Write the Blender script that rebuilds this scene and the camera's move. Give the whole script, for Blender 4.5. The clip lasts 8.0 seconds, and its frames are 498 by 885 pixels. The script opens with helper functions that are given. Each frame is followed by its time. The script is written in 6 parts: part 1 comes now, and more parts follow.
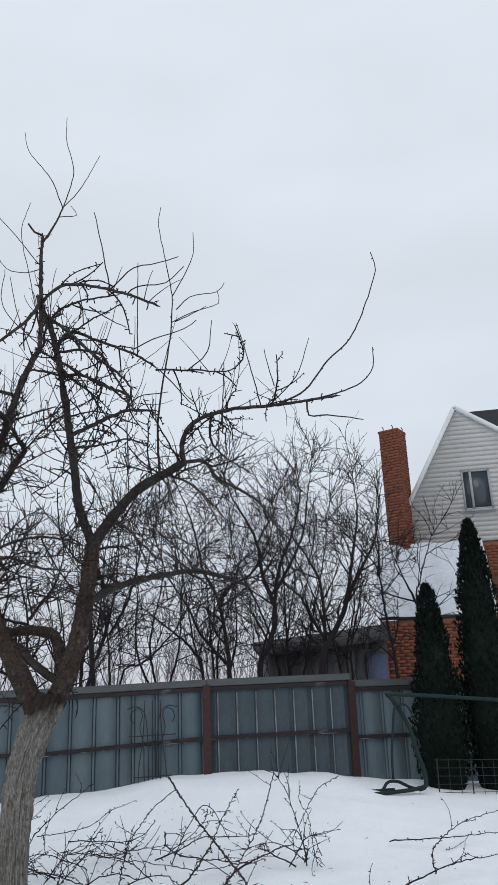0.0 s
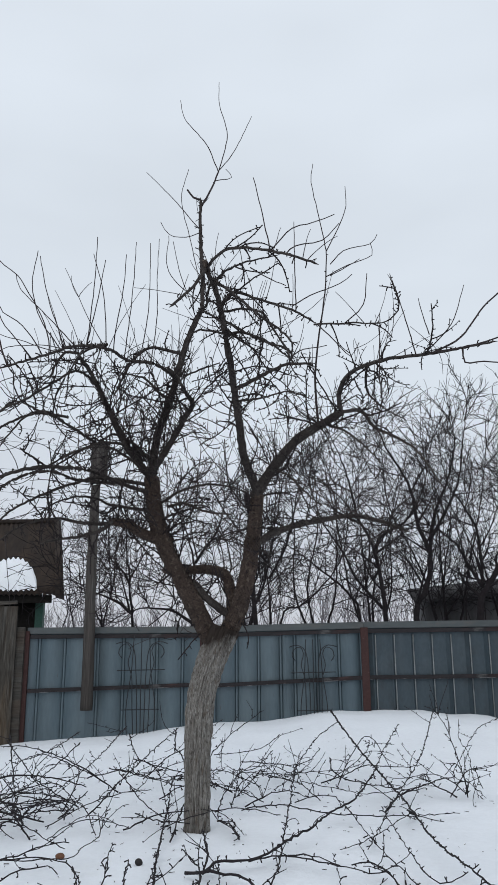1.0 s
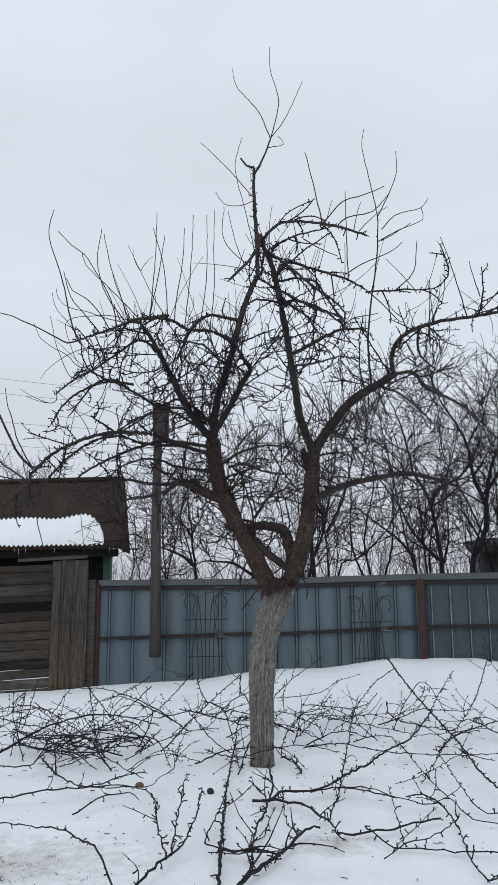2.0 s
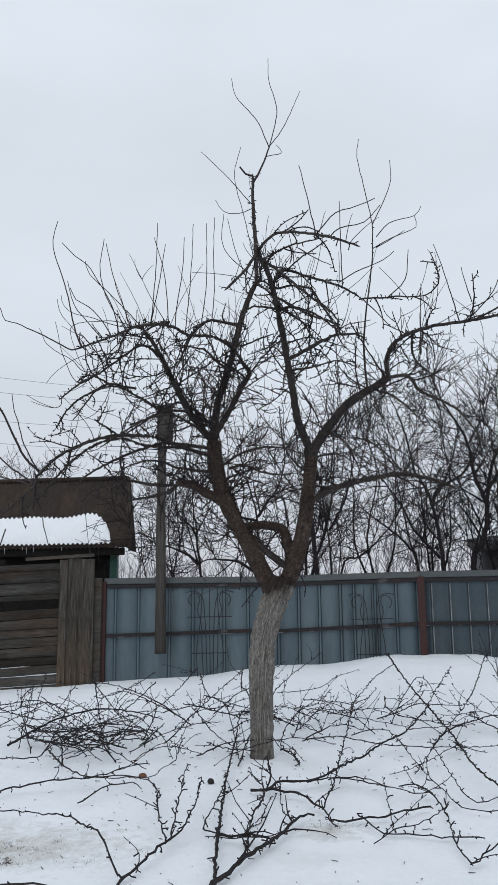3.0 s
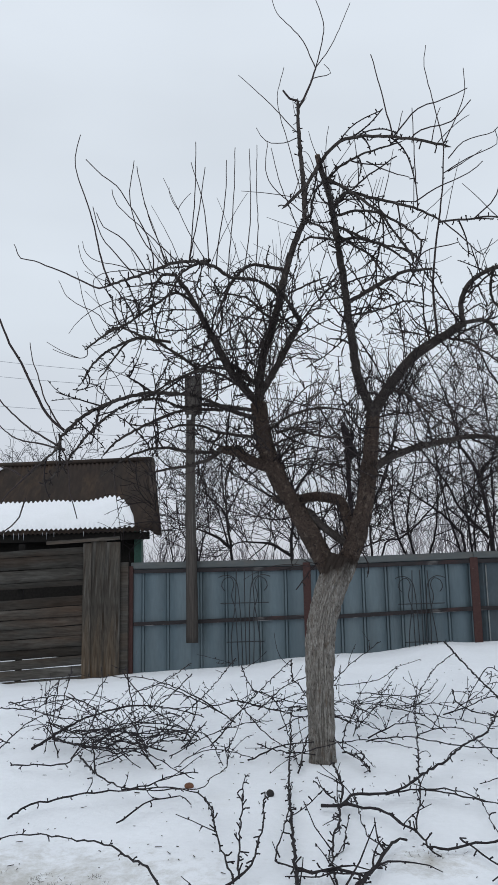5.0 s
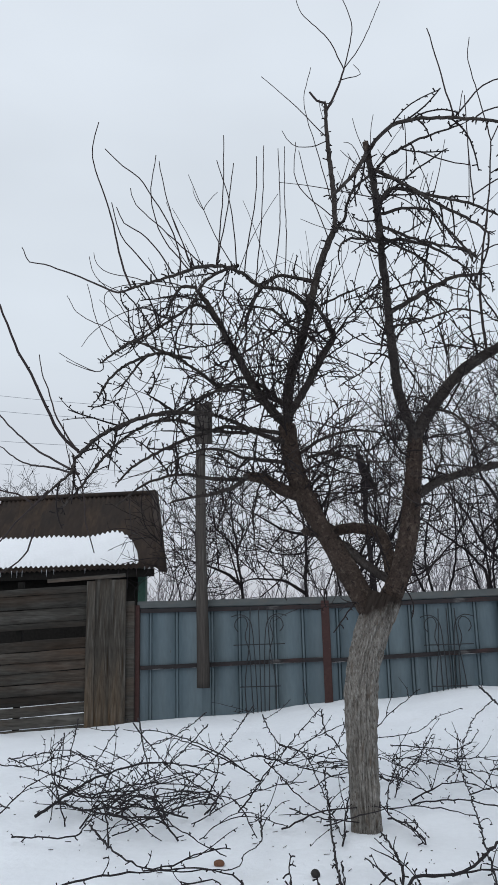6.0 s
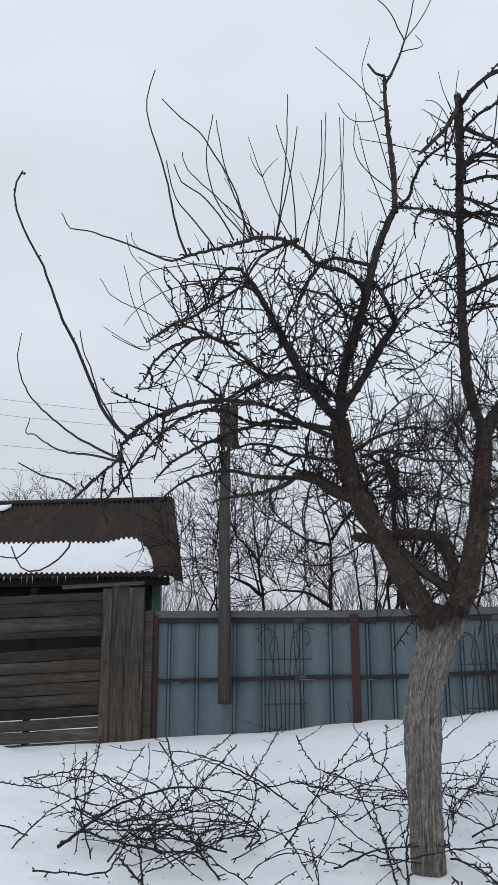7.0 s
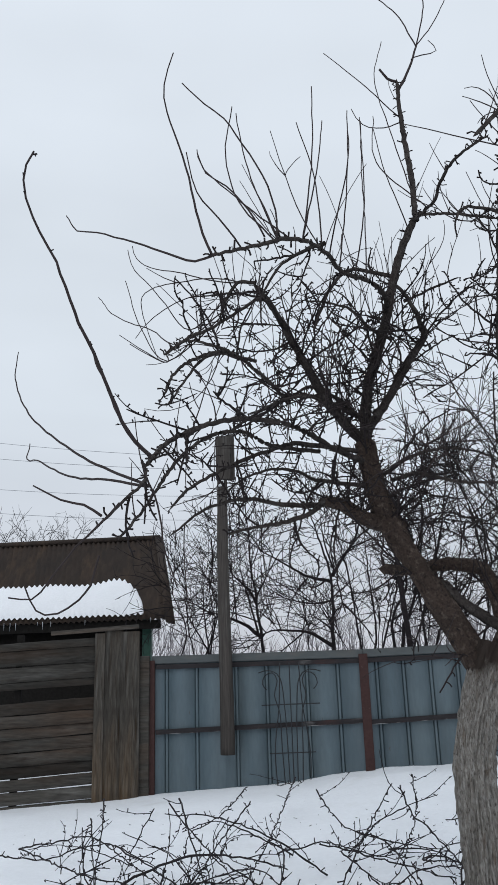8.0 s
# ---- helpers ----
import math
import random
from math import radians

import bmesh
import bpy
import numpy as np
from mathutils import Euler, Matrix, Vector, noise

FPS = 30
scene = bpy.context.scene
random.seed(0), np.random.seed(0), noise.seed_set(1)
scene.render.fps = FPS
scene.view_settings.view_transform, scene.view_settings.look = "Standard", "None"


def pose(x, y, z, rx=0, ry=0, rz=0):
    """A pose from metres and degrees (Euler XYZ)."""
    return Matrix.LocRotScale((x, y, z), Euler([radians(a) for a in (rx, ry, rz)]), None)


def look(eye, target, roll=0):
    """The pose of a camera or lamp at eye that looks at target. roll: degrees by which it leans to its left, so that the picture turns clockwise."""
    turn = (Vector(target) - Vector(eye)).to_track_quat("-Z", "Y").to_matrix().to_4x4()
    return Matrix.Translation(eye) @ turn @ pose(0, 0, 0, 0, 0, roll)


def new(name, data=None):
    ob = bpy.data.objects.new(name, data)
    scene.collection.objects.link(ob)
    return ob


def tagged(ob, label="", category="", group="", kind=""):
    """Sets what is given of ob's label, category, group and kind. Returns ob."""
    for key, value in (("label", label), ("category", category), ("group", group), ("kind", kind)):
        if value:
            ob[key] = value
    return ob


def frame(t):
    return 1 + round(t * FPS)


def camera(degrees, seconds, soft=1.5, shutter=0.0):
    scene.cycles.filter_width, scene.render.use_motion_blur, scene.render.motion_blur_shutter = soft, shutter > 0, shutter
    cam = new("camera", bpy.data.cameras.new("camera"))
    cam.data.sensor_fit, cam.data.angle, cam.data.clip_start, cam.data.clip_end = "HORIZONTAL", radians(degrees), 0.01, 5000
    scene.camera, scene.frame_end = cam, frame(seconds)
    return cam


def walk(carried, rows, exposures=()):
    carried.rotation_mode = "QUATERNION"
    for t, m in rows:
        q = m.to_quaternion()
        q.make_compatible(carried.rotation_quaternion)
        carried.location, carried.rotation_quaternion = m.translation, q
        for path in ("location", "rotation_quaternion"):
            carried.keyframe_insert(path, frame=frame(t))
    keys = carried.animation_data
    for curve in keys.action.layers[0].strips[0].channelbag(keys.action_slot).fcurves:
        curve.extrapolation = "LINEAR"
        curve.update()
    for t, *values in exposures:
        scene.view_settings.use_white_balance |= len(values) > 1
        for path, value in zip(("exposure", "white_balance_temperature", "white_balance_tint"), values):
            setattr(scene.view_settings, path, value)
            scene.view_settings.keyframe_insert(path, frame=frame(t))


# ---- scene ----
cam = camera(35.9, 8.0, soft=1.5)
PATH = [
    (0, (-0.276, 3.571, 1.581), (0.048, 5.447, 2.195), -2.3),
    (0.3, (-0.215, 3.573, 1.525), (-0.076, 5.489, 2.082), -1.2),
    (0.5, (-0.245, 3.494, 1.549), (-0.22, 5.421, 2.084), -0.4),
    (1, (-0.377, 3.293, 1.494), (-0.437, 5.228, 1.993), -0.4),
    (1.5, (-0.399, 3.125, 1.504), (-0.561, 5.08, 1.898), -0.2),
    (3, (-0.262, 2.744, 1.501), (-0.49, 4.695, 1.877), -0.6),
    (3.5, (-0.298, 2.831, 1.469), (-0.519, 4.784, 1.839), -0.5),
    (4, (-0.47, 3.094, 1.45), (-0.705, 5.051, 1.791), -0.8),
    (4.5, (-0.559, 3.392, 1.433), (-0.832, 5.348, 1.749), -1.0),
    (6, (-1.03, 4.265, 1.481), (-1.285, 6.2, 1.919), -1.4),
    (6.5, (-1.179, 4.567, 1.475), (-1.457, 6.499, 1.915), -1.2),
    (7, (-1.433, 4.759, 1.476), (-1.698, 6.685, 1.946), -0.1),
    (7.5, (-1.654, 4.914, 1.489), (-1.897, 6.829, 2.014), -0.6),
    (8, (-1.79, 5.202, 1.504), (-1.988, 7.11, 2.071), -1.8),
]
walk(cam, [(t, look(eye, target, roll)) for t, eye, target, roll in PATH])


# ---- world and light: a bright overcast winter day ----
world = bpy.data.worlds.new("overcast_sky")
scene.world = world
world.use_nodes = True
wn, wl = world.node_tree.nodes, world.node_tree.links
wn.clear()
w_out = wn.new("ShaderNodeOutputWorld")
w_bg = wn.new("ShaderNodeBackground")
w_co = wn.new("ShaderNodeTexCoord")
w_sep = wn.new("ShaderNodeSeparateXYZ")
w_ramp = wn.new("ShaderNodeValToRGB")
w_noise = wn.new("ShaderNodeTexNoise")
w_map = wn.new("ShaderNodeMapping")
w_mix = wn.new("ShaderNodeMix")
w_sky = wn.new("ShaderNodeTexSky")
w_add = wn.new("ShaderNodeMix")
w_sky.sky_type, w_sky.sun_disc = "NISHITA", False
w_sky.sun_elevation, w_sky.sun_rotation = radians(28), radians(200)
w_map.inputs["Scale"].default_value = (1.6, 1.6, 4.5)
w_noise.inputs["Scale"].default_value = 1.5
w_noise.inputs["Detail"].default_value = 3.0
w_noise.inputs["Roughness"].default_value = 0.45
w_ramp.color_ramp.elements[0].position = 0.0
w_ramp.color_ramp.elements[0].color = (0.605, 0.63, 0.70, 1)
w_ramp.color_ramp.elements[1].position = 0.75
w_ramp.color_ramp.elements[1].color = (0.745, 0.81, 0.888, 1)
for pos, col in ((0.12, (0.635, 0.675, 0.745, 1)), (0.32, (0.72, 0.785, 0.858, 1))):
    w_ramp.color_ramp.elements.new(pos).color = col
w_mix.data_type = w_add.data_type = "RGBA"
w_mix.blend_type = "MULTIPLY"
w_mix.inputs[0].default_value = 1.0
w_fac = wn.new("ShaderNodeMapRange")
w_fac.inputs["From Min"].default_value, w_fac.inputs["From Max"].default_value = 0.3, 0.7
w_fac.inputs["To Min"].default_value, w_fac.inputs["To Max"].default_value = 0.94, 1.06
w_add.inputs[0].default_value = 0.06
wl.new(w_co.outputs["Generated"], w_sep.inputs[0])
wl.new(w_sep.outputs["Z"], w_ramp.inputs[0])
wl.new(w_co.outputs["Generated"], w_map.inputs[0])
wl.new(w_map.outputs[0], w_noise.inputs[0])
wl.new(w_noise.outputs[0], w_fac.inputs[0])
wl.new(w_ramp.outputs[0], w_mix.inputs[6])
wl.new(w_fac.outputs[0], w_mix.inputs[7])
wl.new(w_mix.outputs[2], w_add.inputs[6])
w_dim = wn.new("ShaderNodeVectorMath")
w_dim.operation = "SCALE"
w_dim.inputs["Scale"].default_value = 0.08
wl.new(w_sky.outputs[0], w_dim.inputs[0])
wl.new(w_dim.outputs[0], w_add.inputs[7])
wl.new(w_add.outputs[2], w_bg.inputs[0])
w_bg.inputs[1].default_value = 1.0
wl.new(w_bg.outputs[0], w_out.inputs[0])

sun_data = bpy.data.lights.new("sun", "SUN")
sun_data.energy, sun_data.angle, sun_data.color = 0.5, radians(40), (1.0, 0.97, 0.93)
sun = new("sun", sun_data)
sun.matrix_basis = look((0, -10, 12), (2, 0, 0))
scene.view_settings.exposure = 0.0


# ---- materials ----
def mat(name, base, rough=0.8, metal=0.0, spots=(), bump=0.0, bump_scale=30.0, stretch=(1, 1, 1), tone=0.12, fine=60.0, spec=0.3, randomise=0.0):
    """Base colour varied at a coarse and a fine scale; spots: rows of (colour, scale, from, to) mixed in by noise; bump in metres."""
    m = bpy.data.materials.new(name)
    m.use_nodes = True
    n, l = m.node_tree.nodes, m.node_tree.links
    b = n["Principled BSDF"]
    b.inputs["Roughness"].default_value, b.inputs["Metallic"].default_value = rough, metal
    b.inputs["Specular IOR Level"].default_value = spec
    co = n.new("ShaderNodeTexCoord")
    mp = n.new("ShaderNodeMapping")
    mp.inputs["Scale"].default_value = stretch
    l.new(co.outputs["Object"], mp.inputs[0])

    def noise_node(scale, detail=4.0, rough_=0.55):
        t = n.new("ShaderNodeTexNoise")
        t.inputs["Scale"].default_value, t.inputs["Detail"].default_value, t.inputs["Roughness"].default_value = scale, detail, rough_
        l.new(mp.outputs[0], t.inputs[0])
        return t

    def spread(src, lo, hi, a, z):
        r = n.new("ShaderNodeMapRange")
        r.inputs["From Min"].default_value, r.inputs["From Max"].default_value = lo, hi
        r.inputs["To Min"].default_value, r.inputs["To Max"].default_value = a, z
        l.new(src, r.inputs[0])
        return r.outputs[0]

    coarse, grain = noise_node(fine / 14), noise_node(fine)
    total = n.new("ShaderNodeMath")
    total.operation = "MULTIPLY"
    l.new(spread(coarse.outputs[0], 0.25, 0.75, 1 - tone, 1 + tone), total.inputs[0])
    l.new(spread(grain.outputs[0], 0.25, 0.75, 1 - tone, 1 + tone), total.inputs[1])
    value = total.outputs[0]
    if randomise:
        info = n.new("ShaderNodeObjectInfo")
        again = n.new("ShaderNodeMath")
        again.operation = "MULTIPLY"
        l.new(value, again.inputs[0])
        l.new(spread(info.outputs["Random"], 0, 1, 1 - randomise, 1 + randomise), again.inputs[1])
        value = again.outputs[0]
    scale = n.new("ShaderNodeVectorMath")
    scale.operation = "SCALE"
    rgb = n.new("ShaderNodeRGB")
    rgb.outputs[0].default_value = (*base, 1)
    colour = rgb.outputs[0]
    for col, sc, lo, hi in spots:
        mix = n.new("ShaderNodeMix")
        mix.data_type = "RGBA"
        l.new(spread(noise_node(sc, 5.0, 0.62).outputs[0], lo, hi, 0, 1), mix.inputs[0])
        l.new(colour, mix.inputs[6])
        mix.inputs[7].default_value = (*col, 1)
        colour = mix.outputs[2]
    l.new(colour, scale.inputs[0])
    l.new(value, scale.inputs["Scale"])
    l.new(scale.outputs[0], b.inputs["Base Color"])
    l.new(spread(coarse.outputs[0], 0.3, 0.7, max(0.05, rough - 0.08), min(1, rough + 0.08)), b.inputs["Roughness"])
    if bump:
        bp = n.new("ShaderNodeBump")
        bp.inputs["Distance"].default_value = bump
        l.new(noise_node(bump_scale, 6.0, 0.65).outputs[0], bp.inputs["Height"])
        l.new(bp.outputs[0], b.inputs["Normal"])
    return m


SNOW = mat("snow", (0.84, 0.865, 0.90), 0.75, tone=0.025, fine=22, bump=0.012, bump_scale=9, spec=0.2,
           spots=[((0.70, 0.71, 0.70), 0.9, 0.62, 0.85)])


def thawed(m, cx, cy, wide, deep):
    """A thawed, soiled patch in the snow about a point."""
    n, l = m.node_tree.nodes, m.node_tree.links
    b = n["Principled BSDF"]
    old = b.inputs["Base Color"].links[0].from_socket
    co, sub, ln, ns, add, rng, mix = (n.new(k) for k in ("ShaderNodeTexCoord", "ShaderNodeMapping", "ShaderNodeVectorMath", "ShaderNodeTexNoise", "ShaderNodeMath", "ShaderNodeMapRange", "ShaderNodeMix"))
    sub.inputs["Location"].default_value = (-cx / wide, -cy / deep, 0)
    sub.inputs["Scale"].default_value = (1 / wide, 1 / deep, 0)
    ln.operation = "LENGTH"
    ns.inputs["Scale"].default_value, ns.inputs["Detail"].default_value, ns.inputs["Roughness"].default_value = 12, 7, 0.75
    l.new(co.outputs["Object"], sub.inputs[0])
    l.new(co.outputs["Object"], ns.inputs[0])
    l.new(sub.outputs[0], ln.inputs[0])
    add.operation = "MULTIPLY_ADD"
    add.inputs[1].default_value = 2.6
    l.new(ns.outputs[0], add.inputs[0])
    l.new(ln.outputs["Value"], add.inputs[2])
    rng.inputs["From Min"].default_value, rng.inputs["From Max"].default_value = 1.2, 2.15
    rng.inputs["To Min"].default_value, rng.inputs["To Max"].default_value = 0.80, 0.0
    l.new(add.outputs[0], rng.inputs[0])
    mix.data_type = "RGBA"
    l.new(rng.outputs[0], mix.inputs[0])
    l.new(old, mix.inputs[6])
    mix.inputs[7].default_value = (0.44, 0.425, 0.385, 1)
    l.new(mix.outputs[2], b.inputs["Base Color"])


thawed(SNOW, -2.45, 7.65, 1.2, 0.62)
thawed(SNOW, -0.40, 8.0, 0.30, 0.24)
GREY_SNOW = mat("grey_roof_snow", (0.60, 0.63, 0.68), 0.8, tone=0.10, fine=14, bump=0.03, bump_scale=6, spec=0.15, spots=[((0.46, 0.49, 0.55), 3, 0.5, 0.8)])
SNOW_CAP = mat("roof_snow", (0.86, 0.88, 0.91), 0.75, tone=0.03, fine=30, bump=0.02, bump_scale=12, spec=0.2)
BARK = mat("dark_bark", (0.056, 0.041, 0.034), 0.92, tone=0.32, fine=70, bump=0.016, bump_scale=60, spec=0.15,
           spots=[((0.125, 0.100, 0.084), 26, 0.52, 0.74), ((0.046, 0.040, 0.038), 7, 0.62, 0.78), ((0.022, 0.017, 0.016), 34, 0.52, 0.68)])
TWIG = mat("twig_bark", (0.0215, 0.0170, 0.0172), 0.8, tone=0.3, fine=40, spec=0.2)
YOUNG_BARK = mat("smooth_grey_bark", (0.047, 0.040, 0.037), 0.9, tone=0.32, fine=70, bump=0.010, bump_scale=70, spec=0.15,
                 spots=[((0.085, 0.078, 0.074), 20, 0.54, 0.76), ((0.022, 0.019, 0.019), 34, 0.52, 0.68)])
SHOOT = mat("shoot_bark", (0.034, 0.025, 0.025), 0.7, tone=0.25, fine=40, spec=0.25)
PRUNED = mat("pruned_bark", (0.025, 0.022, 0.024), 0.85, tone=0.3, fine=50, spec=0.2)
THICKET = mat("thicket_bark", (0.0230, 0.0195, 0.0212), 0.9, tone=0.3, fine=20, spec=0.1)
# distance haze is mixed into this lighter grey
FAR_WOOD = mat("haze_paled_wood", (0.15, 0.14, 0.15), 0.95, tone=0.2, fine=6, spec=0.05)
SHEET = mat("blue_grey_sheet", (0.087, 0.123, 0.144), 0.5, 0.0, tone=0.10, fine=30, stretch=(1.2, 1, 0.22), bump=0.002, bump_scale=5, spec=0.4, randomise=0.10,
            spots=[((0.132, 0.172, 0.189), 1.3, 0.45, 0.80), ((0.075, 0.098, 0.11), 1.9, 0.50, 0.85), ((0.06, 0.05, 0.045), 30, 0.66, 0.8)])
DARK_SHEET = mat("dull_dark_grey_sheet", (0.047, 0.066, 0.079), 0.55, tone=0.12, fine=26, stretch=(1, 1, 0.5), bump=0.002, bump_scale=5, spec=0.35, randomise=0.06,
                spots=[((0.072, 0.090, 0.100), 1.5, 0.5, 0.8), ((0.038, 0.045, 0.050), 4, 0.55, 0.8)])
# pale colour stands in for the sheen of snow light on the ribs
SEAM = mat("sheen_pale_seam", (0.21, 0.225, 0.23), 0.7, tone=0.35, fine=24, stretch=(1, 1, 0.4), spots=[((0.08, 0.09, 0.10), 6, 0.55, 0.65)])
LIP = mat("patchy_worn_lip", (0.035, 0.032, 0.034), 0.7, tone=0.3, fine=24, stretch=(0.5, 1, 1), spots=[((0.20, 0.205, 0.21), 4.5, 0.52, 0.62), ((0.05, 0.025, 0.022), 6, 0.60, 0.68)])
CAP = mat("grey_green_flashing", (0.080, 0.090, 0.092), 0.6, tone=0.16, fine=18, stretch=(0.3, 1, 1), spec=0.3,
          spots=[((0.09, 0.085, 0.08), 9, 0.55, 0.75)])
RUST = mat("red_oxide_steel", (0.050, 0.024, 0.022), 0.75, tone=0.2, fine=30, bump=0.002, bump_scale=60, spec=0.25, randomise=0.15,
           spots=[((0.055, 0.028, 0.025), 12, 0.5, 0.7), ((0.13, 0.085, 0.075), 20, 0.64, 0.78)])
RAIL = mat("worn_primer_rail", (0.025, 0.022, 0.024), 0.75, tone=0.25, fine=20, stretch=(0.35, 1, 1), spec=0.25,
           spots=[((0.13, 0.125, 0.125), 7, 0.62, 0.74), ((0.048, 0.026, 0.025), 5, 0.56, 0.78)])
IRON = mat("black_iron_wire", (0.022, 0.024, 0.027), 0.6, 0.0, tone=0.2, fine=60, spec=0.35)
OLD_WOOD = mat("weathered_plank", (0.050, 0.047, 0.042), 0.9, tone=0.34, fine=34, stretch=(0.16, 1, 1.2), bump=0.004, bump_scale=40, spec=0.15, randomise=0.45,
               spots=[((0.100, 0.097, 0.090), 9, 0.48, 0.78), ((0.022, 0.018, 0.016), 14, 0.54, 0.74), ((0.060, 0.039, 0.027), 2.0, 0.46, 0.72)])
OLD_BOARD = mat("weathered_upright_board", (0.050, 0.045, 0.039), 0.9, tone=0.42, fine=40, stretch=(1.3, 1, 0.13), bump=0.004, bump_scale=40, spec=0.15, randomise=0.3,
                spots=[((0.100, 0.096, 0.088), 9, 0.47, 0.74), ((0.022, 0.018, 0.015), 14, 0.50, 0.70), ((0.066, 0.043, 0.024), 1.8, 0.46, 0.70)])
POLE_WOOD = mat("grey_pole_wood", (0.056, 0.050, 0.046), 0.92, tone=0.42, fine=60, stretch=(1.4, 1.4, 0.06), bump=0.005, bump_scale=45, spec=0.12,
                spots=[((0.028, 0.025, 0.023), 30, 0.52, 0.72), ((0.10, 0.097, 0.092), 20, 0.55, 0.75)])
ROOF_RUST = mat("rusty_corrugated_roof", (0.036, 0.026, 0.021), 0.8, tone=0.25, fine=12, stretch=(1, 0.3, 0.3), spec=0.25,
                spots=[((0.056, 0.037, 0.025), 3, 0.5, 0.78), ((0.024, 0.020, 0.018), 5, 0.5, 0.75)])
# near-black base puts the shade behind the plank gaps into the colour
SHADE_WOOD = mat("shade_dark_shed_wood", (0.013, 0.012, 0.011), 0.9, tone=0.3, fine=20, spec=0.1)
GREEN_TRIM = mat("dark_green_paint", (0.020, 0.060, 0.045), 0.6, tone=0.2, fine=30)
BRICK = mat("red_brick", (0.215, 0.076, 0.047), 0.85, tone=0.18, fine=30, spec=0.2, randomise=0.14)
MORTAR = mat("mortar", (0.19, 0.095, 0.07), 0.95, tone=0.15, fine=40)
SIDING = mat("white_siding", (0.50, 0.485, 0.47), 0.55, tone=0.06, fine=12, randomise=0.04)
FRAME_GREY = mat("grey_white_frame", (0.34, 0.35, 0.36), 0.5, tone=0.05, fine=20)
TRIM_WHITE = mat("white_trim", (0.72, 0.73, 0.73), 0.5, tone=0.05, fine=20)
ROOF_DARK = mat("dark_roof_tile", (0.035, 0.036, 0.042), 0.7, tone=0.2, fine=10)
LEAN_ROOF = mat("weathered_roofing_felt", (0.058, 0.055, 0.057), 0.85, tone=0.25, fine=8, spots=[((0.026, 0.024, 0.025), 3, 0.5, 0.75)])
GREY_WALL = mat("dark_boarded_outbuilding", (0.085, 0.082, 0.084), 0.85, tone=0.2, fine=12, stretch=(1, 1, 0.2))
BLUE_SHEET = mat("faded_blue_sheet", (0.085, 0.10, 0.16), 0.7, tone=0.15, fine=14)
THUJA = mat("thuja_foliage", (0.0105, 0.016, 0.013), 0.95, tone=0.35, fine=25, spec=0.04)
TUBE = mat("dark_green_tube", (0.012, 0.024, 0.023), 0.6, tone=0.2, fine=40, spec=0.2)
LEAF = mat("dry_leaf", (0.14, 0.066, 0.038), 0.8, tone=0.25, fine=80)
ROTTEN = mat("blackened_apple", (0.012, 0.010, 0.010), 0.55, tone=0.3, fine=90, spec=0.35)
LITTER = mat("dark_litter", (0.055, 0.045, 0.036), 0.9, tone=0.3, fine=60)
GRASS = mat("flattened_dry_grass", (0.11, 0.10, 0.075), 0.9, tone=0.3, fine=60)
WIRE = mat("cable", (0.20, 0.21, 0.23), 0.7, tone=0.1)
CUT = mat("sawn_wood", (0.16, 0.12, 0.09), 0.85, tone=0.25, fine=60)
GLASS = bpy.data.materials.new("window_glass")
GLASS.use_nodes = True
GLASS.node_tree.nodes["Principled BSDF"].inputs["Base Color"].default_value = (0.05, 0.06, 0.07, 1)
GLASS.node_tree.nodes["Principled BSDF"].inputs["Roughness"].default_value = 0.04


def whitewashed_bark():
    """Furrowed grey bark with the remains of a lime wash that ends raggedly below the crotch."""
    m = mat("limewashed_bark", (0.170, 0.156, 0.140), 0.95, tone=0.20, fine=70, stretch=(1, 1, 0.27), bump=0.012, bump_scale=52, spec=0.1,
            spots=[((0.27, 0.262, 0.245), 95, 0.44, 0.64), ((0.066, 0.057, 0.050), 110, 0.53, 0.66), ((0.11, 0.085, 0.065), 18, 0.56, 0.72)])
    n, l = m.node_tree.nodes, m.node_tree.links
    b = n["Principled BSDF"]
    old = b.inputs["Base Color"].links[0].from_socket
    co, sep, ns, add, rng, mix = (n.new(k) for k in ("ShaderNodeTexCoord", "ShaderNodeSeparateXYZ", "ShaderNodeTexNoise", "ShaderNodeMath", "ShaderNodeMapRange", "ShaderNodeMix"))
    ns.inputs["Scale"].default_value = 7
    ns.inputs["Detail"].default_value = 5
    l.new(co.outputs["Object"], sep.inputs[0])
    l.new(co.outputs["Object"], ns.inputs[0])
    add.operation = "MULTIPLY_ADD"
    l.new(ns.outputs[0], add.inputs[0])
    add.inputs[1].default_value = 0.35
    l.new(sep.outputs["Z"], add.inputs[2])
    rng.inputs["From Min"].default_value, rng.inputs["From Max"].default_value = 1.595, 1.69
    l.new(add.outputs[0], rng.inputs[0])
    mix.data_type = "RGBA"
    l.new(rng.outputs[0], mix.inputs[0])
    l.new(old, mix.inputs[6])
    mix.inputs[7].default_value = (0.038, 0.030, 0.026, 1)
    l.new(mix.outputs[2], b.inputs["Base Color"])
    return m


LIMEWASH = whitewashed_bark()


# ---- mesh helpers ----
QUADS = {}


def cross(a, b):
    return np.stack([a[..., 1] * b[..., 2] - a[..., 2] * b[..., 1], a[..., 2] * b[..., 0] - a[..., 0] * b[..., 2], a[..., 0] * b[..., 1] - a[..., 1] * b[..., 0]], -1)



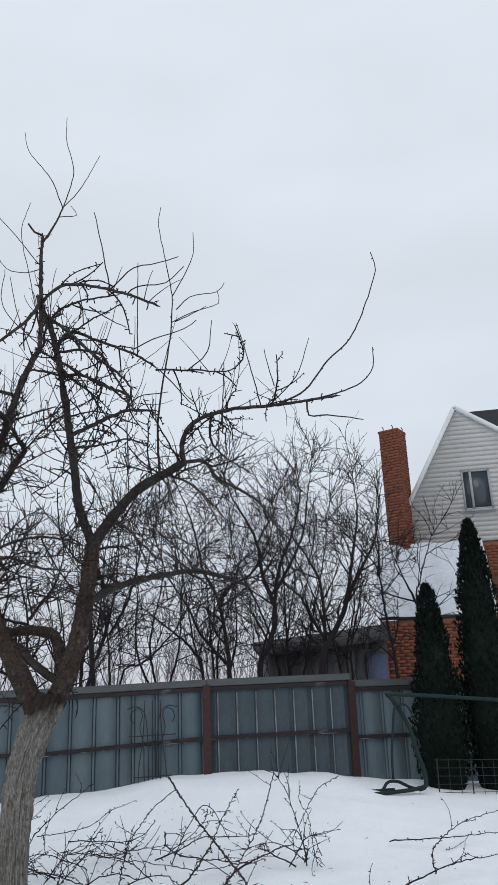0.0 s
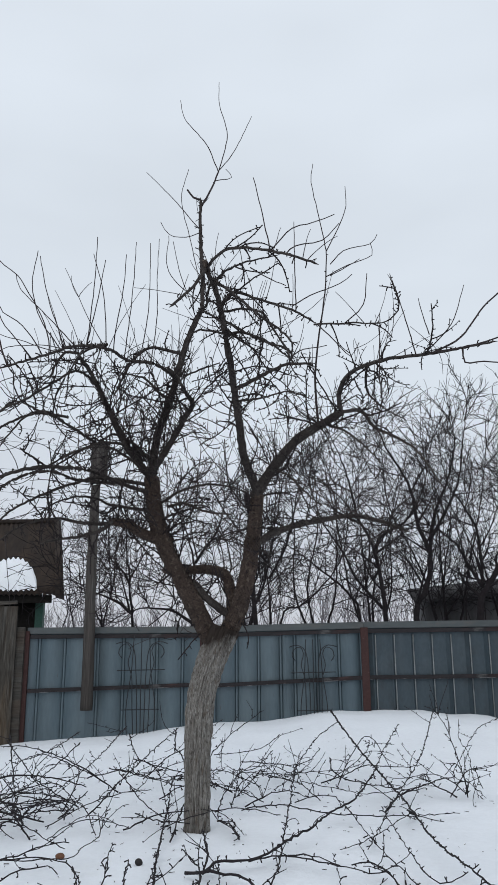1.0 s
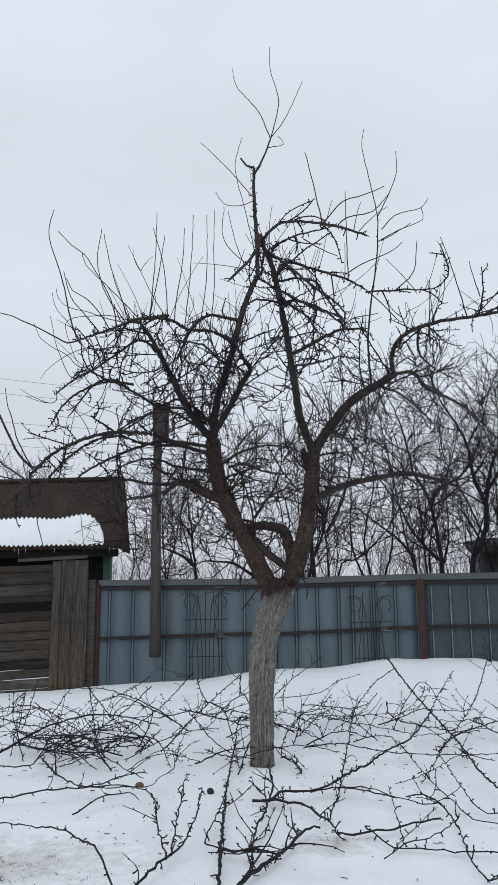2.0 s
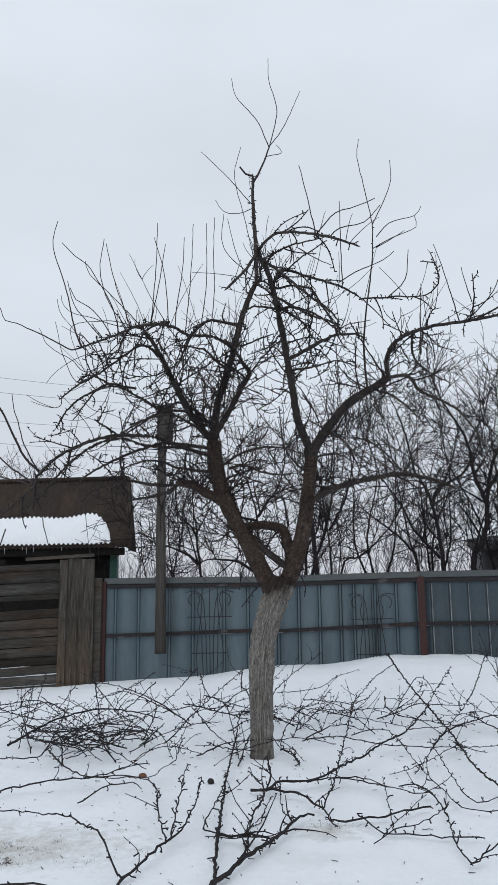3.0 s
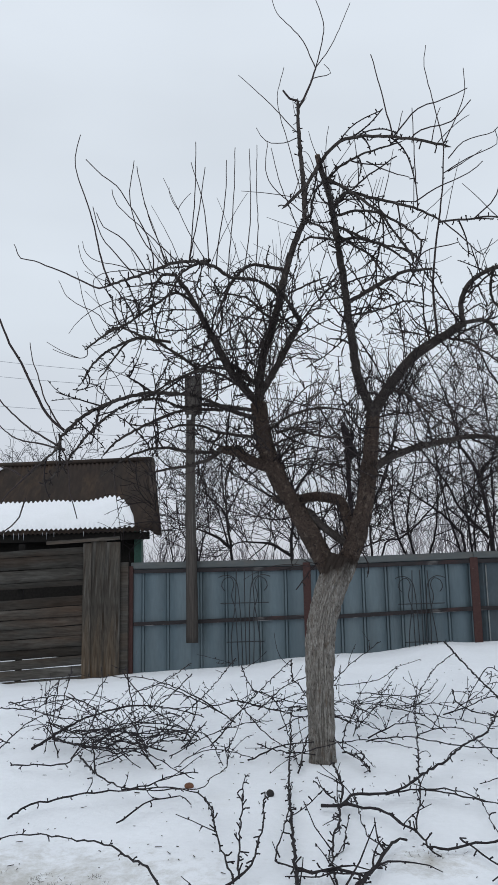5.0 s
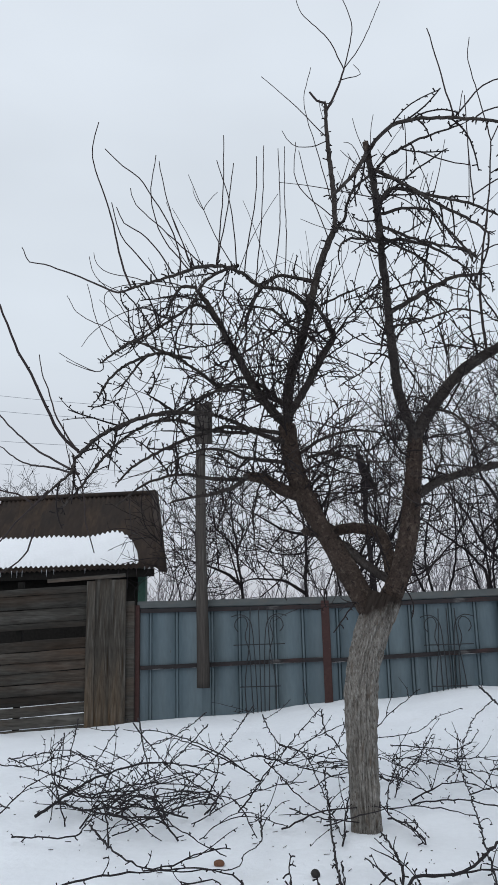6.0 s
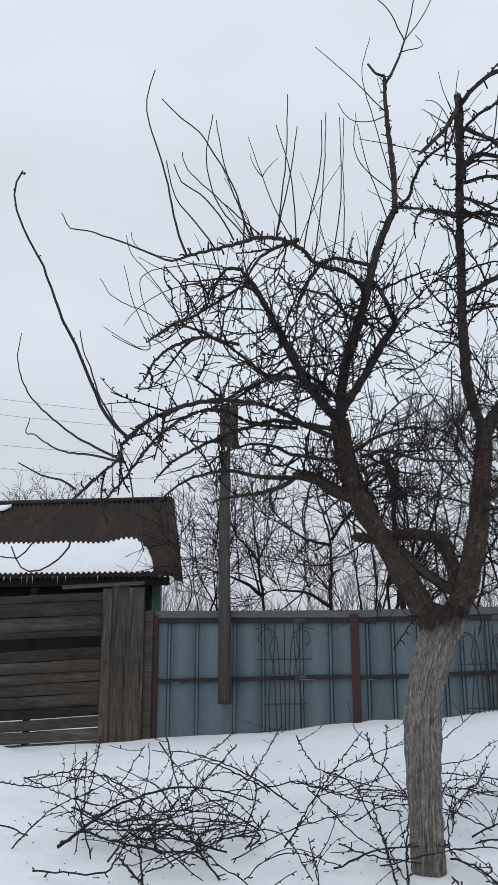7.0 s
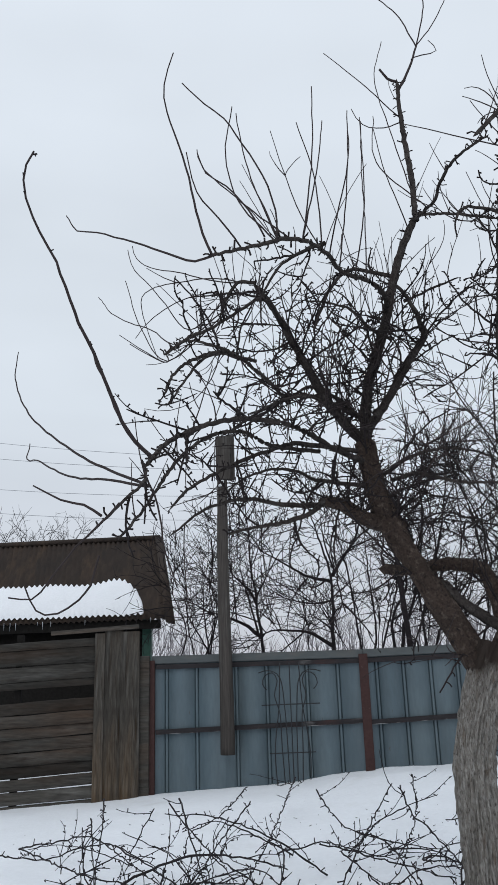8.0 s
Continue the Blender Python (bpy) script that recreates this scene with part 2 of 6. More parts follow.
class Buf:
    """Collects tubes and boxes for one mesh."""

    def __init__(self):
        self.v, self.loops, self.sizes, self.n = [], [], [], 0

    def add(self, verts, faces):
        self.v.append(np.asarray(verts, float))
        for q in faces:
            self.loops.append(np.asarray(q) + self.n)
            self.sizes.append(np.array([len(q)]))
        self.n += len(verts)

    def tube(self, pts, radii, sides=4, close=True):
        pts = np.asarray(pts, float)
        m = len(pts)
        radii = np.broadcast_to(np.asarray(radii, float), (m,))
        tan = np.empty_like(pts)
        tan[1:-1], tan[0], tan[-1] = pts[2:] - pts[:-2], pts[1] - pts[0], pts[-1] - pts[-2]
        tan /= np.sqrt((tan * tan).sum(1))[:, None] + 1e-9
        ref = np.eye(3)[int(np.argmin(np.abs(pts[-1] - pts[0])))]
        u = cross(tan, ref)
        u /= np.sqrt((u * u).sum(1))[:, None] + 1e-9
        w = cross(tan, u)
        if (m, sides) not in QUADS:
            i, j = (g.ravel() for g in np.meshgrid(np.arange(m - 1), np.arange(sides), indexing="ij"))
            e = (j + 1) % sides
            a = np.arange(sides) * 2 * math.pi / sides
            QUADS[m, sides] = (np.stack([i * sides + j, i * sides + e, (i + 1) * sides + e, (i + 1) * sides + j], 1).ravel(), np.cos(a)[None, :, None], np.sin(a)[None, :, None])
        quads, c, sn = QUADS[m, sides]
        self.v.append((pts[:, None] + radii[:, None, None] * (c * u[:, None] + sn * w[:, None])).reshape(-1, 3))
        self.loops.append(quads + self.n)
        self.sizes.append(np.full(len(quads) // 4, 4))
        if close:
            self.loops += [np.arange(sides)[::-1] + self.n, np.arange((m - 1) * sides, m * sides) + self.n]
            self.sizes.append(np.array([sides, sides]))
        self.n += m * sides

    def box(self, x0, x1, y0, y1, z0, z1):
        v = np.array([(x, y, z) for x in (x0, x1) for y in (y0, y1) for z in (z0, z1)], float)
        self.add(v, [(0, 1, 3, 2), (4, 6, 7, 5), (0, 4, 5, 1), (2, 3, 7, 6), (0, 2, 6, 4), (1, 5, 7, 3)])

    def mesh(self, name, material, smooth=True):
        me = bpy.data.meshes.new(name)
        v, loops, sizes = np.concatenate(self.v), np.concatenate(self.loops), np.concatenate(self.sizes)
        me.vertices.add(len(v))
        me.vertices.foreach_set("co", v.ravel())
        me.loops.add(len(loops))
        me.loops.foreach_set("vertex_index", loops.astype(np.int32))
        me.polygons.add(len(sizes))
        me.polygons.foreach_set("loop_start", np.concatenate([[0], np.cumsum(sizes)[:-1]]).astype(np.int32))
        me.update(calc_edges=True)
        me.materials.append(material)
        if smooth:
            me.shade_smooth()
        return me


def part(name, buf, material, parent=None, label="", smooth=True, kind=""):
    ob = new(name, buf.mesh(name, material, smooth))
    ob.parent = parent
    return tagged(ob, label=label, kind=kind)


def bevelled(name, sizes, material, parent, at, bevel=0.006, label="", turn=(0, 0, 0)):
    """A box with rounded edges about a centre, as a mesh of its own."""
    bm = bmesh.new()
    bmesh.ops.create_cube(bm, size=1.0, matrix=pose(0, 0, 0, *turn) @ Matrix.Diagonal((*sizes, 1)))
    if bevel:
        bmesh.ops.bevel(bm, geom=bm.edges[:], offset=bevel, segments=2, affect="EDGES")
    me = bpy.data.meshes.new(name)
    bm.to_mesh(me)
    bm.free()
    me.materials.append(material)
    ob = new(name, me)
    ob.parent = parent
    ob.location = at
    return tagged(ob, label=label)


def curve(points, step):
    """Catmull-Rom through the points, about one sample every step metres."""
    p = np.asarray(points, float)
    q = np.vstack([2 * p[0] - p[1], p, 2 * p[-1] - p[-2]])
    out = []
    for i in range(1, len(q) - 2):
        k = max(2, int(np.linalg.norm(q[i + 1] - q[i]) / step))
        t = np.arange(k)[:, None] / k
        a, b, c, d = q[i - 1], q[i], q[i + 1], q[i + 2]
        out.append(0.5 * (2 * b + (c - a) * t + (2 * a - 5 * b + 4 * c - d) * t**2 + (3 * b - a - 3 * c + d) * t**3))
    return np.vstack([*out, p[-1:]])


def unit(v):
    v = np.asarray(v, float)
    return v / (math.sqrt(v.dot(v)) + 1e-9)


def rand_dir(r):
    z, a = r.uniform(-1, 1), r.uniform(0, 6.283185)
    h = math.sqrt(1 - z * z)
    return np.array((h * math.cos(a), h * math.sin(a), z))


def sway(start, way, length, r, bend=0.25, rise=0.0, n=6):
    """A wavering twig line from a start; rise: pull upwards (or down) along the way."""
    p, d = np.array(start, float), unit(way)
    out = [p.copy()]
    turn = rand_dir(r) * bend
    for i in range(n):
        d = unit(d + (turn + rand_dir(r) * bend * 0.8 + np.array([0, 0, rise])) / n * 2)
        p = p + d * length / n
        out.append(p.copy())
    return np.array(out)


def arc(start, way, length, r, curl=0.7, rise=0.0, n=7):
    """A twig that bows one way, with slight kinks."""
    p, d = np.array(start, float), unit(way)
    turn = (rand_dir(r) * curl + np.array((0, 0, rise))) / n
    out = [p]
    for _ in range(n):
        d = unit(d + turn + rand_dir(r) * 0.07)
        p = p + d * (length / n)
        out.append(p)
    return np.array(out)


def spurs(buf, line, radius, r, every=0.07, size=(0.015, 0.05)):
    """Short knobbly fruit spurs along a line."""
    seg = np.linalg.norm(np.diff(line, axis=0), axis=1)
    s, total = r.uniform(0, every), seg.sum()
    cum = np.concatenate([[0], np.cumsum(seg)])
    while s < total:
        i = min(len(seg) - 1, int(np.searchsorted(cum, s)) - 1)
        i = max(i, 0)
        at = line[i] + (line[i + 1] - line[i]) * (s - cum[i]) / (seg[i] + 1e-9)
        tan = unit(line[i + 1] - line[i])
        d = rand_dir(r)
        d = unit(d - tan * d.dot(tan) * 0.7 + np.array([0, 0, 0.25]))
        length = size[0] + (size[1] - size[0]) * r.random() ** 1.6
        w = 0.0040 if radius < 0.012 else 0.0050
        side = d + 0.6 * rand_dir(r)
        bit = np.array([at, at + d * length * 0.5, at + d * length * 0.5 + side * length * 0.5])
        buf.tube(bit, [w * 1.2, w * 0.95, w * r.uniform(0.8, 1.25)], 4)
        if r.random() < 0.35:
            buf.tube(sway(bit[1], d + 0.8 * rand_dir(r), length * 0.6, r, 0.3, 0, 2), [w * 0.8, w * 0.7, w], 3)
        s += every * r.uniform(0.5, 1.7)


# ---- ground: one sheet of snow ----
BANK = ((-40, 0.0), (-7.5, -0.12), (-6.2, -0.12), (-4.2, 0.04), (-2.6, 0.13), (-1.7, 0.24), (-1.29, 0.28), (-0.87, 0.285), (-0.46, 0.315), (-0.04, 0.39), (0.21, 0.445), (0.42, 0.475),
        (0.79, 0.465), (1.38, 0.48), (1.8, 0.47), (2.04, 0.43), (2.29, 0.39), (2.54, 0.40), (2.79, 0.38), (3.04, 0.31), (3.45, 0.26), (4.1, 0.20), (5.2, 0.12), (7, 0.08), (40, 0.0))


def snow_height(x, y):
    bank = float(np.interp(x, [b[0] for b in BANK], [b[1] for b in BANK]))
    s = min(1.0, max(0.0, (y - 11.2) / 3.6))
    h = bank * s * s * (3 - 2 * s)
    h += 0.36 * math.exp(-(((x + 6.35) / 0.42) ** 2 + ((y - 14.3) / 0.6) ** 2))
    near = math.exp(-((x / 14) ** 2 + ((y - 9) / 14) ** 2))
    h += near * (0.035 * noise.noise((x * 0.6, y * 0.6, 1.3)) + 0.020 * noise.noise((x * 2.3, y * 2.3, 5.1)) + 0.010 * noise.noise((x * 6, y * 6, 2.2)))
    patch = math.exp(-(((x + 2.40) / 0.75) ** 2 + ((y - 7.5) / 0.4) ** 2))
    h -= patch * (0.05 + 0.035 * noise.noise((x * 9, y * 9, 4.4)))
    h -= 0.03 * math.exp(-(((x + 1.04) / 0.28) ** 2 + ((y - 10.2) / 0.28) ** 2))
    return h


def axis_steps(lo, hi, step, reach):
    mid = list(np.arange(lo, hi + step / 2, step))
    out, d = [], step
    while (out[-1] if out else 0) < reach:
        d *= 1.35
        out.append((out[-1] if out else 0) + d)
    return [lo - o for o in out[::-1]] + mid + [hi + o for o in out]


def build_ground():
    xs, ys = axis_steps(-7.0, 6.0, 0.09, 1800), axis_steps(3.5, 16.2, 0.09, 1800)
    verts = [(x, y, snow_height(x, y)) for y in ys for x in xs]
    k = len(xs)
    faces = [(j * k + i, j * k + i + 1, (j + 1) * k + i + 1, (j + 1) * k + i) for j in range(len(ys) - 1) for i in range(k - 1)]
    b = Buf()
    b.add(verts, faces)
    ob = part("ground", b, SNOW)
    tagged(ob, label="settled white snow cover, slightly pitted, banked against the fence", category="snow", kind="structure")


build_ground()


def build_litter():
    r = random.Random(5)
    b = Buf()
    for _ in range(620):
        x, y = r.gauss(-1.2, 2.0), r.uniform(6.0, 13.5)
        z = snow_height(x, y) + 0.004
        a = r.uniform(0, 6.28)
        length = r.choice((0.006, 0.01, 0.016, 0.04))
        b.tube([(x, y, z), (x + length * math.cos(a), y + length * math.sin(a), z + 0.003)], [0.0028, 0.002], 3)
    tagged(part("bark_litter", b, LITTER), label="dark bits of bark and broken twig scattered on snow", category="litter", kind="stuff")
    b = Buf()
    for _ in range(46):
        near_edge = r.random() < 0.6
        cx, cy = (r.gauss(-2.35, 0.34), r.gauss(7.62, 0.12)) if near_edge else (r.gauss(-2.5, 0.3), r.gauss(7.4, 0.12))
        for _ in range(r.randrange(8, 34)):
            x, y = r.gauss(cx, 0.022), r.gauss(cy, 0.016)
            b.tube(sway((x, y, snow_height(x, y) - 0.006), (r.gauss(0, 1), r.gauss(0, 1), 0.5), r.uniform(0.010, 0.034), r, 0.6, -0.2, 2), [0.0013, 0.0010, 0.0006], 3)
    for _ in range(90):
        x, y = r.gauss(-0.42, 0.13), r.gauss(8.1, 0.07)
        b.tube(sway((x, y, snow_height(x, y) - 0.005), (r.gauss(0, 1), r.gauss(0, 1), 0.2), r.uniform(0.01, 0.03), r, 0.4, 0, 2), [0.0015, 0.0012, 0.0007], 3)
    tagged(part("dry_grass", b, GRASS), label="flattened yellowish dry grass showing through a thawed patch", category="grass", kind="stuff")


build_litter()


# ---- fence of profiled sheets ----
FENCE_Y, FENCE_TOP = 15.62, 1.66
POSTS = (-4.25, -1.48, 1.0, 3.23, 5.7)
MID_RAIL = ((0.765, 0.85), (0.825, 0.94), (0.94, 0.955), (0.85, 0.84))
TOP_LIFT = ((0.0, 0.0), (0.0, 0.05), (0.05, 0.065), (-0.04, -0.06))


def sheet_buf(x0, x1, z0, z1, pitch=0.345, seed=0, proud=False, shift=0.0):
    """A profiled sheet: flat pans with a narrow folded channel every pitch."""
    r = random.Random(seed)
    xs = [(x0, 0.0)]
    x = x0 + pitch * 0.4
    while x < x1 - 0.06:
        if proud:
            xs += [(x, 0.0), (x + 0.008, -0.016), (x + 0.022, -0.016), (x + 0.030, 0.0)]
        else:
            xs += [(x, 0.0), (x + 0.003, 0.045), (x + 0.014, 0.045), (x + 0.017, 0.002), (x + 0.044, 0.002), (x + 0.047, 0.045), (x + 0.058, 0.045), (x + 0.061, 0.0)]
        x += pitch
    xs.append((x1, 0.0))
    rows = [z0 + (z1 - z0) * k / 6 for k in range(7)]
    warp = [r.uniform(-0.004, 0.004) for _ in rows]
    v, fcs, k = [], [], len(xs)
    for back in (0.0, 0.0016):
        for z, wv in zip(rows, warp):
            v += [(px, FENCE_Y + d + back + wv * 0.3 + shift, z) for px, d in xs]
    m = len(rows)
    for s in range(2):
        for j in range(m - 1):
            for i in range(k - 1):
                a = s * m * k + j * k + i
                fcs.append((a, a + 1, a + k + 1, a + k) if s == 0 else (a + k, a + k + 1, a + 1, a))
    b = Buf()
    b.add(v, fcs)
    return b


def build_fence():
    fence = tagged(new("sheet_metal_fence"), label="blue-grey profiled metal fence with red-oxide posts, bedded in snow", category="fence", kind="structure")
    for i, x in enumerate(POSTS):
        tall = 0.02 if i in (2,) else 0.0
        bevelled("post", (0.085 if i == 0 else 0.115, 0.05, 1.9), RUST, fence, (x, FENCE_Y - 0.045, FENCE_TOP - 0.95 + tall), 0.005,
                 turn=(0, 0, 0) if i != 3 else (0, 0.6, 0))
    for i in range(len(POSTS) - 1):
        a, z = POSTS[i], POSTS[i + 1]
        low, high = TOP_LIFT[i]
        lift, mid = (low + high) / 2, (a + z) / 2
        tip = -math.degrees(math.atan((high - low) / (z - a)))
        rail_mid, rail_tip = sum(MID_RAIL[i]) / 2, -math.degrees(math.atan((MID_RAIL[i][1] - MID_RAIL[i][0]) / (z - a)))
        bevelled("rail", (z - a - 0.10, 0.04, 0.055), RAIL, fence, (mid, FENCE_Y - 0.022, rail_mid), 0.003, turn=(0, rail_tip, 0))
        bevelled("rail_lip", (z - a - 0.12, 0.012, 0.009), LIP, fence, (mid, FENCE_Y - 0.046, rail_mid - 0.027), 0.002, "chalky worn lip", turn=(0, rail_tip, 0))
        bevelled("rail", (z - a - 0.10, 0.04, 0.06), RAIL, fence, (mid, FENCE_Y - 0.022, FENCE_TOP - 0.085 + lift), 0.003, turn=(0, tip, 0))
        bevelled("top_flashing", (z - a - 0.002, 0.09, 0.10), CAP, fence, (mid, FENCE_Y - 0.005, FENCE_TOP + 0.005 + lift), 0.008, "dull grey-green folded flashing", turn=(0, tip, 0))
        n = 3 if i < 1 else 2
        for k in range(n):
            w = (z - a) / n
            part("sheet", sheet_buf(a + w * k, a + w * (k + 1) + 0.03, -0.5, FENCE_TOP - 0.008 + low + (high - low) * k / n, shift=0.004 * (k % 2), seed=i * 5 + k, pitch=(0.40, 0.34, 0.29, 0.33)[i], proud=i == 2), DARK_SHEET if i == 2 else SHEET, fence, smooth=False)
    # added strips that carry the painted sheen of the third bay's ribs
    for k in range(7):
        x = POSTS[2] + 0.17 + 0.29 * k
        b = Buf()
        b.tube([(x, FENCE_Y - 0.010, 0.1), (x + 0.004, FENCE_Y - 0.010, FENCE_TOP - 0.09)], [0.011, 0.011], 4)
        part("seam_strip", b, SEAM, fence, "seam strip with pale sheen in its colour", smooth=False)
    return fence


build_fence()


def build_trellis(x, wide, size=1.0):
    """A wrought wire trellis with two scrolled tops, leant against the fence."""
    t = tagged(new("garden_trellis"), label="black wire trellis with scrolled tops leaning on the fence", category="trellis", group="trellises on the fence")
    y = FENCE_Y - 0.11
    w = wide / 2
    foot = -0.1

    def rod(points, name="rod"):
        q = Buf()
        q.tube(curve([(x + (px - x) * size, py, pz * size ** 0.5 if pz > 0 else pz) for px, py, pz in points], 0.05), 0.0075, 5)
        part(name, q, IRON, t)

    for s in (-1, 1):
        rod([(x + s * 0.10, y + 0.03, foot), (x + s * 0.13, y, 0.55), (x + s * 0.14, y - 0.03, 0.95), (x + s * 0.20, y - 0.04, 1.18), (x + s * 0.16, y - 0.04, 1.36),
             (x + s * 0.22, y - 0.04, 1.46), (x + s * 0.32, y - 0.04, 1.42), (x + s * 0.35, y - 0.04, 1.32), (x + s * 0.30, y - 0.04, 1.25)], "scroll")
        rod([(x + s * 0.045, y + 0.03, foot), (x + s * 0.06, y, 0.55), (x + s * 0.075, y - 0.03, 1.0), (x + s * 0.12, y - 0.03, 1.38), (x + s * 0.26, y - 0.03, 1.49), (x + s * 0.40, y - 0.03, 1.46)], "scroll")
        rod([(x + s * 0.19, y + 0.03, foot), (x + s * 0.22, y, 0.5), (x + s * 0.15, y - 0.02, 1.05), (x + s * 0.12, y - 0.02, 1.58)])
    rod([(x, y + 0.03, foot), (x, y - 0.02, 0.8), (x, y - 0.03, 1.58)])
    rod([(x - w, y - 0.045, 1.065), (x + w, y - 0.045, 1.075)], "crossbar")
    rod([(x - w * 0.78, y - 0.02, 0.49), (x + w * 0.78, y - 0.02, 0.50)], "crossbar")
    return t


build_trellis(-2.43, 0.74)
build_trellis(0.2, 0.74, 0.91)


def build_pole():
    """A grey wooden pole fixed to the fence, its foot hanging clear of the ground."""
    p = tagged(new("wooden_pole"), label="weathered grey wooden pole fixed to the metal fence", category="pole")
    b = Buf()
    x, y = -3.25, FENCE_Y - 0.16
    rows = np.linspace(0.49, 4.25, 40)
    line = [(x + 0.008 * math.sin(z * 1.7), y + 0.006 * math.sin(z * 2.3), z) for z in rows]
    b.tube(line, [0.098 - 0.007 * z + 0.004 * noise.noise((0, 0, z * 4)) for z in rows], 10)
    part("shaft", b, POLE_WOOD, p, smooth=False)
    bevelled("splice_board", (0.20, 0.05, 0.62), POLE_WOOD, p, (x + 0.04, y - 0.115, 4.32), 0.006)
    bevelled("splice_board", (0.10, 0.06, 0.66), POLE_WOOD, p, (x + 0.13, y + 0.02, 4.36), 0.006)
    b = Buf()
    b.tube([(x - 0.02, y - 0.13, 3.93), (x + 0.03, y - 0.17, 3.93), (x + 0.03, y - 0.17, 3.99)], [0.018, 0.022, 0.022], 8)
    part("insulator", b, TRIM_WHITE, p, "small white porcelain insulator")
    b = Buf()
    b.tube([(x + 0.04, y - 0.10, 3.88), (x + 0.04, y + 0.02, 3.86)], 0.006, 5)
    part("bolt", b, IRON, p)


build_pole()


# ---- plank fence beside the metal one ----
def build_plank_fence():
    r = random.Random(11)
    g = tagged(new("plank_fence"), label="old fence of grey-brown weathered horizontal planks with gaps", category="fence", kind="structure")
    edges = ((-0.36, -0.19), (-0.175, -0.035), (-0.022, 0.128), (0.140, 0.278), (0.290, 0.425), (0.43, 0.588), (0.594, 0.745), (0.75, 0.885), (0.89, 1.044),
             (1.05, 1.20), (1.362, 1.45), (1.455, 1.65), (1.657, 1.853), (1.862, 1.965))
    for k, (low, high) in enumerate(edges):
        x0, x1 = -9.5 + r.uniform(-0.1, 0.1), -4.95 + r.uniform(-0.02, 0.02)
        slope, lean_ = 0.075 - 0.022 * low + r.uniform(-0.006, 0.006), r.uniform(-0.014, 0.0)
        b = Buf()
        n = 40
        v, fcs = [], []
        for i in range(n + 1):
            x = x0 + (x1 - x0) * i / n
            rise = slope * (x + 5.47)
            rag = 0.35 if k < 5 else 1.0
            top = 0.010 * rag * noise.noise((x * 2.1, k * 3.7, 0.5)) + 0.004 * noise.noise((x * 9, k * 5.1, 2.5))
            foot = 0.008 * rag * noise.noise((x * 1.8, k * 4.3, 7.5)) + 0.003 * noise.noise((x * 8, k * 6.1, 4.5))
            warp = 0.006 * noise.noise((x * 0.9, k * 2.3, 9.5))
            for yy, zz, e in ((0, low, foot), (0, high, top), (-0.020, high, top), (-0.026, high - 0.006, top), (-0.026, low + 0.006, foot), (-0.020, low, foot)):
                v.append((x, 15.52 + yy + lean_ + warp - (0.014 if zz < high - 0.01 else 0.0), zz + e + rise))
        for i in range(n):
            for j in range(6):
                fcs.append((i * 6 + j, i * 6 + (j + 1) % 6, i * 6 + 6 + (j + 1) % 6, i * 6 + 6 + j))
        fcs += [tuple(range(6))[::-1], tuple(range(n * 6, n * 6 + 6))]
        b.add(v, fcs)
        part("plank", b, OLD_WOOD, g, smooth=False)
    for x in (-6.06, -7.6, -9.3):
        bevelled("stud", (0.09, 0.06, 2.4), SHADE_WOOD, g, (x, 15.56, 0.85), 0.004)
    for x, w, top, dy in ((-4.925, 0.135, 2.03, -0.048), (-4.745, 0.25, 2.06, -0.030), (-4.51, 0.25, 2.04, -0.062)):
        bevelled("board", (w, 0.028, top + 0.5), OLD_BOARD, g, (x, 15.52 + dy, (top - 0.5) / 2), 0.004)
    bevelled("board", (0.15, 0.05, 2.2), OLD_WOOD, g, (-4.345, 15.525, 0.62), 0.004, "narrow grey edge batten")
    bevelled("head_board", (1.2, 0.04, 0.055), OLD_WOOD, g, (-5.0, 15.455, 2.075), 0.004, turn=(0, -2.5, 0))


build_plank_fence()


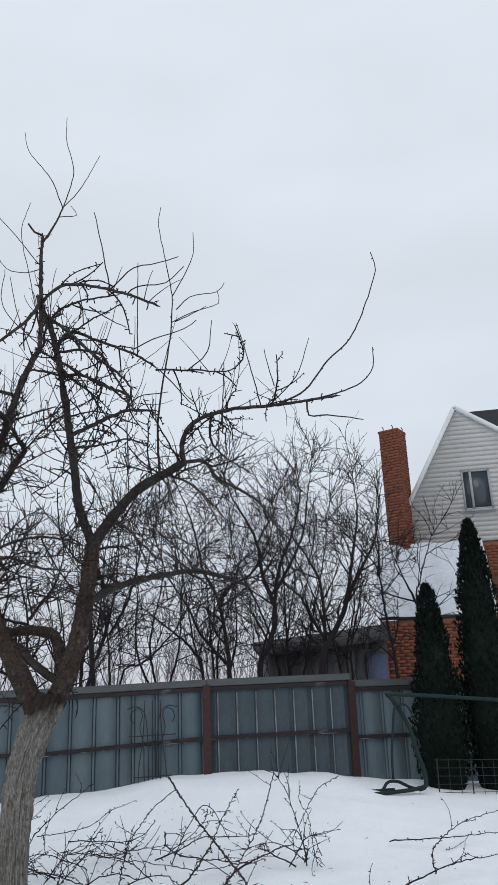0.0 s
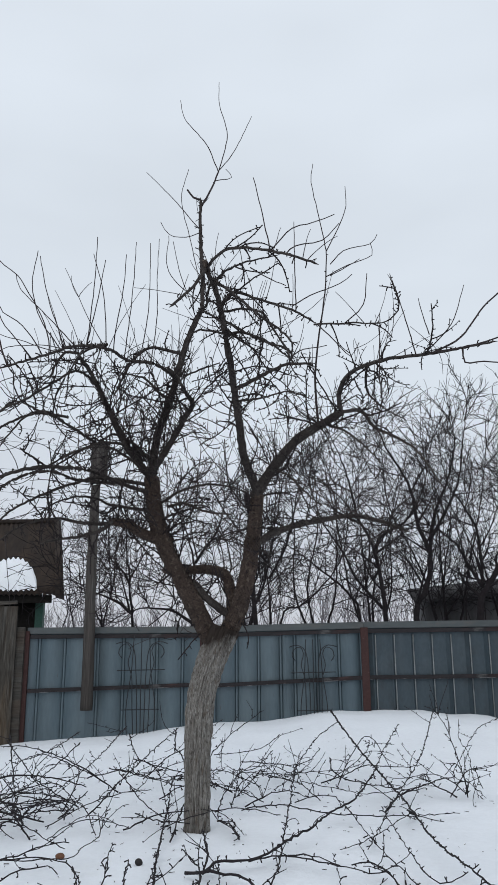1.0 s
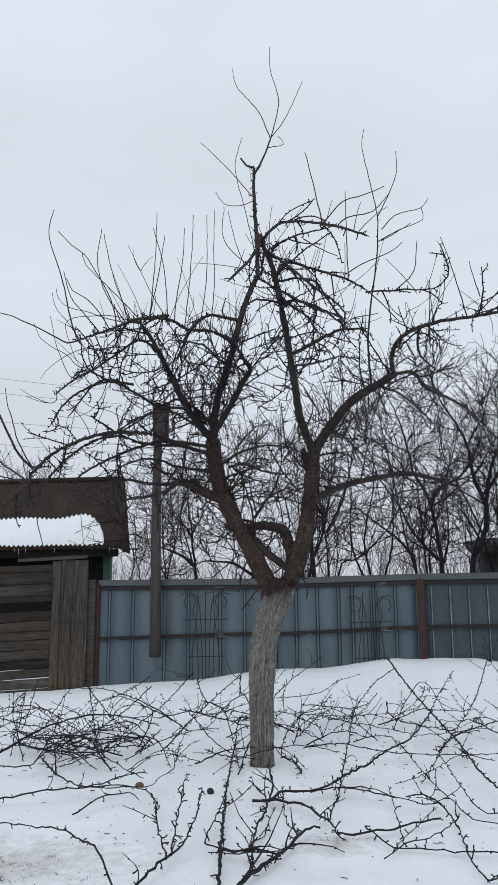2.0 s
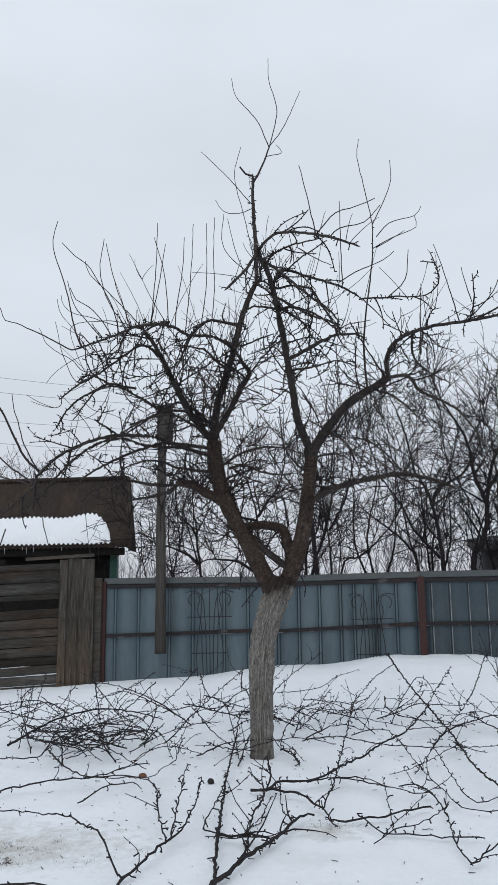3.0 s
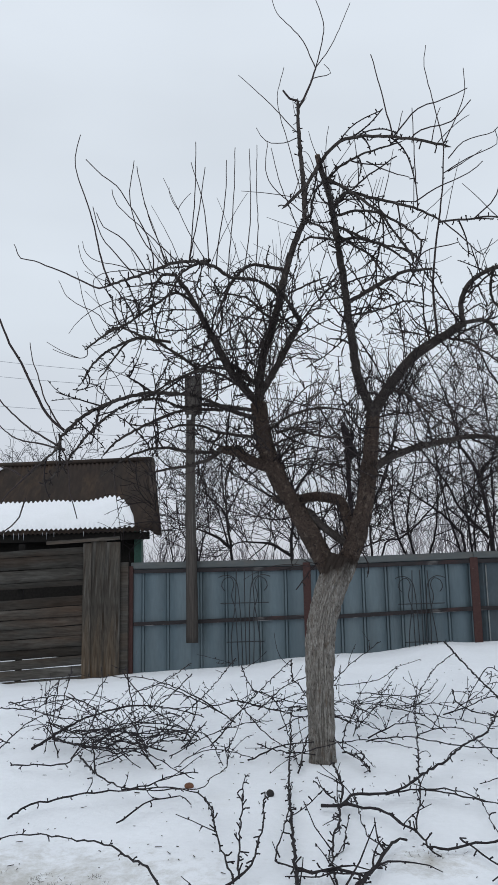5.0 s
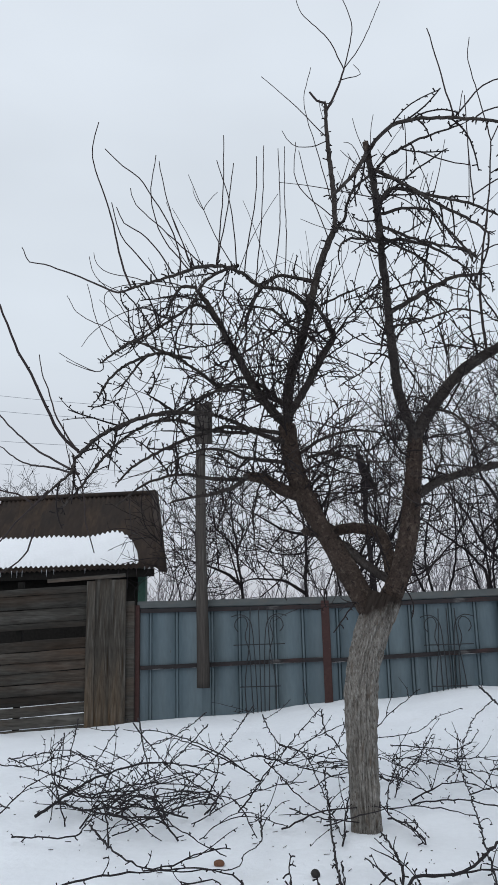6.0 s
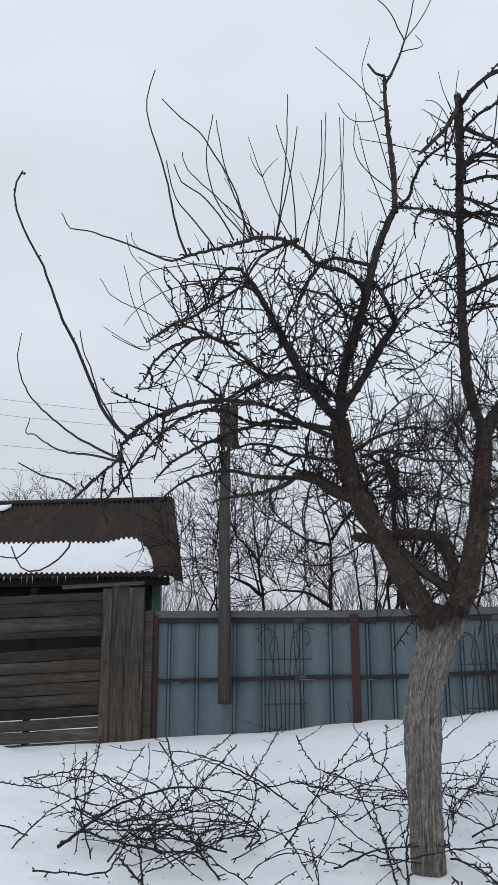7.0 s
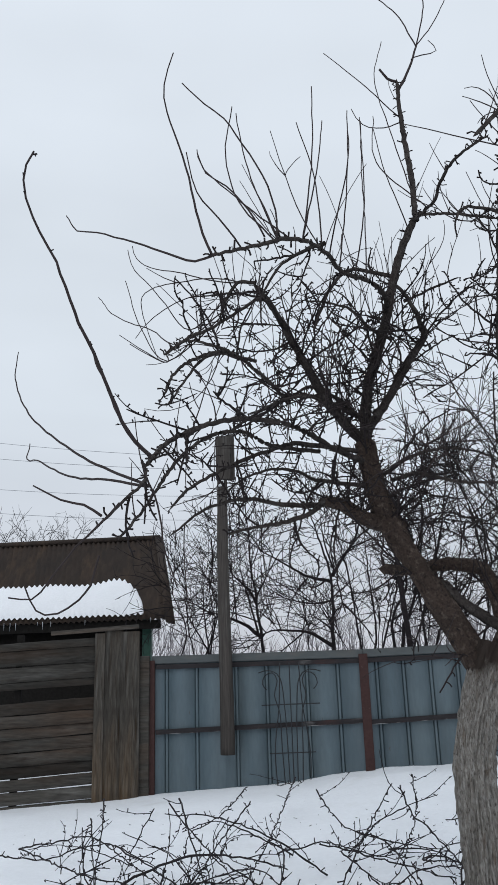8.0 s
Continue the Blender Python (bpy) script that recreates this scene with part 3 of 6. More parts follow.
# ---- shed behind the plank fence ----
def build_shed():
    s = tagged(new("garden_shed"), label="low shed with a rust-brown corrugated roof half covered in snow", category="shed")
    ridge_r, eave_r = np.array((-5.40, 20.9, 4.18)), np.array((-4.86, 19.3, 2.47))
    left = -6.4
    b = Buf()
    n, m = 120, 8
    v, fcs = [], []
    for j in range(m + 1):
        k = j / m
        for i in range(n + 1):
            t = i / n
            p = eave_r + (ridge_r - eave_r) * k
            x = p[0] + left * t
            bulge = 0.028 * math.cos(i * math.pi / 2 * 2)
            v.append((x, p[1] - bulge * 0.74, p[2] + bulge * 0.66))
    base = len(v)
    v += [(a, c + 0.03, d - 0.03) for a, c, d in v]
    for j in range(m):
        for i in range(n):
            a = j * (n + 1) + i
            fcs += [(a, a + 1, a + n + 2, a + n + 1), (base + a + n + 1, base + a + n + 2, base + a + 1, base + a)]
    for i in range(n):
        fcs.append((i + 1, i, base + i, base + i + 1))
    b.add(v, fcs)
    part("roof", b, ROOF_RUST, s, "rust-brown corrugated roofing", smooth=False)
    b = Buf()
    d, w_ = ridge_r - eave_r, np.array((0.0, -0.05, 0.05))
    v = [eave_r - 0.05 * d + w_ + (-0.03, 0, 0), eave_r - 0.05 * d + w_ + (0.15, 0, -0.05), ridge_r + w_ + (0.10, 0, 0), ridge_r + w_ + (-0.05, 0, 0)]
    b.add(v + [p + np.array((0, 0.06, -0.06)) for p in v], [(0, 1, 2, 3), (7, 6, 5, 4), (0, 4, 5, 1), (1, 5, 6, 2), (3, 7, 4, 0), (2, 6, 7, 3)])
    part("verge_board", b, ROOF_RUST, s, smooth=False)
    b = Buf()
    b.tube([ridge_r + (0.05, 0, 0.03), ridge_r + (left, 0, 0.03)], 0.06, 6)
    part("ridge_cap", b, ROOF_RUST, s)
    b = Buf()
    b.box(-11.2, -5.40, 19.7, 19.8, -0.3, 2.5)
    b.box(-7.2, -7.1, 19.8, 24.0, -0.3, 2.5)
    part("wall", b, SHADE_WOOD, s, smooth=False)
    bevelled("corner_board", (0.16, 0.16, 2.9), GREEN_TRIM, s, (-5.32, 19.72, 1.05), 0.005, "dark green painted corner board")
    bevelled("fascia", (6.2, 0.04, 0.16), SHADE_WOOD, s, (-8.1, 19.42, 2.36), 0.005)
    # a slab of snow left on the lower half of the slope
    b = Buf()
    n, m = 420, 12
    v, fcs = [], []
    slope, up = ridge_r - eave_r, np.array((0, -0.74, 0.66))
    for j in range(m + 1):
        k = j / m
        for i in range(n + 1):
            t = i / n
            tooth = (0.012 + 0.008 * noise.noise((t * 30, 5.3, 0))) * math.cos(i / n * 5.9 / 0.107 * 2 * math.pi)
            high = 0.41 + 0.025 * noise.noise((t * 7, 0.3, 0)) + tooth * 1.3 * k ** 5 + 0.035 * math.exp(-((t - 0.09) / 0.05) ** 2)
            lobe = math.cos(i / n * 5.9 / 0.107 * 2 * math.pi)
            low = 0.022 + 0.012 * noise.noise((t * 20, 1.3, 0)) + 0.013 * lobe * (1 - k) ** 5
            round_right = math.sqrt(1 - (1 - min(1.0, t / 0.07)) ** 2)
            kk = low + (high - low) * k * (0.12 + 0.88 * round_right)
            thick = 0.075 * max(0.02, math.sin(math.pi * min(1, max(0, k)))) ** 0.4 * (0.25 + 0.75 * round_right)
            thick *= 1 + 0.25 * noise.noise((t * 14, k * 3, 2))
            p = eave_r + slope * kk + up * (0.03 + thick)
            v.append((p[0] - 0.42 - 5.9 * t , p[1], p[2]))
    for j in range(m):
        for i in range(n):
            a = j * (n + 1) + i
            fcs.append((a, a + 1, a + n + 2, a + n + 1))
    b.add(v, fcs)
    tagged(part("roof_snow", b, SNOW_CAP), label="slab of old snow lying on the shed's lower roof slope", category="snow")


build_shed()


def build_ridge_snow():
    b = Buf()
    n, m = 40, 8
    v = []
    for j in range(m + 1):
        for i in range(n + 1):
            t, k = i / n, j / m
            x = -8.95 - 2.4 * t
            wide = 0.26 * min(1.0, 6 * t + 0.05) ** 0.5 * (1 + 0.3 * noise.noise((t * 9, 0.4, 0)))
            down = 0.10 + wide * k
            p = np.array((x, 20.9 - 0.66 * down, 4.20 - 0.74 * down)) + np.array((0, -0.74, 0.66)) * (0.03 + 0.05 * math.sin(math.pi * k) ** 0.5)
            v.append(tuple(p))
    b.add(v, [(j * (n + 1) + i, j * (n + 1) + i + 1, (j + 1) * (n + 1) + i + 1, (j + 1) * (n + 1) + i) for j in range(m) for i in range(n)])
    tagged(part("roof_snow", b, SNOW_CAP), label="last ragged strip of snow under the shed's ridge", category="snow")
    r = random.Random(8)
    b = Buf()
    for _ in range(12):
        x = r.uniform(-8.6, -5.15)
        b.tube([(x, 19.27, 2.47), (x, 19.27, 2.47 - r.uniform(0.05, 0.15))], [0.005, 0.0015], 5)
    tagged(part("icicles", b, GREY_SNOW), label="short thin icicles dripping from the shed's eave", category="icicle", kind="stuff")


build_ridge_snow()


# ---- bare trees ----
def lumpy_tube(name, line, r0, r1, material, parent, sides=14, rough=0.08, furrow=0.0, seed=0.0, label="", flare=0.0, ease=1.0, dome=0):
    """A limb with uneven, furrowed bark."""
    n = len(line)
    tan = np.gradient(line, axis=0)
    b = Buf()
    v, fcs = [], []
    for i, (p, t) in enumerate(zip(line, tan)):
        t = unit(t)
        ref = np.array((0.0, 1.0, 0.0)) if abs(t[1]) < 0.85 else np.array((1.0, 0.0, 0.0))
        u = unit(np.cross(t, ref))
        w = np.cross(t, u)
        k = i / (n - 1)
        rad = r0 + (r1 - r0) * k**ease + flare * math.exp(-k * 14)
        if dome:
            rad *= math.sqrt(max(0.02, 1 - max(0.0, (i - n + 1 + dome) / dome) ** 2))
        for j in range(sides):
            a = j * 2 * math.pi / sides
            c, s = math.cos(a), math.sin(a)
            d = rad * (1 + rough * noise.noise((c * 1.6 + seed, s * 1.6, p[2] * 3.5 + p[0] * 3)) + 0.5 * rough * noise.noise((c * 3 + seed, s * 3, p[2] * 12 + p[0] * 12)))
            if furrow:
                d -= furrow * (1 - min(1.0, 3.2 * abs(noise.noise((c * 6.5 + seed, s * 6.5, p[2] * 2.6 + p[0] * 2))))) ** 1.5
                d += 0.45 * furrow * noise.noise((c * 11, s * 11, p[2] * 14 + p[0] * 9))
            v.append(p + d * (c * u + s * w))
    for i in range(n - 1):
        for j in range(sides):
            a, e = i * sides + j, i * sides + (j + 1) % sides
            fcs.append((a, e, e + sides, a + sides))
    fcs += [tuple(range(sides))[::-1], tuple(range((n - 1) * sides, n * sides))]
    b.add(v, fcs)
    return part(name, b, material, parent, label)


def build_apple_tree():
    r = random.Random(21)
    tree = tagged(new("apple_tree"), label="old pruned bare apple tree with a grey limewashed trunk", category="tree")
    tree.location = (0, 0, 0)
    twigs, thin = Buf(), Buf()
    trunk = curve([(-1.06, 10.2, -0.25), (-1.045, 10.2, 0.03), (-1.045, 10.2, 0.55), (-1.02, 10.21, 1.0), (-0.945, 10.22, 1.28), (-0.875, 10.22, 1.46), (-0.82, 10.23, 1.60)], 0.014)
    lumpy_tube("trunk", trunk, 0.105, 0.131, LIMEWASH, tree, 128, 0.09, 0.024, 2.0, "furrowed grey bark with worn lime wash", flare=0.0, ease=1.6)
    lines = []

    def limb(r0, r1, *pts, spare=False):
        first = np.subtract(pts[0], np.subtract(pts[1], pts[0]) / (np.linalg.norm(np.subtract(pts[1], pts[0])) + 1e-9) * r0 * 1.3)
        line = curve([first, *pts], 0.02 if r0 > 0.07 else 0.035)
        if r0 < 0.06:
            knob = np.array([rand_dir(r) * 0.0045 for _ in line])
            knob[:2] = 0
            line = line + knob
        sides = 40 if r0 > 0.07 else 24 if r0 > 0.03 else 8 if r0 > 0.02 else 6
        lumpy_tube("limb", line, r0, r1, BARK if r0 > 0.053 else YOUNG_BARK, tree, sides, 0.16 if r0 > 0.03 else 0.24, 0.014 if r0 > 0.07 else 0.007 if r0 > 0.03 else 0.0, r.uniform(0, 9), dome=2 if r1 < 0.07 else 0)
        lines.append((line, r0, r1, spare))

    def shoot(r0, r1, *pts):
        line = curve(pts, 0.05)
        b = Buf()
        jit = np.array([rand_dir(r) * 0.0028 for _ in line])
        jit[0] = 0
        b.tube(line + jit, np.linspace(max(r0, 0.0050), max(r1, 0.0030), len(line)), 5)
        part("shoot", b, SHOOT, tree)
        lines.append((line, r0, r1, None))

    limb(0.09, 0.07, (-0.92, 10.24, 1.47), (-1.06, 10.27, 1.74), (-1.23, 10.29, 2.06), (-1.38, 10.32, 2.36), (-1.47, 10.35, 2.66), (-1.52, 10.38, 2.99))
    limb(0.04, 0.02, (-1.52, 10.38, 2.99), (-1.71, 10.36, 3.22), (-1.84, 10.31, 3.45), (-2, 10.27, 3.78), (-2.12, 10.23, 4.02), (-2.24, 10.18, 4.18))
    limb(0.017, 0.009, (-2.24, 10.18, 4.18), (-2.35, 10.16, 4.18), (-2.43, 10.16, 4.07), (-2.49, 10.16, 3.91), spare=1)
    limb(0.045, 0.026, (-1.52, 10.38, 2.99), (-1.47, 10.34, 3.37), (-1.34, 10.31, 3.76), (-1.24, 10.28, 4.14), (-1.15, 10.25, 4.41), (-1.04, 10.22, 4.63))
    limb(0.025, 0.015, (-1.04, 10.22, 4.63), (-1.04, 10.23, 4.93), (-1.06, 10.24, 5.3), (-1.07, 10.25, 5.59), (-1.07, 10.26, 5.88), spare=1)
    limb(0.034, 0.022, (-1.51, 10.37, 3.05), (-1.34, 10.22, 3.26), (-1.2, 10.11, 3.46), (-1.1, 10, 3.59), (-1.13, 9.9, 3.65))
    limb(0.02, 0.012, (-1.12, 9.94, 3.63), (-1.15, 9.83, 3.66), (-1.23, 9.77, 3.8), (-1.32, 9.7, 3.85))
    limb(0.084, 0.056, (-0.83, 10.23, 1.5), (-0.69, 10.2, 1.77), (-0.6, 10.19, 2.15), (-0.54, 10.17, 2.54), (-0.51, 10.15, 2.8))
    limb(0.041, 0.017, (-0.51, 10.15, 2.8), (-0.62, 9.98, 3.07), (-0.67, 9.75, 3.39), (-0.7, 9.46, 3.63), (-0.74, 9.11, 3.88), (-0.78, 8.71, 4.05), (-0.83, 8.3, 4.08))
    limb(0.0133, 0.0075, (-0.83, 8.3, 4.08), (-0.72, 8.22, 4.16), (-0.59, 8.14, 4.15), (-0.39, 8.06, 4.08), (-0.19, 7.98, 3.98), (-0.05, 7.9, 3.88), spare=1)
    limb(0.0126, 0.0105, (-0.83, 8.3, 4.08), (-0.92, 8.25, 3.91), (-0.99, 8.2, 3.81), (-1.07, 8.14, 3.71), spare=1)
    limb(0.052, 0.034, (-0.51, 10.15, 2.8), (-0.32, 10.08, 3.07), (-0.14, 10.01, 3.25), (0.04, 9.94, 3.35), (0.26, 9.85, 3.46))
    limb(0.022, 0.009, (0.24, 9.86, 3.45), (0.22, 9.79, 3.59), (0.28, 9.72, 3.73), (0.41, 9.66, 3.8), (0.65, 9.59, 3.85), (0.88, 9.53, 3.85), (1.16, 9.46, 3.87), (1.53, 9.4, 3.92))
    shoot(0.009, 0.004, (1, 9.5, 3.86), (1.22, 9.37, 3.95), (1.42, 9.33, 4.2), (1.62, 9.3, 4.4), (1.76, 9.27, 4.68), (1.88, 9.23, 5.03), (1.84, 9.2, 5.19))
    shoot(0.009, 0.004, (0.96, 9.51, 3.86), (1.26, 9.36, 3.86), (1.49, 9.32, 3.91), (1.68, 9.28, 3.99), (1.78, 9.24, 4.12), (1.78, 9.2, 4.28))
    shoot(0.008, 0.004, (1.23, 9.38, 3.86), (1.24, 9.38, 3.73), (1.39, 9.35, 3.72), (1.53, 9.33, 3.7), (1.68, 9.3, 3.67))
    limb(0.018, 0.006, (0.24, 9.86, 3.45), (0.41, 9.82, 3.45), (0.51, 9.79, 3.3), (0.69, 9.76, 3.19), (0.87, 9.73, 3.05), (1.08, 9.7, 2.7))
    limb(0.014, 0.005, (0.46, 9.64, 3.81), (0.48, 9.87, 3.66), (0.6, 9.88, 3.51), (0.82, 9.9, 3.38))
    limb(0.036, 0.014, (-0.57, 10.18, 2.31), (-0.37, 10.26, 2.44), (-0.18, 10.31, 2.51), (0.1, 10.35, 2.57), (0.36, 10.4, 2.61), (0.63, 10.45, 2.56), (0.89, 10.5, 2.47))
    limb(0.055, 0.036, (-0.75, 10.21, 1.66), (-0.77, 10.33, 1.9), (-0.82, 10.37, 2.08), (-0.96, 10.41, 2.13), (-1.14, 10.46, 2.13), (-1.30, 10.62, 2.13), (-1.46, 10.80, 2.17))
    shoot(0.009, 0.005, (-1.43, 10.78, 2.18), (-1.44, 10.78, 2.26), (-1.42, 10.77, 2.36), (-1.43, 10.76, 2.44))
    limb(0.04, 0.035, (-0.75, 10.23, 1.69), (-1, 10.28, 1.88), (-1.11, 10.32, 2.03))
    limb(0.06, 0.04, (-1.38, 10.32, 2.38), (-1.56, 10.31, 2.44), (-1.69, 10.24, 2.52), (-1.78, 10.18, 2.54), (-1.86, 10.13, 2.55))
    limb(0.021, 0.0105, (-1.5, 10.37, 2.84), (-1.73, 10.08, 2.87), (-1.91, 9.81, 2.92), (-2.06, 9.55, 2.91), (-2.27, 9.29, 2.86), (-2.44, 9.02, 2.74), (-2.56, 8.74, 2.58), (-2.6, 8.46, 2.39))
    limb(0.0098, 0.0045, (-2.6, 8.46, 2.39), (-2.56, 8.3, 2.29), (-2.64, 8.2, 2.16), (-2.72, 8.1, 2.04), spare=1)
    limb(0.0196, 0.009, (-1.5, 10.37, 3.11), (-1.62, 10.34, 3.25), (-1.76, 10.32, 3.35), (-1.89, 10.31, 3.4), (-2.05, 10.3, 3.3))
    limb(0.0154, 0.0075, (-2.04, 10.3, 3.31), (-2.2, 9.92, 3.38), (-2.36, 9.64, 3.42), (-2.51, 9.36, 3.28), (-2.59, 9.08, 3.08), (-2.59, 8.8, 2.85))
    limb(0.0196, 0.0083, (-1.3, 10.3, 3.93), (-1.34, 9.99, 3.92), (-1.46, 9.78, 3.92), (-1.61, 9.56, 3.86), (-1.7, 9.33, 3.86), (-1.79, 9.11, 3.82), (-1.93, 8.88, 3.73), (-2.09, 8.66, 3.57), (-2.29, 8.46, 3.42), spare=2)
    limb(0.014, 0.0067, (-1.54, 10.38, 3.01), (-1.72, 10.1, 3.14), (-1.87, 9.9, 3.18), (-2.04, 9.7, 3.1), (-2.23, 9.5, 2.93), (-2.35, 9.3, 2.78))
    limb(0.0168, 0.0067, (-1.48, 10.35, 2.7), (-1.24, 10.35, 2.85), (-1.04, 10.4, 2.92), (-0.82, 10.45, 2.92), (-0.61, 10.5, 2.86))
    shoot(0.007, 0.003, (-2.28, 8.47, 3.43), (-2.34, 8.44, 3.61), (-2.4, 8.38, 3.93), (-2.47, 8.32, 4.15), (-2.47, 8.26, 4.27), (-2.41, 8.2, 4.39))
    shoot(0.004, 0.002, (-1.85, 9.01, 3.78), (-1.77, 8.85, 4.2), (-1.75, 8.8, 4.63))
    shoot(0.004, 0.002, (-1.85, 9.01, 3.78), (-1.74, 8.9, 4.2), (-1.7, 8.9, 4.48))
    shoot(0.004, 0.002, (-1.70, 9.33, 3.86), (-1.66, 9.18, 3.98), (-1.57, 9, 4.25), (-1.55, 9, 4.58))
    limb(0.014, 0.0075, (-2.05, 10.25, 3.87), (-2.14, 9.9, 3.9), (-2.27, 9.65, 3.72), (-2.4, 9.4, 3.5), (-2.54, 9.15, 3.31), (-2.61, 8.9, 3.11))
    limb(0.0168, 0.0067, (-0.77, 8.83, 4), (-0.67, 8.86, 4.15), (-0.51, 8.82, 4.09), (-0.34, 8.78, 4.01), (-0.15, 8.74, 3.91), (-0.03, 8.7, 3.8), spare=1)
    limb(0.008, 0.004, (-0.03, 8.7, 3.8), (0.2, 8.66, 3.79), (0.4, 8.62, 3.77), (0.51, 8.58, 3.78), (0.57, 8.54, 3.89), (0.49, 8.5, 4.11), spare=1)
    limb(0.021, 0.009, (-0.69, 9.53, 3.57), (-0.56, 9.43, 3.6), (-0.4, 9.39, 3.67), (-0.24, 9.34, 3.72), (-0.02, 9.3, 3.71))
    limb(0.014, 0.006, (-0.74, 9.1, 3.88), (-0.62, 9.11, 3.92), (-0.43, 9.08, 3.84), (-0.26, 9.04, 3.69), (-0.17, 9, 3.58))
    limb(0.0126, 0.0075, (-1.06, 10.22, 4.6), (-0.97, 9.85, 4.5), (-0.93, 9.6, 4.53), (-0.86, 9.35, 4.5), (-0.74, 9.1, 4.43), spare=1)
    limb(0.0098, 0.0075, (-1.03, 10.1, 4.57), (-0.86, 9.7, 4.3), (-0.71, 9.3, 4), spare=1)
    shoot(0.012, 0.005, (0.04, 9.94, 3.35), (0.02, 9.9, 3.76), (0.06, 9.8, 4.15), (0.12, 9.7, 4.53), (0.13, 9.6, 4.74), (0.13, 9.5, 4.84))
    shoot(0.005, 0.002, (0.13, 9.5, 4.84), (0.08, 9.47, 5.12), (0.01, 9.43, 5.49), (0.03, 9.4, 5.66))
    shoot(0.005, 0.002, (0.13, 9.5, 4.84), (0.24, 9.47, 5.05), (0.31, 9.43, 5.24), (0.31, 9.4, 5.42))
    shoot(0.005, 0.002, (0.13, 9.64, 4.66), (0.3, 9.43, 4.66), (0.51, 9.37, 4.72), (0.49, 9.3, 4.8))
    shoot(0.012, 0.008, (-1.07, 10.26, 5.77), (-0.96, 10.26, 5.98), (-0.89, 10.28, 6.19))
    shoot(0.006, 0.002, (-0.89, 10.28, 6.19), (-1.02, 10.27, 6.52), (-1.24, 10.29, 6.83), (-1.3, 10.3, 7.08))
    shoot(0.006, 0.002, (-0.89, 10.28, 6.19), (-0.8, 10.27, 6.61), (-0.88, 10.29, 7), (-0.89, 10.3, 7.3))
    shoot(0.005, 0.002, (-0.89, 10.28, 6.2), (-0.72, 10.23, 6.4), (-0.54, 10.2, 6.78))
    shoot(0.012, 0.009, (-1.07, 10.26, 5.86), (-1.14, 10.23, 5.87), (-1.2, 10.2, 5.94))
    shoot(0.005, 0.003, (-2.58, 8.38, 2.34), (-2.52, 8.37, 2.19), (-2.48, 8.33, 1.99), (-2.42, 8.3, 1.83))
    shoot(0.005, 0.003, (-1.07, 10.25, 5.51), (-1.35, 10.23, 5.86), (-1.62, 10.2, 6.15))
    shoot(0.005, 0.003, (-1.04, 10.22, 4.77), (-1.15, 10.21, 5.32), (-1.25, 10.15, 5.79), (-1.18, 10.1, 6.11))
    shoot(0.004, 0.003, (-1.07, 10.25, 5.48), (-1.21, 10.21, 5.41), (-1.37, 10.15, 5.41), (-1.45, 10.1, 5.52))
    shoot(0.005, 0.003, (-1.09, 10.23, 4.52), (-1.24, 10.1, 4.94), (-1.31, 10, 5.25))
    shoot(0.005, 0.003, (-1.54, 9.66, 3.89), (-1.45, 9.55, 4.36), (-1.44, 9.5, 4.96))
    shoot(0.005, 0.003, (-1.64, 9.49, 3.86), (-1.56, 9.35, 4.38), (-1.53, 9.3, 4.86))
    shoot(0.005, 0.003, (-1.74, 9.23, 3.84), (-1.76, 9.15, 4.28), (-1.85, 9.1, 4.65))
    shoot(0.005, 0.003, (-1.99, 8.79, 3.67), (-2.18, 8.83, 3.95), (-2.24, 8.77, 4.21), (-2.19, 8.7, 4.47))
    shoot(0.005, 0.003, (-1.97, 8.83, 3.69), (-2.12, 8.8, 4.12), (-2.17, 8.7, 4.42))
    shoot(0.005, 0.003, (-0.37, 8.05, 4.07), (-0.22, 7.97, 4.19), (-0.07, 7.93, 4.21), (0.06, 7.9, 4.25))
    shoot(0.005, 0.003, (-0.37, 8.05, 4.07), (-0.41, 8.05, 4.29), (-0.48, 8, 4.61))
    shoot(0.005, 0.003, (-0.18, 8.75, 3.92), (-0.18, 8.75, 4.2), (-0.18, 8.7, 4.67))
    shoot(0.005, 0.003, (0.18, 8.66, 3.79), (0.31, 8.55, 3.89), (0.34, 8.5, 4.11))
    shoot(0.005, 0.003, (0.41, 8.6, 3.29), (0.41, 8.55, 3.53), (0.42, 8.5, 3.79))
    shoot(0.006, 0.003, (0.87, 9.53, 3.85), (0.75, 9.45, 4.29), (0.66, 9.4, 4.56))
    shoot(0.005, 0.003, (0.97, 9.43, 4), (0.93, 9.43, 4.17), (0.89, 9.4, 4.32))
    shoot(0.006, 0.003, (0.93, 9.52, 3.85), (1.15, 9.38, 4.07), (1.26, 9.3, 4.39))
    shoot(0.005, 0.003, (-1.46, 9.80, 3.93), (-1.43, 9.9, 4.4), (-1.43, 9.85, 4.77), (-1.41, 9.8, 5.17))
    shoot(0.005, 0.003, (-1, 9.95, 4.53), (-1.32, 9.85, 4.85), (-1.32, 9.8, 5.2))
    shoot(0.005, 0.003, (-1.91, 8.91, 3.74), (-2.14, 8.97, 4), (-2.39, 8.93, 4.26), (-2.42, 8.9, 4.37))
    shoot(0.005, 0.003, (-2.15, 8.6, 3.53), (-2.22, 8.53, 3.62), (-2.35, 8.47, 3.79), (-2.39, 8.4, 3.97))
    shoot(0.005, 0.003, (-0.93, 10.27, 6.08), (-0.75, 10.23, 6.09), (-0.81, 10.2, 6.17))
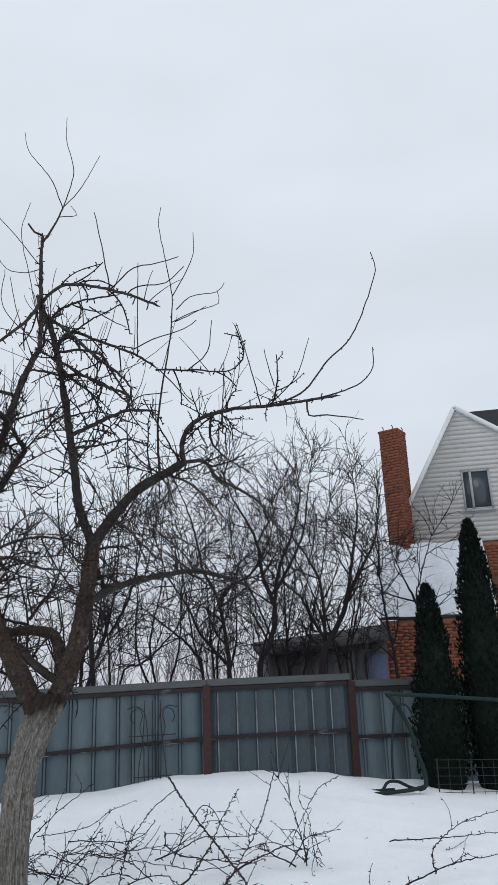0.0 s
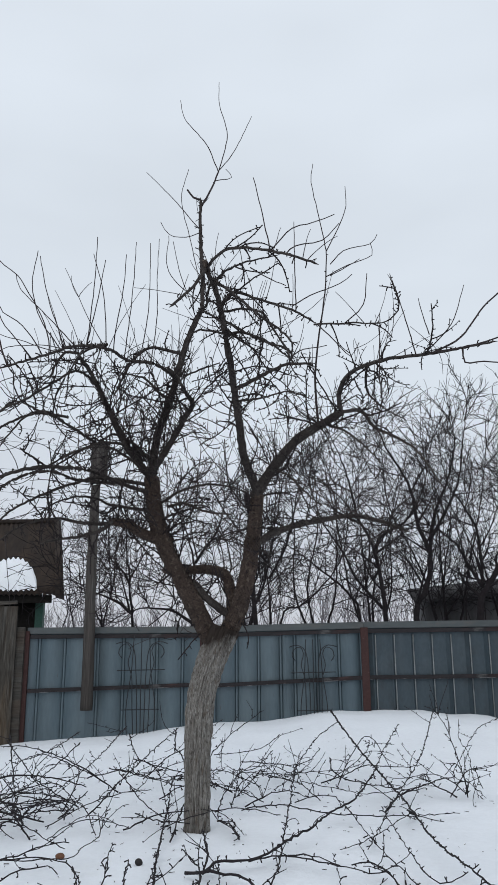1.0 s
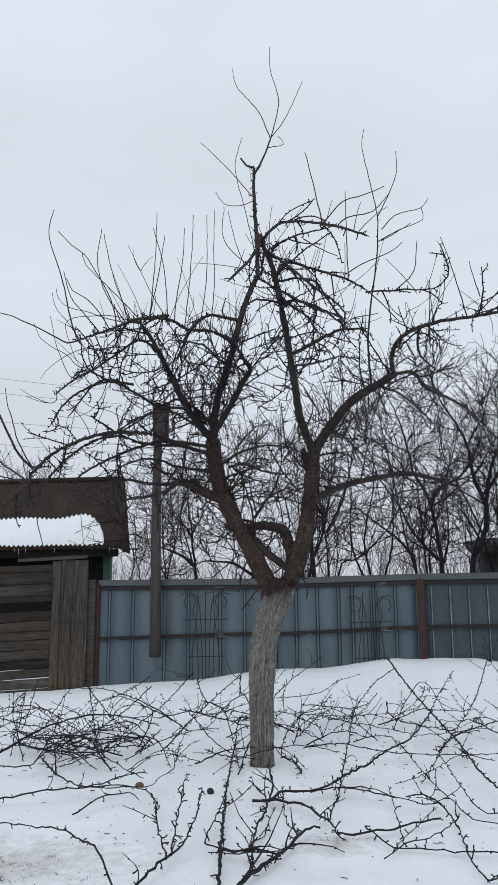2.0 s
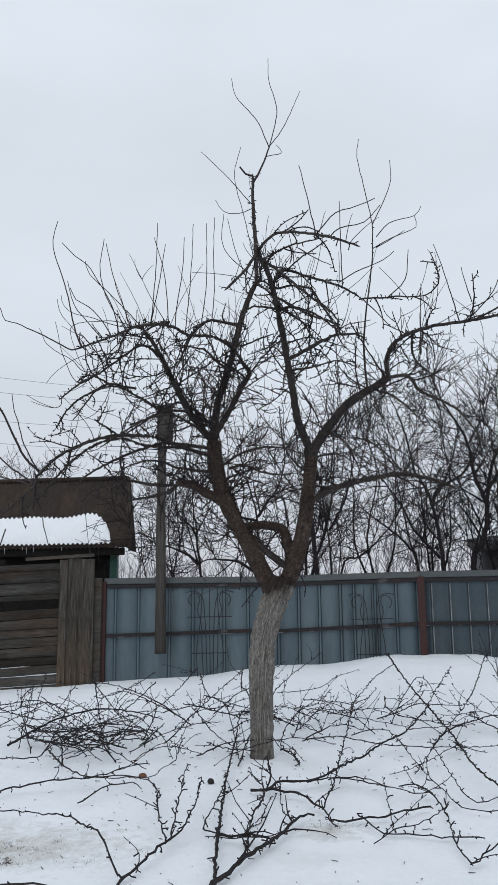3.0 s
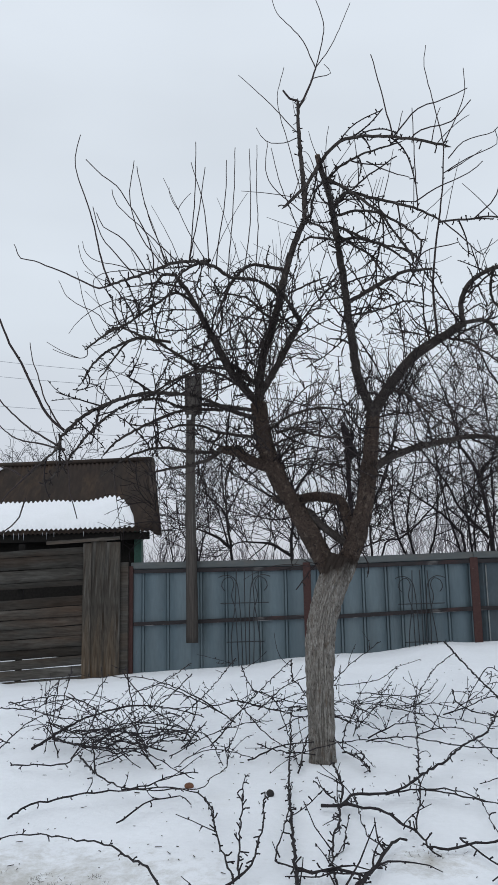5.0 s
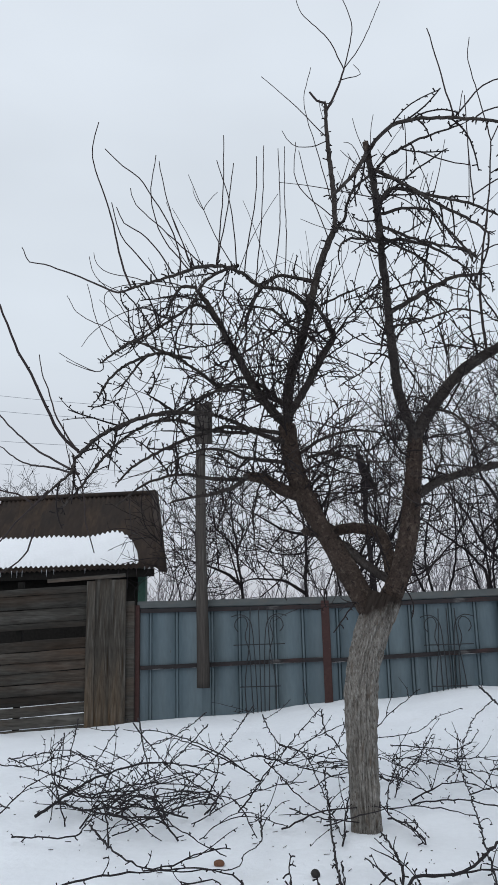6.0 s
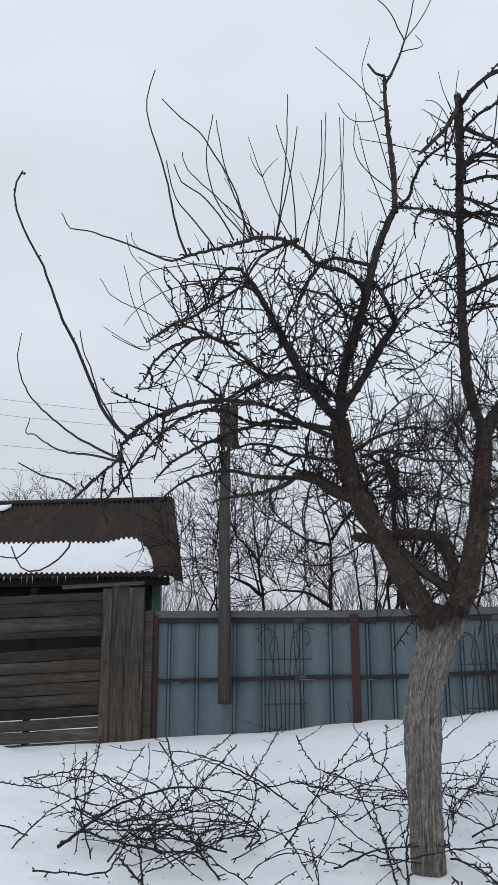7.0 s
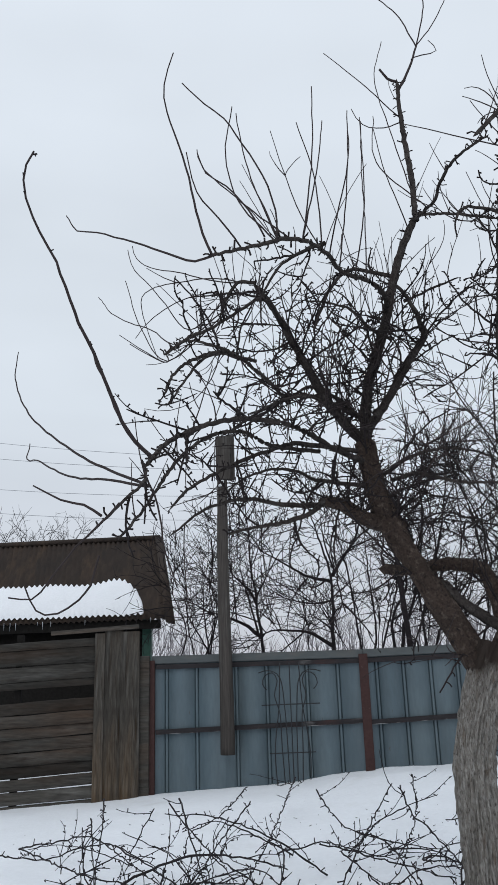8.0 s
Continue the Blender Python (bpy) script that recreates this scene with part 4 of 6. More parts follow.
    limb(0.02, 0.008, (-1.55, 10.35, 2.92), (-1.82, 10.27, 2.95), (-2.00, 10.19, 2.96), (-2.19, 10.11, 2.89), (-2.34, 10.03, 2.82), (-2.51, 9.95, 2.72), (-2.68, 9.87, 2.60), (-2.78, 9.79, 2.46))
    limb(0.017, 0.006, (-1.86, 10.30, 2.93), (-2.15, 10.03, 2.91), (-2.30, 9.76, 2.93), (-2.44, 9.49, 2.84), (-2.55, 9.21, 2.67), (-2.59, 8.94, 2.49), (-2.65, 8.67, 2.25), (-2.70, 8.40, 2.05), spare=1)
    limb(0.016, 0.006, (-1.57, 10.30, 2.67), (-1.87, 10.24, 2.71), (-1.98, 10.18, 2.76), (-2.16, 10.12, 2.77), (-2.34, 10.06, 2.70), (-2.47, 10.00, 2.58))
    limb(0.018, 0.006, (-1.82, 10.20, 2.53), (-2.09, 10.12, 2.53), (-2.27, 10.04, 2.56), (-2.44, 9.96, 2.53), (-2.58, 9.88, 2.47), (-2.78, 9.80, 2.30))
    limb(0.02, 0.007, (-1.84, 10.13, 2.53), (-1.91, 10.10, 2.46), (-2.10, 10.07, 2.40), (-2.31, 10.03, 2.37), (-2.45, 10.00, 2.32))
    limb(0.018, 0.008, (-1.26, 10.26, 4.19), (-1.46, 10.21, 4.23), (-1.58, 10.16, 4.20), (-1.69, 10.10, 4.05), (-1.77, 10.05, 3.86), (-1.83, 10.00, 3.67))
    limb(0.014, 0.007, (-1.74, 9.20, 3.87), (-1.84, 9.30, 3.90), (-1.99, 9.40, 3.87), (-2.09, 9.50, 3.79), (-2.15, 9.60, 3.73))
    limb(0.014, 0.007, (-1.30, 10.28, 3.71), (-1.42, 10.21, 3.76), (-1.56, 10.14, 3.89), (-1.68, 10.07, 3.91), (-1.87, 10.00, 3.92))
    limb(0.014, 0.006, (-2.23, 9.90, 3.46), (-2.30, 9.85, 3.46), (-2.44, 9.80, 3.49), (-2.56, 9.75, 3.42), (-2.64, 9.70, 3.29), (-2.72, 9.65, 3.15), (-2.75, 9.60, 3.07))
    limb(0.012, 0.005, (-2.37, 9.60, 3.42), (-2.53, 9.68, 3.52), (-2.65, 9.75, 3.57), (-2.76, 9.82, 3.55), (-2.83, 9.90, 3.54))
    limb(0.018, 0.008, (-1.61, 10.35, 3.21), (-1.80, 10.24, 3.29), (-1.97, 10.12, 3.27), (-2.13, 10.01, 3.17), (-2.28, 9.90, 3.09))
    limb(0.016, 0.007, (-1.34, 10.35, 2.71), (-1.20, 10.24, 2.72), (-1.04, 10.12, 2.64), (-0.85, 10.01, 2.58), (-0.70, 9.90, 2.56))
    limb(0.012, 0.006, (-0.81, 8.50, 4.10), (-0.68, 8.43, 3.97), (-0.57, 8.36, 3.84), (-0.42, 8.29, 3.68), (-0.28, 8.22, 3.53), (-0.21, 8.15, 3.41), spare=1)
    limb(0.012, 0.006, (-0.74, 8.95, 4.03), (-0.57, 8.88, 4.02), (-0.43, 8.81, 3.94), (-0.35, 8.74, 3.77), (-0.26, 8.67, 3.60), (-0.24, 8.60, 3.47), spare=1)
    limb(0.012, 0.006, (-0.75, 9.00, 3.98), (-0.54, 8.90, 3.81), (-0.42, 8.80, 3.71), (-0.26, 8.70, 3.61), (-0.21, 8.60, 3.49), spare=1)
    limb(0.011, 0.006, (-0.76, 9.05, 3.94), (-0.62, 9.00, 3.81), (-0.50, 8.95, 3.69), (-0.44, 8.90, 3.54), spare=1)
    limb(0.011, 0.005, (-0.65, 9.60, 3.49), (-0.47, 9.47, 3.47), (-0.24, 9.33, 3.48), (-0.06, 9.20, 3.37), spare=1)
    limb(0.012, 0.006, (-0.77, 9.05, 3.89), (-0.90, 9.00, 3.90), (-0.99, 8.95, 3.86), (-1.03, 8.90, 3.76), spare=1)
    limb(0.012, 0.006, (-1.18, 10.10, 3.91), (-1.00, 10.00, 3.94), (-0.84, 9.90, 3.95), spare=1)
    limb(0.01, 0.004, (-0.80, 8.65, 4.09), (-0.75, 8.51, 4.12), (-0.63, 8.38, 4.13), (-0.50, 8.24, 4.10), (-0.30, 8.10, 4.07), spare=1)
    limb(0.012, 0.005, (0.12, 9.95, 3.36), (0.27, 9.77, 3.25), (0.40, 9.58, 3.07), (0.51, 9.40, 2.88))
    limb(0.014, 0.006, (-0.41, 10.10, 3.00), (-0.24, 10.00, 2.92), (-0.09, 9.90, 2.74), (0.06, 9.80, 2.59))
    shoot(0.01, 0.004, (-2.56, 8.40, 2.42), (-2.64, 8.31, 2.51), (-2.69, 8.21, 2.65), (-2.74, 8.12, 2.81), (-2.78, 8.03, 2.91), (-2.85, 7.93, 3.14), (-2.92, 7.84, 3.30), (-2.93, 7.74, 3.41), (-2.85, 7.65, 3.47))
    shoot(0.008, 0.003, (-2.58, 8.47, 2.30), (-2.77, 8.63, 2.41), (-2.99, 8.78, 2.54), (-3.20, 8.94, 2.70), (-3.40, 9.10, 2.88), (-3.55, 9.26, 3.08), (-3.65, 9.41, 3.28), (-3.71, 9.57, 3.50))
    shoot(0.007, 0.003, (-2.59, 8.47, 2.30), (-2.83, 8.62, 2.38), (-3.03, 8.77, 2.44), (-3.22, 8.93, 2.54), (-3.35, 9.08, 2.63), (-3.47, 9.23, 2.68), (-3.52, 9.38, 2.82))
    shoot(0.006, 0.003, (-2.62, 7.90, 2.06), (-2.68, 7.88, 2.10), (-2.76, 7.85, 2.12), (-2.86, 7.83, 2.17))
    shoot(0.006, 0.003, (-2.56, 8.40, 2.41), (-2.67, 8.46, 2.55), (-2.76, 8.52, 2.70), (-2.83, 8.58, 2.86), (-2.90, 8.64, 2.99), (-2.95, 8.70, 3.13))
    shoot(0.007, 0.003, (-2.26, 8.47, 3.43), (-2.37, 8.50, 3.42), (-2.47, 8.54, 3.48), (-2.64, 8.58, 3.58), (-2.81, 8.62, 3.67), (-2.92, 8.66, 3.73), (-3.04, 8.70, 3.78), (-3.09, 8.74, 3.86), (-3.13, 8.78, 3.93))
    shoot(0.0052, 0.0022, (-2.44, 10.16, 4.05), (-2.71, 10.20, 3.86), (-2.89, 10.21, 4.08), (-3.00, 10.22, 4.24), (-3.13, 10.23, 4.39), (-3.19, 10.24, 4.58))
    shoot(0.0052, 0.0022, (-2.34, 10.16, 4.18), (-2.56, 10.20, 4.24), (-2.80, 10.22, 4.34), (-3.01, 10.25, 4.41), (-3.13, 10.28, 4.52), (-3.17, 10.30, 4.64))
    shoot(0.0052, 0.0022, (-2.49, 10.16, 3.91), (-2.77, 10.10, 3.62), (-2.91, 10.13, 3.62), (-3.03, 10.17, 3.82), (-3.11, 10.20, 4.00), (-3.16, 10.24, 4.16), (-3.21, 10.27, 4.33))
    shoot(0.0052, 0.0022, (-2.48, 10.16, 3.95), (-2.77, 10.10, 3.71), (-2.99, 10.20, 3.88), (-3.18, 10.30, 4.00), (-3.35, 10.40, 4.14), (-3.45, 10.50, 4.29), (-3.52, 10.60, 4.39))
    shoot(0.0052, 0.0022, (-2.30, 10.17, 4.18), (-2.53, 10.30, 4.31), (-2.80, 10.42, 4.37), (-3.04, 10.53, 4.40), (-3.18, 10.65, 4.39), (-3.20, 10.77, 4.29), (-3.16, 10.88, 4.11), (-3.12, 11.00, 3.98))
    shoot(0.0045, 0.0022, (-1.96, 8.40, 3.42), (-1.96, 8.37, 3.58), (-2.01, 8.33, 3.75), (-2.10, 8.30, 3.91), (-2.18, 8.27, 4.04), (-2.27, 8.23, 4.10), (-2.37, 8.20, 4.21))
    shoot(0.0045, 0.0022, (-2.02, 8.45, 3.49), (-2.09, 8.40, 3.62), (-2.19, 8.35, 3.72), (-2.28, 8.30, 3.77), (-2.31, 8.25, 3.85))
    shoot(0.0045, 0.0022, (-2.61, 8.10, 2.15), (-2.69, 8.08, 2.06), (-2.77, 8.07, 1.98), (-2.83, 8.05, 1.90), (-2.86, 8.03, 1.84), (-2.92, 8.02, 1.78), (-3.00, 8.00, 1.79))
    shoot(0.0045, 0.0022, (-2.72, 8.20, 1.96), (-2.74, 8.16, 1.84), (-2.77, 8.12, 1.78), (-2.84, 8.08, 1.73), (-2.91, 8.04, 1.74), (-2.94, 8.00, 1.83))
    shoot(0.0045, 0.0022, (0.16, 9.52, 4.72), (0.28, 9.48, 4.83), (0.51, 9.44, 4.87), (0.57, 9.40, 4.94))
    shoot(0.0045, 0.0022, (0.16, 9.60, 4.65), (0.31, 9.55, 4.71), (0.42, 9.50, 4.76))
    shoot(0.0045, 0.0022, (-0.24, 8.60, 3.47), (-0.18, 8.50, 3.51), (0.02, 8.40, 3.51))
    shoot(0.0045, 0.0022, (-0.26, 8.15, 4.10), (-0.19, 8.13, 4.15), (-0.01, 8.12, 4.18), (0.11, 8.10, 4.30))
    shoot(0.0045, 0.0022, (-0.52, 8.50, 4.18), (-0.37, 8.40, 4.03), (-0.26, 8.30, 3.93))
    shoot(0.0045, 0.0022, (-0.02, 8.68, 3.79), (0.13, 8.65, 3.61), (0.21, 8.63, 3.51), (0.27, 8.60, 3.61))
    shoot(0.0045, 0.0022, (-0.21, 8.60, 3.91), (-0.07, 8.57, 3.98), (0.14, 8.53, 4.05), (0.23, 8.50, 4.11))

    b = Buf()
    b.tube([(-0.82, 8.34, 4.06), (-0.835, 8.29, 4.10), (-0.84, 8.27, 4.125)], [0.019, 0.018, 0.018], 10)
    part("pruned_stub", b, BARK, tree)
    b = Buf()
    b.tube([(-0.8402, 8.2694, 4.126), (-0.8406, 8.2682, 4.1275)], 0.016, 10)
    part("cut_face", b, CUT, tree, "pale sawn end of the leader")

    def dress(line, rad, many, long_):
        """Spurs, knobbly twigs and thin shoots along a branch."""
        spurs(twigs, line, rad, r, 0.042 if rad > 0.012 else 0.050, (0.012 + rad, 0.042 + rad))
        length = float(np.linalg.norm(np.diff(line, axis=0), axis=1).sum())
        for _ in range(int(length * many + r.random())):
            i = min(int(len(line) * r.uniform(0.1, 1.0)), len(line) - 2)
            tan = unit(line[i + 1] - line[i])
            d = rand_dir(r)
            d = unit(d - tan * d.dot(tan) * 0.6 + 0.45 * tan)
            at = line[i]
            kind = r.random()
            if kind < 0.16 and at[2] > 3.0:
                tw = arc(at, d * 0.4 + np.array([0, 0, 1.2]), r.uniform(0.25, 0.75) * long_, r, 0.45, 0.35, 8)
                thin.tube(tw, np.linspace(0.0042, 0.0022, 9), 3)
                if r.random() < 0.4:
                    thin.tube(arc(tw[2], unit(d + np.array([0, 0, 0.8])), r.uniform(0.1, 0.35), r, 0.6, 0.4, 5), np.linspace(0.0034, 0.0021, 6), 3)
            elif kind < 0.62:
                ln = r.uniform(0.10, 0.40) * long_
                tw = arc(at, d, ln, r, 1.3, 0.1, 6)
                twigs.tube(tw, np.linspace(0.0060, 0.0036, 7), 4)
                spurs(twigs, tw, 0.01, r, 0.035, (0.008, 0.030))
                for _ in range(r.randrange(0, 3)):
                    t2 = arc(tw[r.randrange(1, 6)], unit(d + 1.0 * rand_dir(r)), ln * r.uniform(0.3, 0.9), r, 1.2, 0.2, 5)
                    twigs.tube(t2, np.linspace(0.0044, 0.0028, 6), 3)
                    spurs(twigs, t2, 0.01, r, 0.045, (0.007, 0.024))
            else:
                tw = arc(at, d, r.uniform(0.25, 0.75) * long_, r, 1.5, 0.45, 8)
                thin.tube(tw, np.linspace(0.0046, 0.0022, 9), 3)
                for _ in range(r.randrange(0, 3)):
                    thin.tube(arc(tw[r.randrange(1, 6)], unit(d + rand_dir(r)), r.uniform(0.1, 0.35), r, 1.0, 0.3, 5), np.linspace(0.0036, 0.0021, 6), 3)

    def branch(at, way, length, rad, rise):
        line = curve(arc(at, way, length, r, 1.2, rise, 6), 0.05)
        b = Buf()
        jit = np.array([rand_dir(r) * 0.005 for _ in line])
        jit[0] = 0
        line = line + jit
        b.tube(line, np.linspace(rad, 0.0045, len(line)), 6)
        part("branch", b, TWIG, tree)
        dress(line, rad, 6.5, 0.85)

    for line, r0, r1, spare in list(lines):
        length = float(np.linalg.norm(np.diff(line, axis=0), axis=1).sum())
        mean = (r0 + r1) / 2
        if spare:
            spurs(twigs, line, mean, r, 0.034, (0.012 + mean, 0.040 + mean))
            for _ in range(int(length * (5.5 if spare == 2 else 3) + r.random())):
                i = min(int(len(line) * r.uniform(0.1, 1.0)), len(line) - 2)
                tw = arc(line[i], 0.6 * rand_dir(r) + np.array([0, 0, 1.0]), r.uniform(0.15, 0.75 if spare == 2 else 0.45), r, 0.5, 0.2, 7)
                thin.tube(tw, np.linspace(0.0038, 0.0021, 8), 3)
            for _ in range(int(length * 5 + r.random()) if spare == 1 and line[:, 1].mean() < 9.3 else 0):
                i = min(int(len(line) * r.uniform(0.1, 1.0)), len(line) - 2)
                tw = arc(line[i], unit(line[i + 1] - line[i]) * 0.8 + rand_dir(r) * 0.7 + np.array([0, 0, -0.35]), r.uniform(0.10, 0.36), r, 1.0, -0.3, 6)
                twigs.tube(tw, np.linspace(0.0058, 0.0036, 7), 4)
                spurs(twigs, tw, 0.01, r, 0.035, (0.008, 0.028))
            continue
        if spare is None:
            if mean > 0.0055:
                spurs(twigs, line, mean, r, 0.10, (0.008, 0.022))
            continue
        if mean > 0.06:
            spurs(twigs, line, 0.01, r, 0.03, (0.08, 0.13))
        if mean < 0.06:
            dress(line, mean, 4.6 if line[:, 2].mean() < 4.4 else 4.4, 1.0 if line[:, 2].mean() < 4.4 else 0.6)
        for _ in range(int(length * (2.0 if mean < 0.016 else 2.9 if mean < 0.075 else 2.0) + r.random())):
            i = min(int(len(line) * r.uniform(0.15, 0.97 if r1 > 0.01 else 0.7)), len(line) - 2)
            if line[i][2] > 4.5 or (line[i][1] < 9.2 and line[i][2] > 3.6 and r.random() < 0.45):
                continue
            tan = unit(line[i + 1] - line[i])
            d = rand_dir(r)
            d = unit(d - tan * d.dot(tan) * 0.7 + 0.5 * tan + np.array([0, 0, 0.15]))
            branch(line[i], d, r.uniform(0.22, 0.62) if mean < 0.075 else r.uniform(0.3, 0.9), r.uniform(0.006, 0.010), r.uniform(-0.25, 0.45))
    # the tangle of old wood and young reddish shoots in the heart of the crown
    stout = [(line, r0) for line, r0, r1, spare in lines if r0 > 0.033 and not spare]
    for k in range(140):
        line, r0 = stout[r.randrange(len(stout))]
        at = line[r.randrange(len(line) // 6, len(line) - 1)]
        if not 2.25 < at[2] < 3.7:
            continue
        inward = unit(np.array((-0.85, 10.1, at[2] + 0.3)) - at)
        d = unit(inward * r.uniform(0.2, 1.0) + rand_dir(r) * 0.9 + np.array((0, 0, 0.45)))
        if k % 3:
            branch(at, d, r.uniform(0.3, 0.9), r.uniform(0.005, 0.009), 0.3)
        else:
            young = arc(at, d, r.uniform(0.4, 1.3), r, 1.2, 0.6, 9)
            thin.tube(young, np.linspace(0.0055, 0.0026, 10), 4)
            for _ in range(4):
                thin.tube(arc(young[r.randrange(2, 9)], unit(d + rand_dir(r)), r.uniform(0.15, 0.45), r, 1.1, 0.4, 6), np.linspace(0.0038, 0.0022, 7), 3)
    # knobbly twigs hanging under the arch of the leaning limb
    arch = lines[1][0]
    for k in range(14):
        at = arch[r.randrange(len(arch) // 4, len(arch) - 2)]
        branch(at, unit(np.array((-0.75, r.uniform(-0.6, 0.3), -0.25)) + rand_dir(r) * 0.6), r.uniform(0.28, 0.6), r.uniform(0.005, 0.008), r.uniform(-0.2, 0.3))
    part("twig_mass", twigs, TWIG, tree, "dark knobbly fruiting twigs", kind="stuff")
    part("shoot_mass", thin, SHOOT, tree, "thin straight one-year shoots", kind="stuff")
    return tree


build_apple_tree()


# ---- thicket of bare trees behind the fence ----
def bare_tree(x, y, seed, *limbs, dense=0.80):
    """A garden tree behind the fence. limbs: (radius at the foot, (dx, z), (dx, z), ...) from the foot or a fork to the tip."""
    r = random.Random(seed)
    tree = tagged(new("bare_tree"), label="leafless dark garden tree with a twiggy open crown", category="tree", group="bare trees behind the fence")
    tree.location = (x, y, 0)
    fine = Buf()

    def along(line, s):
        q = s * (len(line) - 1)
        k = min(int(q), len(line) - 2)
        return line[k] + (line[k + 1] - line[k]) * (q - k), unit(line[k + 1] - line[k])

    def aside(tan, out, up=0.0):
        d = rand_dir(r)
        d = unit(d - tan * d.dot(tan))
        return unit(tan * r.uniform(0.3, 0.9) + d * out + np.array((0, 0, up)))

    def twig(at, d, length):
        line = arc(at, d, length, r, 0.8, 0.2, 7)
        fine.tube(line, np.linspace(0.0074, 0.0044, 8), 3)
        s = r.uniform(0.1, 0.25)
        while s < 1:
            p, tan = along(line, s)
            fine.tube(arc(p, aside(tan, 0.8, 0.1), r.uniform(0.12, 0.45) * (1.15 - 0.4 * s), r, 0.7, 0.15, 4), np.linspace(0.0054, 0.0038, 5), 3)
            s += r.uniform(0.09, 0.24) / length / dense

    def branch(at, d, length, rad):
        line = curve(arc(at, d, length, r, 0.8, 0.25, 7), 0.12)
        b = Buf()
        b.tube(line, np.linspace(rad, 0.0055, len(line)), 5)
        part("branch", b, THICKET, tree)
        s = r.uniform(0.10, 0.22)
        while s < 1:
            p, tan = along(line, s)
            twig(p, aside(tan, 0.8, 0.1), r.uniform(0.35, 1.0) * (1.1 - 0.5 * s))
            s += r.uniform(0.09, 0.22) / length / dense
        twig(line[-1], unit(line[-1] - line[-2]), 0.45)

    for thick, *pts in limbs:
        dy = r.uniform(-0.25, 0.4)
        pts = [(px, dy * max(0, pz - 2) / 3, pz) for px, pz in pts]
        line = curve(pts, 0.10)
        line = line + np.array([rand_dir(r) * 0.010 for _ in line])
        b = Buf()
        b.tube(line, thick + (0.007 - thick) * np.linspace(0, 1, len(line)) ** 0.9, 8)
        part("limb", b, THICKET, tree)
        length = float(np.linalg.norm(np.diff(line, axis=0), axis=1).sum())
        s = r.uniform(0.05, 0.1)
        while s < 1:
            p, tan = along(line, s)
            if p[2] > 1.95:
                branch(p, aside(tan, 1.0, 0.15), r.uniform(0.6, 1.5) * (1.1 - 0.5 * s), max(0.010, thick * 0.5 * (1 - s) + 0.004))
            s += r.uniform(0.15, 0.34) / length / dense
        for _ in range(3):
            branch(line[-2], unit(unit(line[-1] - line[-3]) + 0.5 * rand_dir(r)), r.uniform(0.5, 1.0), 0.008)
    part("twig_mass", fine, THICKET, tree, kind="stuff")
    return tree


def wild(seed, n, spread, low, high, thick=0.035):
    """Limbs of a tree that stands further back: n stems fanning from one foot."""
    r = random.Random(seed)
    out = []
    for k in range(n):
        dx = spread * ((k + 0.5) / n * 2 - 1) + r.gauss(0, 0.1)
        top = r.uniform(low, high)
        out.append((thick, (0, -0.2), (dx * 0.15, 1.3), (dx * 0.45 + r.gauss(0, 0.12), top * 0.5), (dx * 0.8 + r.gauss(0, 0.12), top * 0.75), (dx, top)))
    return out


bare_tree(1.64, 17.7, 1, (0.068, (0.02, -0.2), (0.0, 1.9), (-0.04, 2.4), (-0.12, 2.97), (-0.23, 3.34), (-0.43, 3.67), (-0.54, 4.2), (-0.71, 4.8), (-0.95, 5.4)),
          (0.034, (-0.11, 3.05), (-0.05, 3.28), (0.09, 3.44), (0.46, 3.65), (0.78, 4.1), (1.0, 4.7)), (0.030, (-0.04, 2.05), (-0.5, 2.6), (-0.7, 3.03), (-1.1, 3.7), (-1.3, 4.4)))
bare_tree(1.2, 17.8, 2, (0.050, (0.02, -0.2), (-0.02, 1.9), (-0.14, 2.24), (-0.37, 2.5), (-0.7, 2.77), (-1.1, 3.1), (-1.45, 3.35)))
bare_tree(2.2, 17.7, 3, (0.085, (-0.05, -0.2), (0.0, 1.88), (0.17, 2.3), (0.28, 2.66), (0.32, 3.13), (0.45, 3.8), (0.7, 4.35), (0.9, 5.1), (0.82, 5.6)),
          (0.045, (0.32, 3.05), (0.12, 3.6), (0.04, 4.18), (-0.11, 4.56), (-0.42, 5.1), (-0.6, 5.6)), (0.034, (0.34, 3.3), (0.6, 3.7), (0.95, 4.4), (1.1, 5.2), (1.2, 5.7)))
bare_tree(3.35, 17.7, 4, (0.105, (-0.05, -0.2), (0.0, 1.9), (0.1, 2.3), (0.34, 2.67), (0.53, 3.1), (0.68, 3.8), (0.8, 4.33), (0.87, 4.9), (0.82, 5.4)),
          (0.045, (0.5, 3.05), (0.82, 3.63), (1.15, 4.16), (1.3, 4.7), (1.35, 5.1)), (0.036, (0.11, 2.4), (-0.11, 2.8), (-0.3, 3.22), (-0.6, 3.5), (-0.85, 4.1)),
          (0.036, (0.1, 2.45), (0.13, 2.96), (0.1, 3.5), (-0.1, 3.96), (-0.35, 4.4), (-0.45, 5.2)))
bare_tree(4.85, 17.9, 5, (0.062, (0.03, -0.2), (-0.02, 1.8), (-0.09, 2.5), (-0.15, 3.14), (-0.18, 3.67), (-0.4, 4.06), (-0.65, 4.44)), (0.03, (-0.18, 3.6), (-0.1, 4.1), (-0.1, 4.6)), dense=0.8)
bare_tree(5.55, 18.3, 6, (0.045, (0, -0.2), (0, 3.0), (0.1, 3.5), (0.35, 4.1), (0.55, 4.6)), (0.03, (0, 3.1), (-0.2, 3.6), (-0.35, 4.0)), dense=0.6)
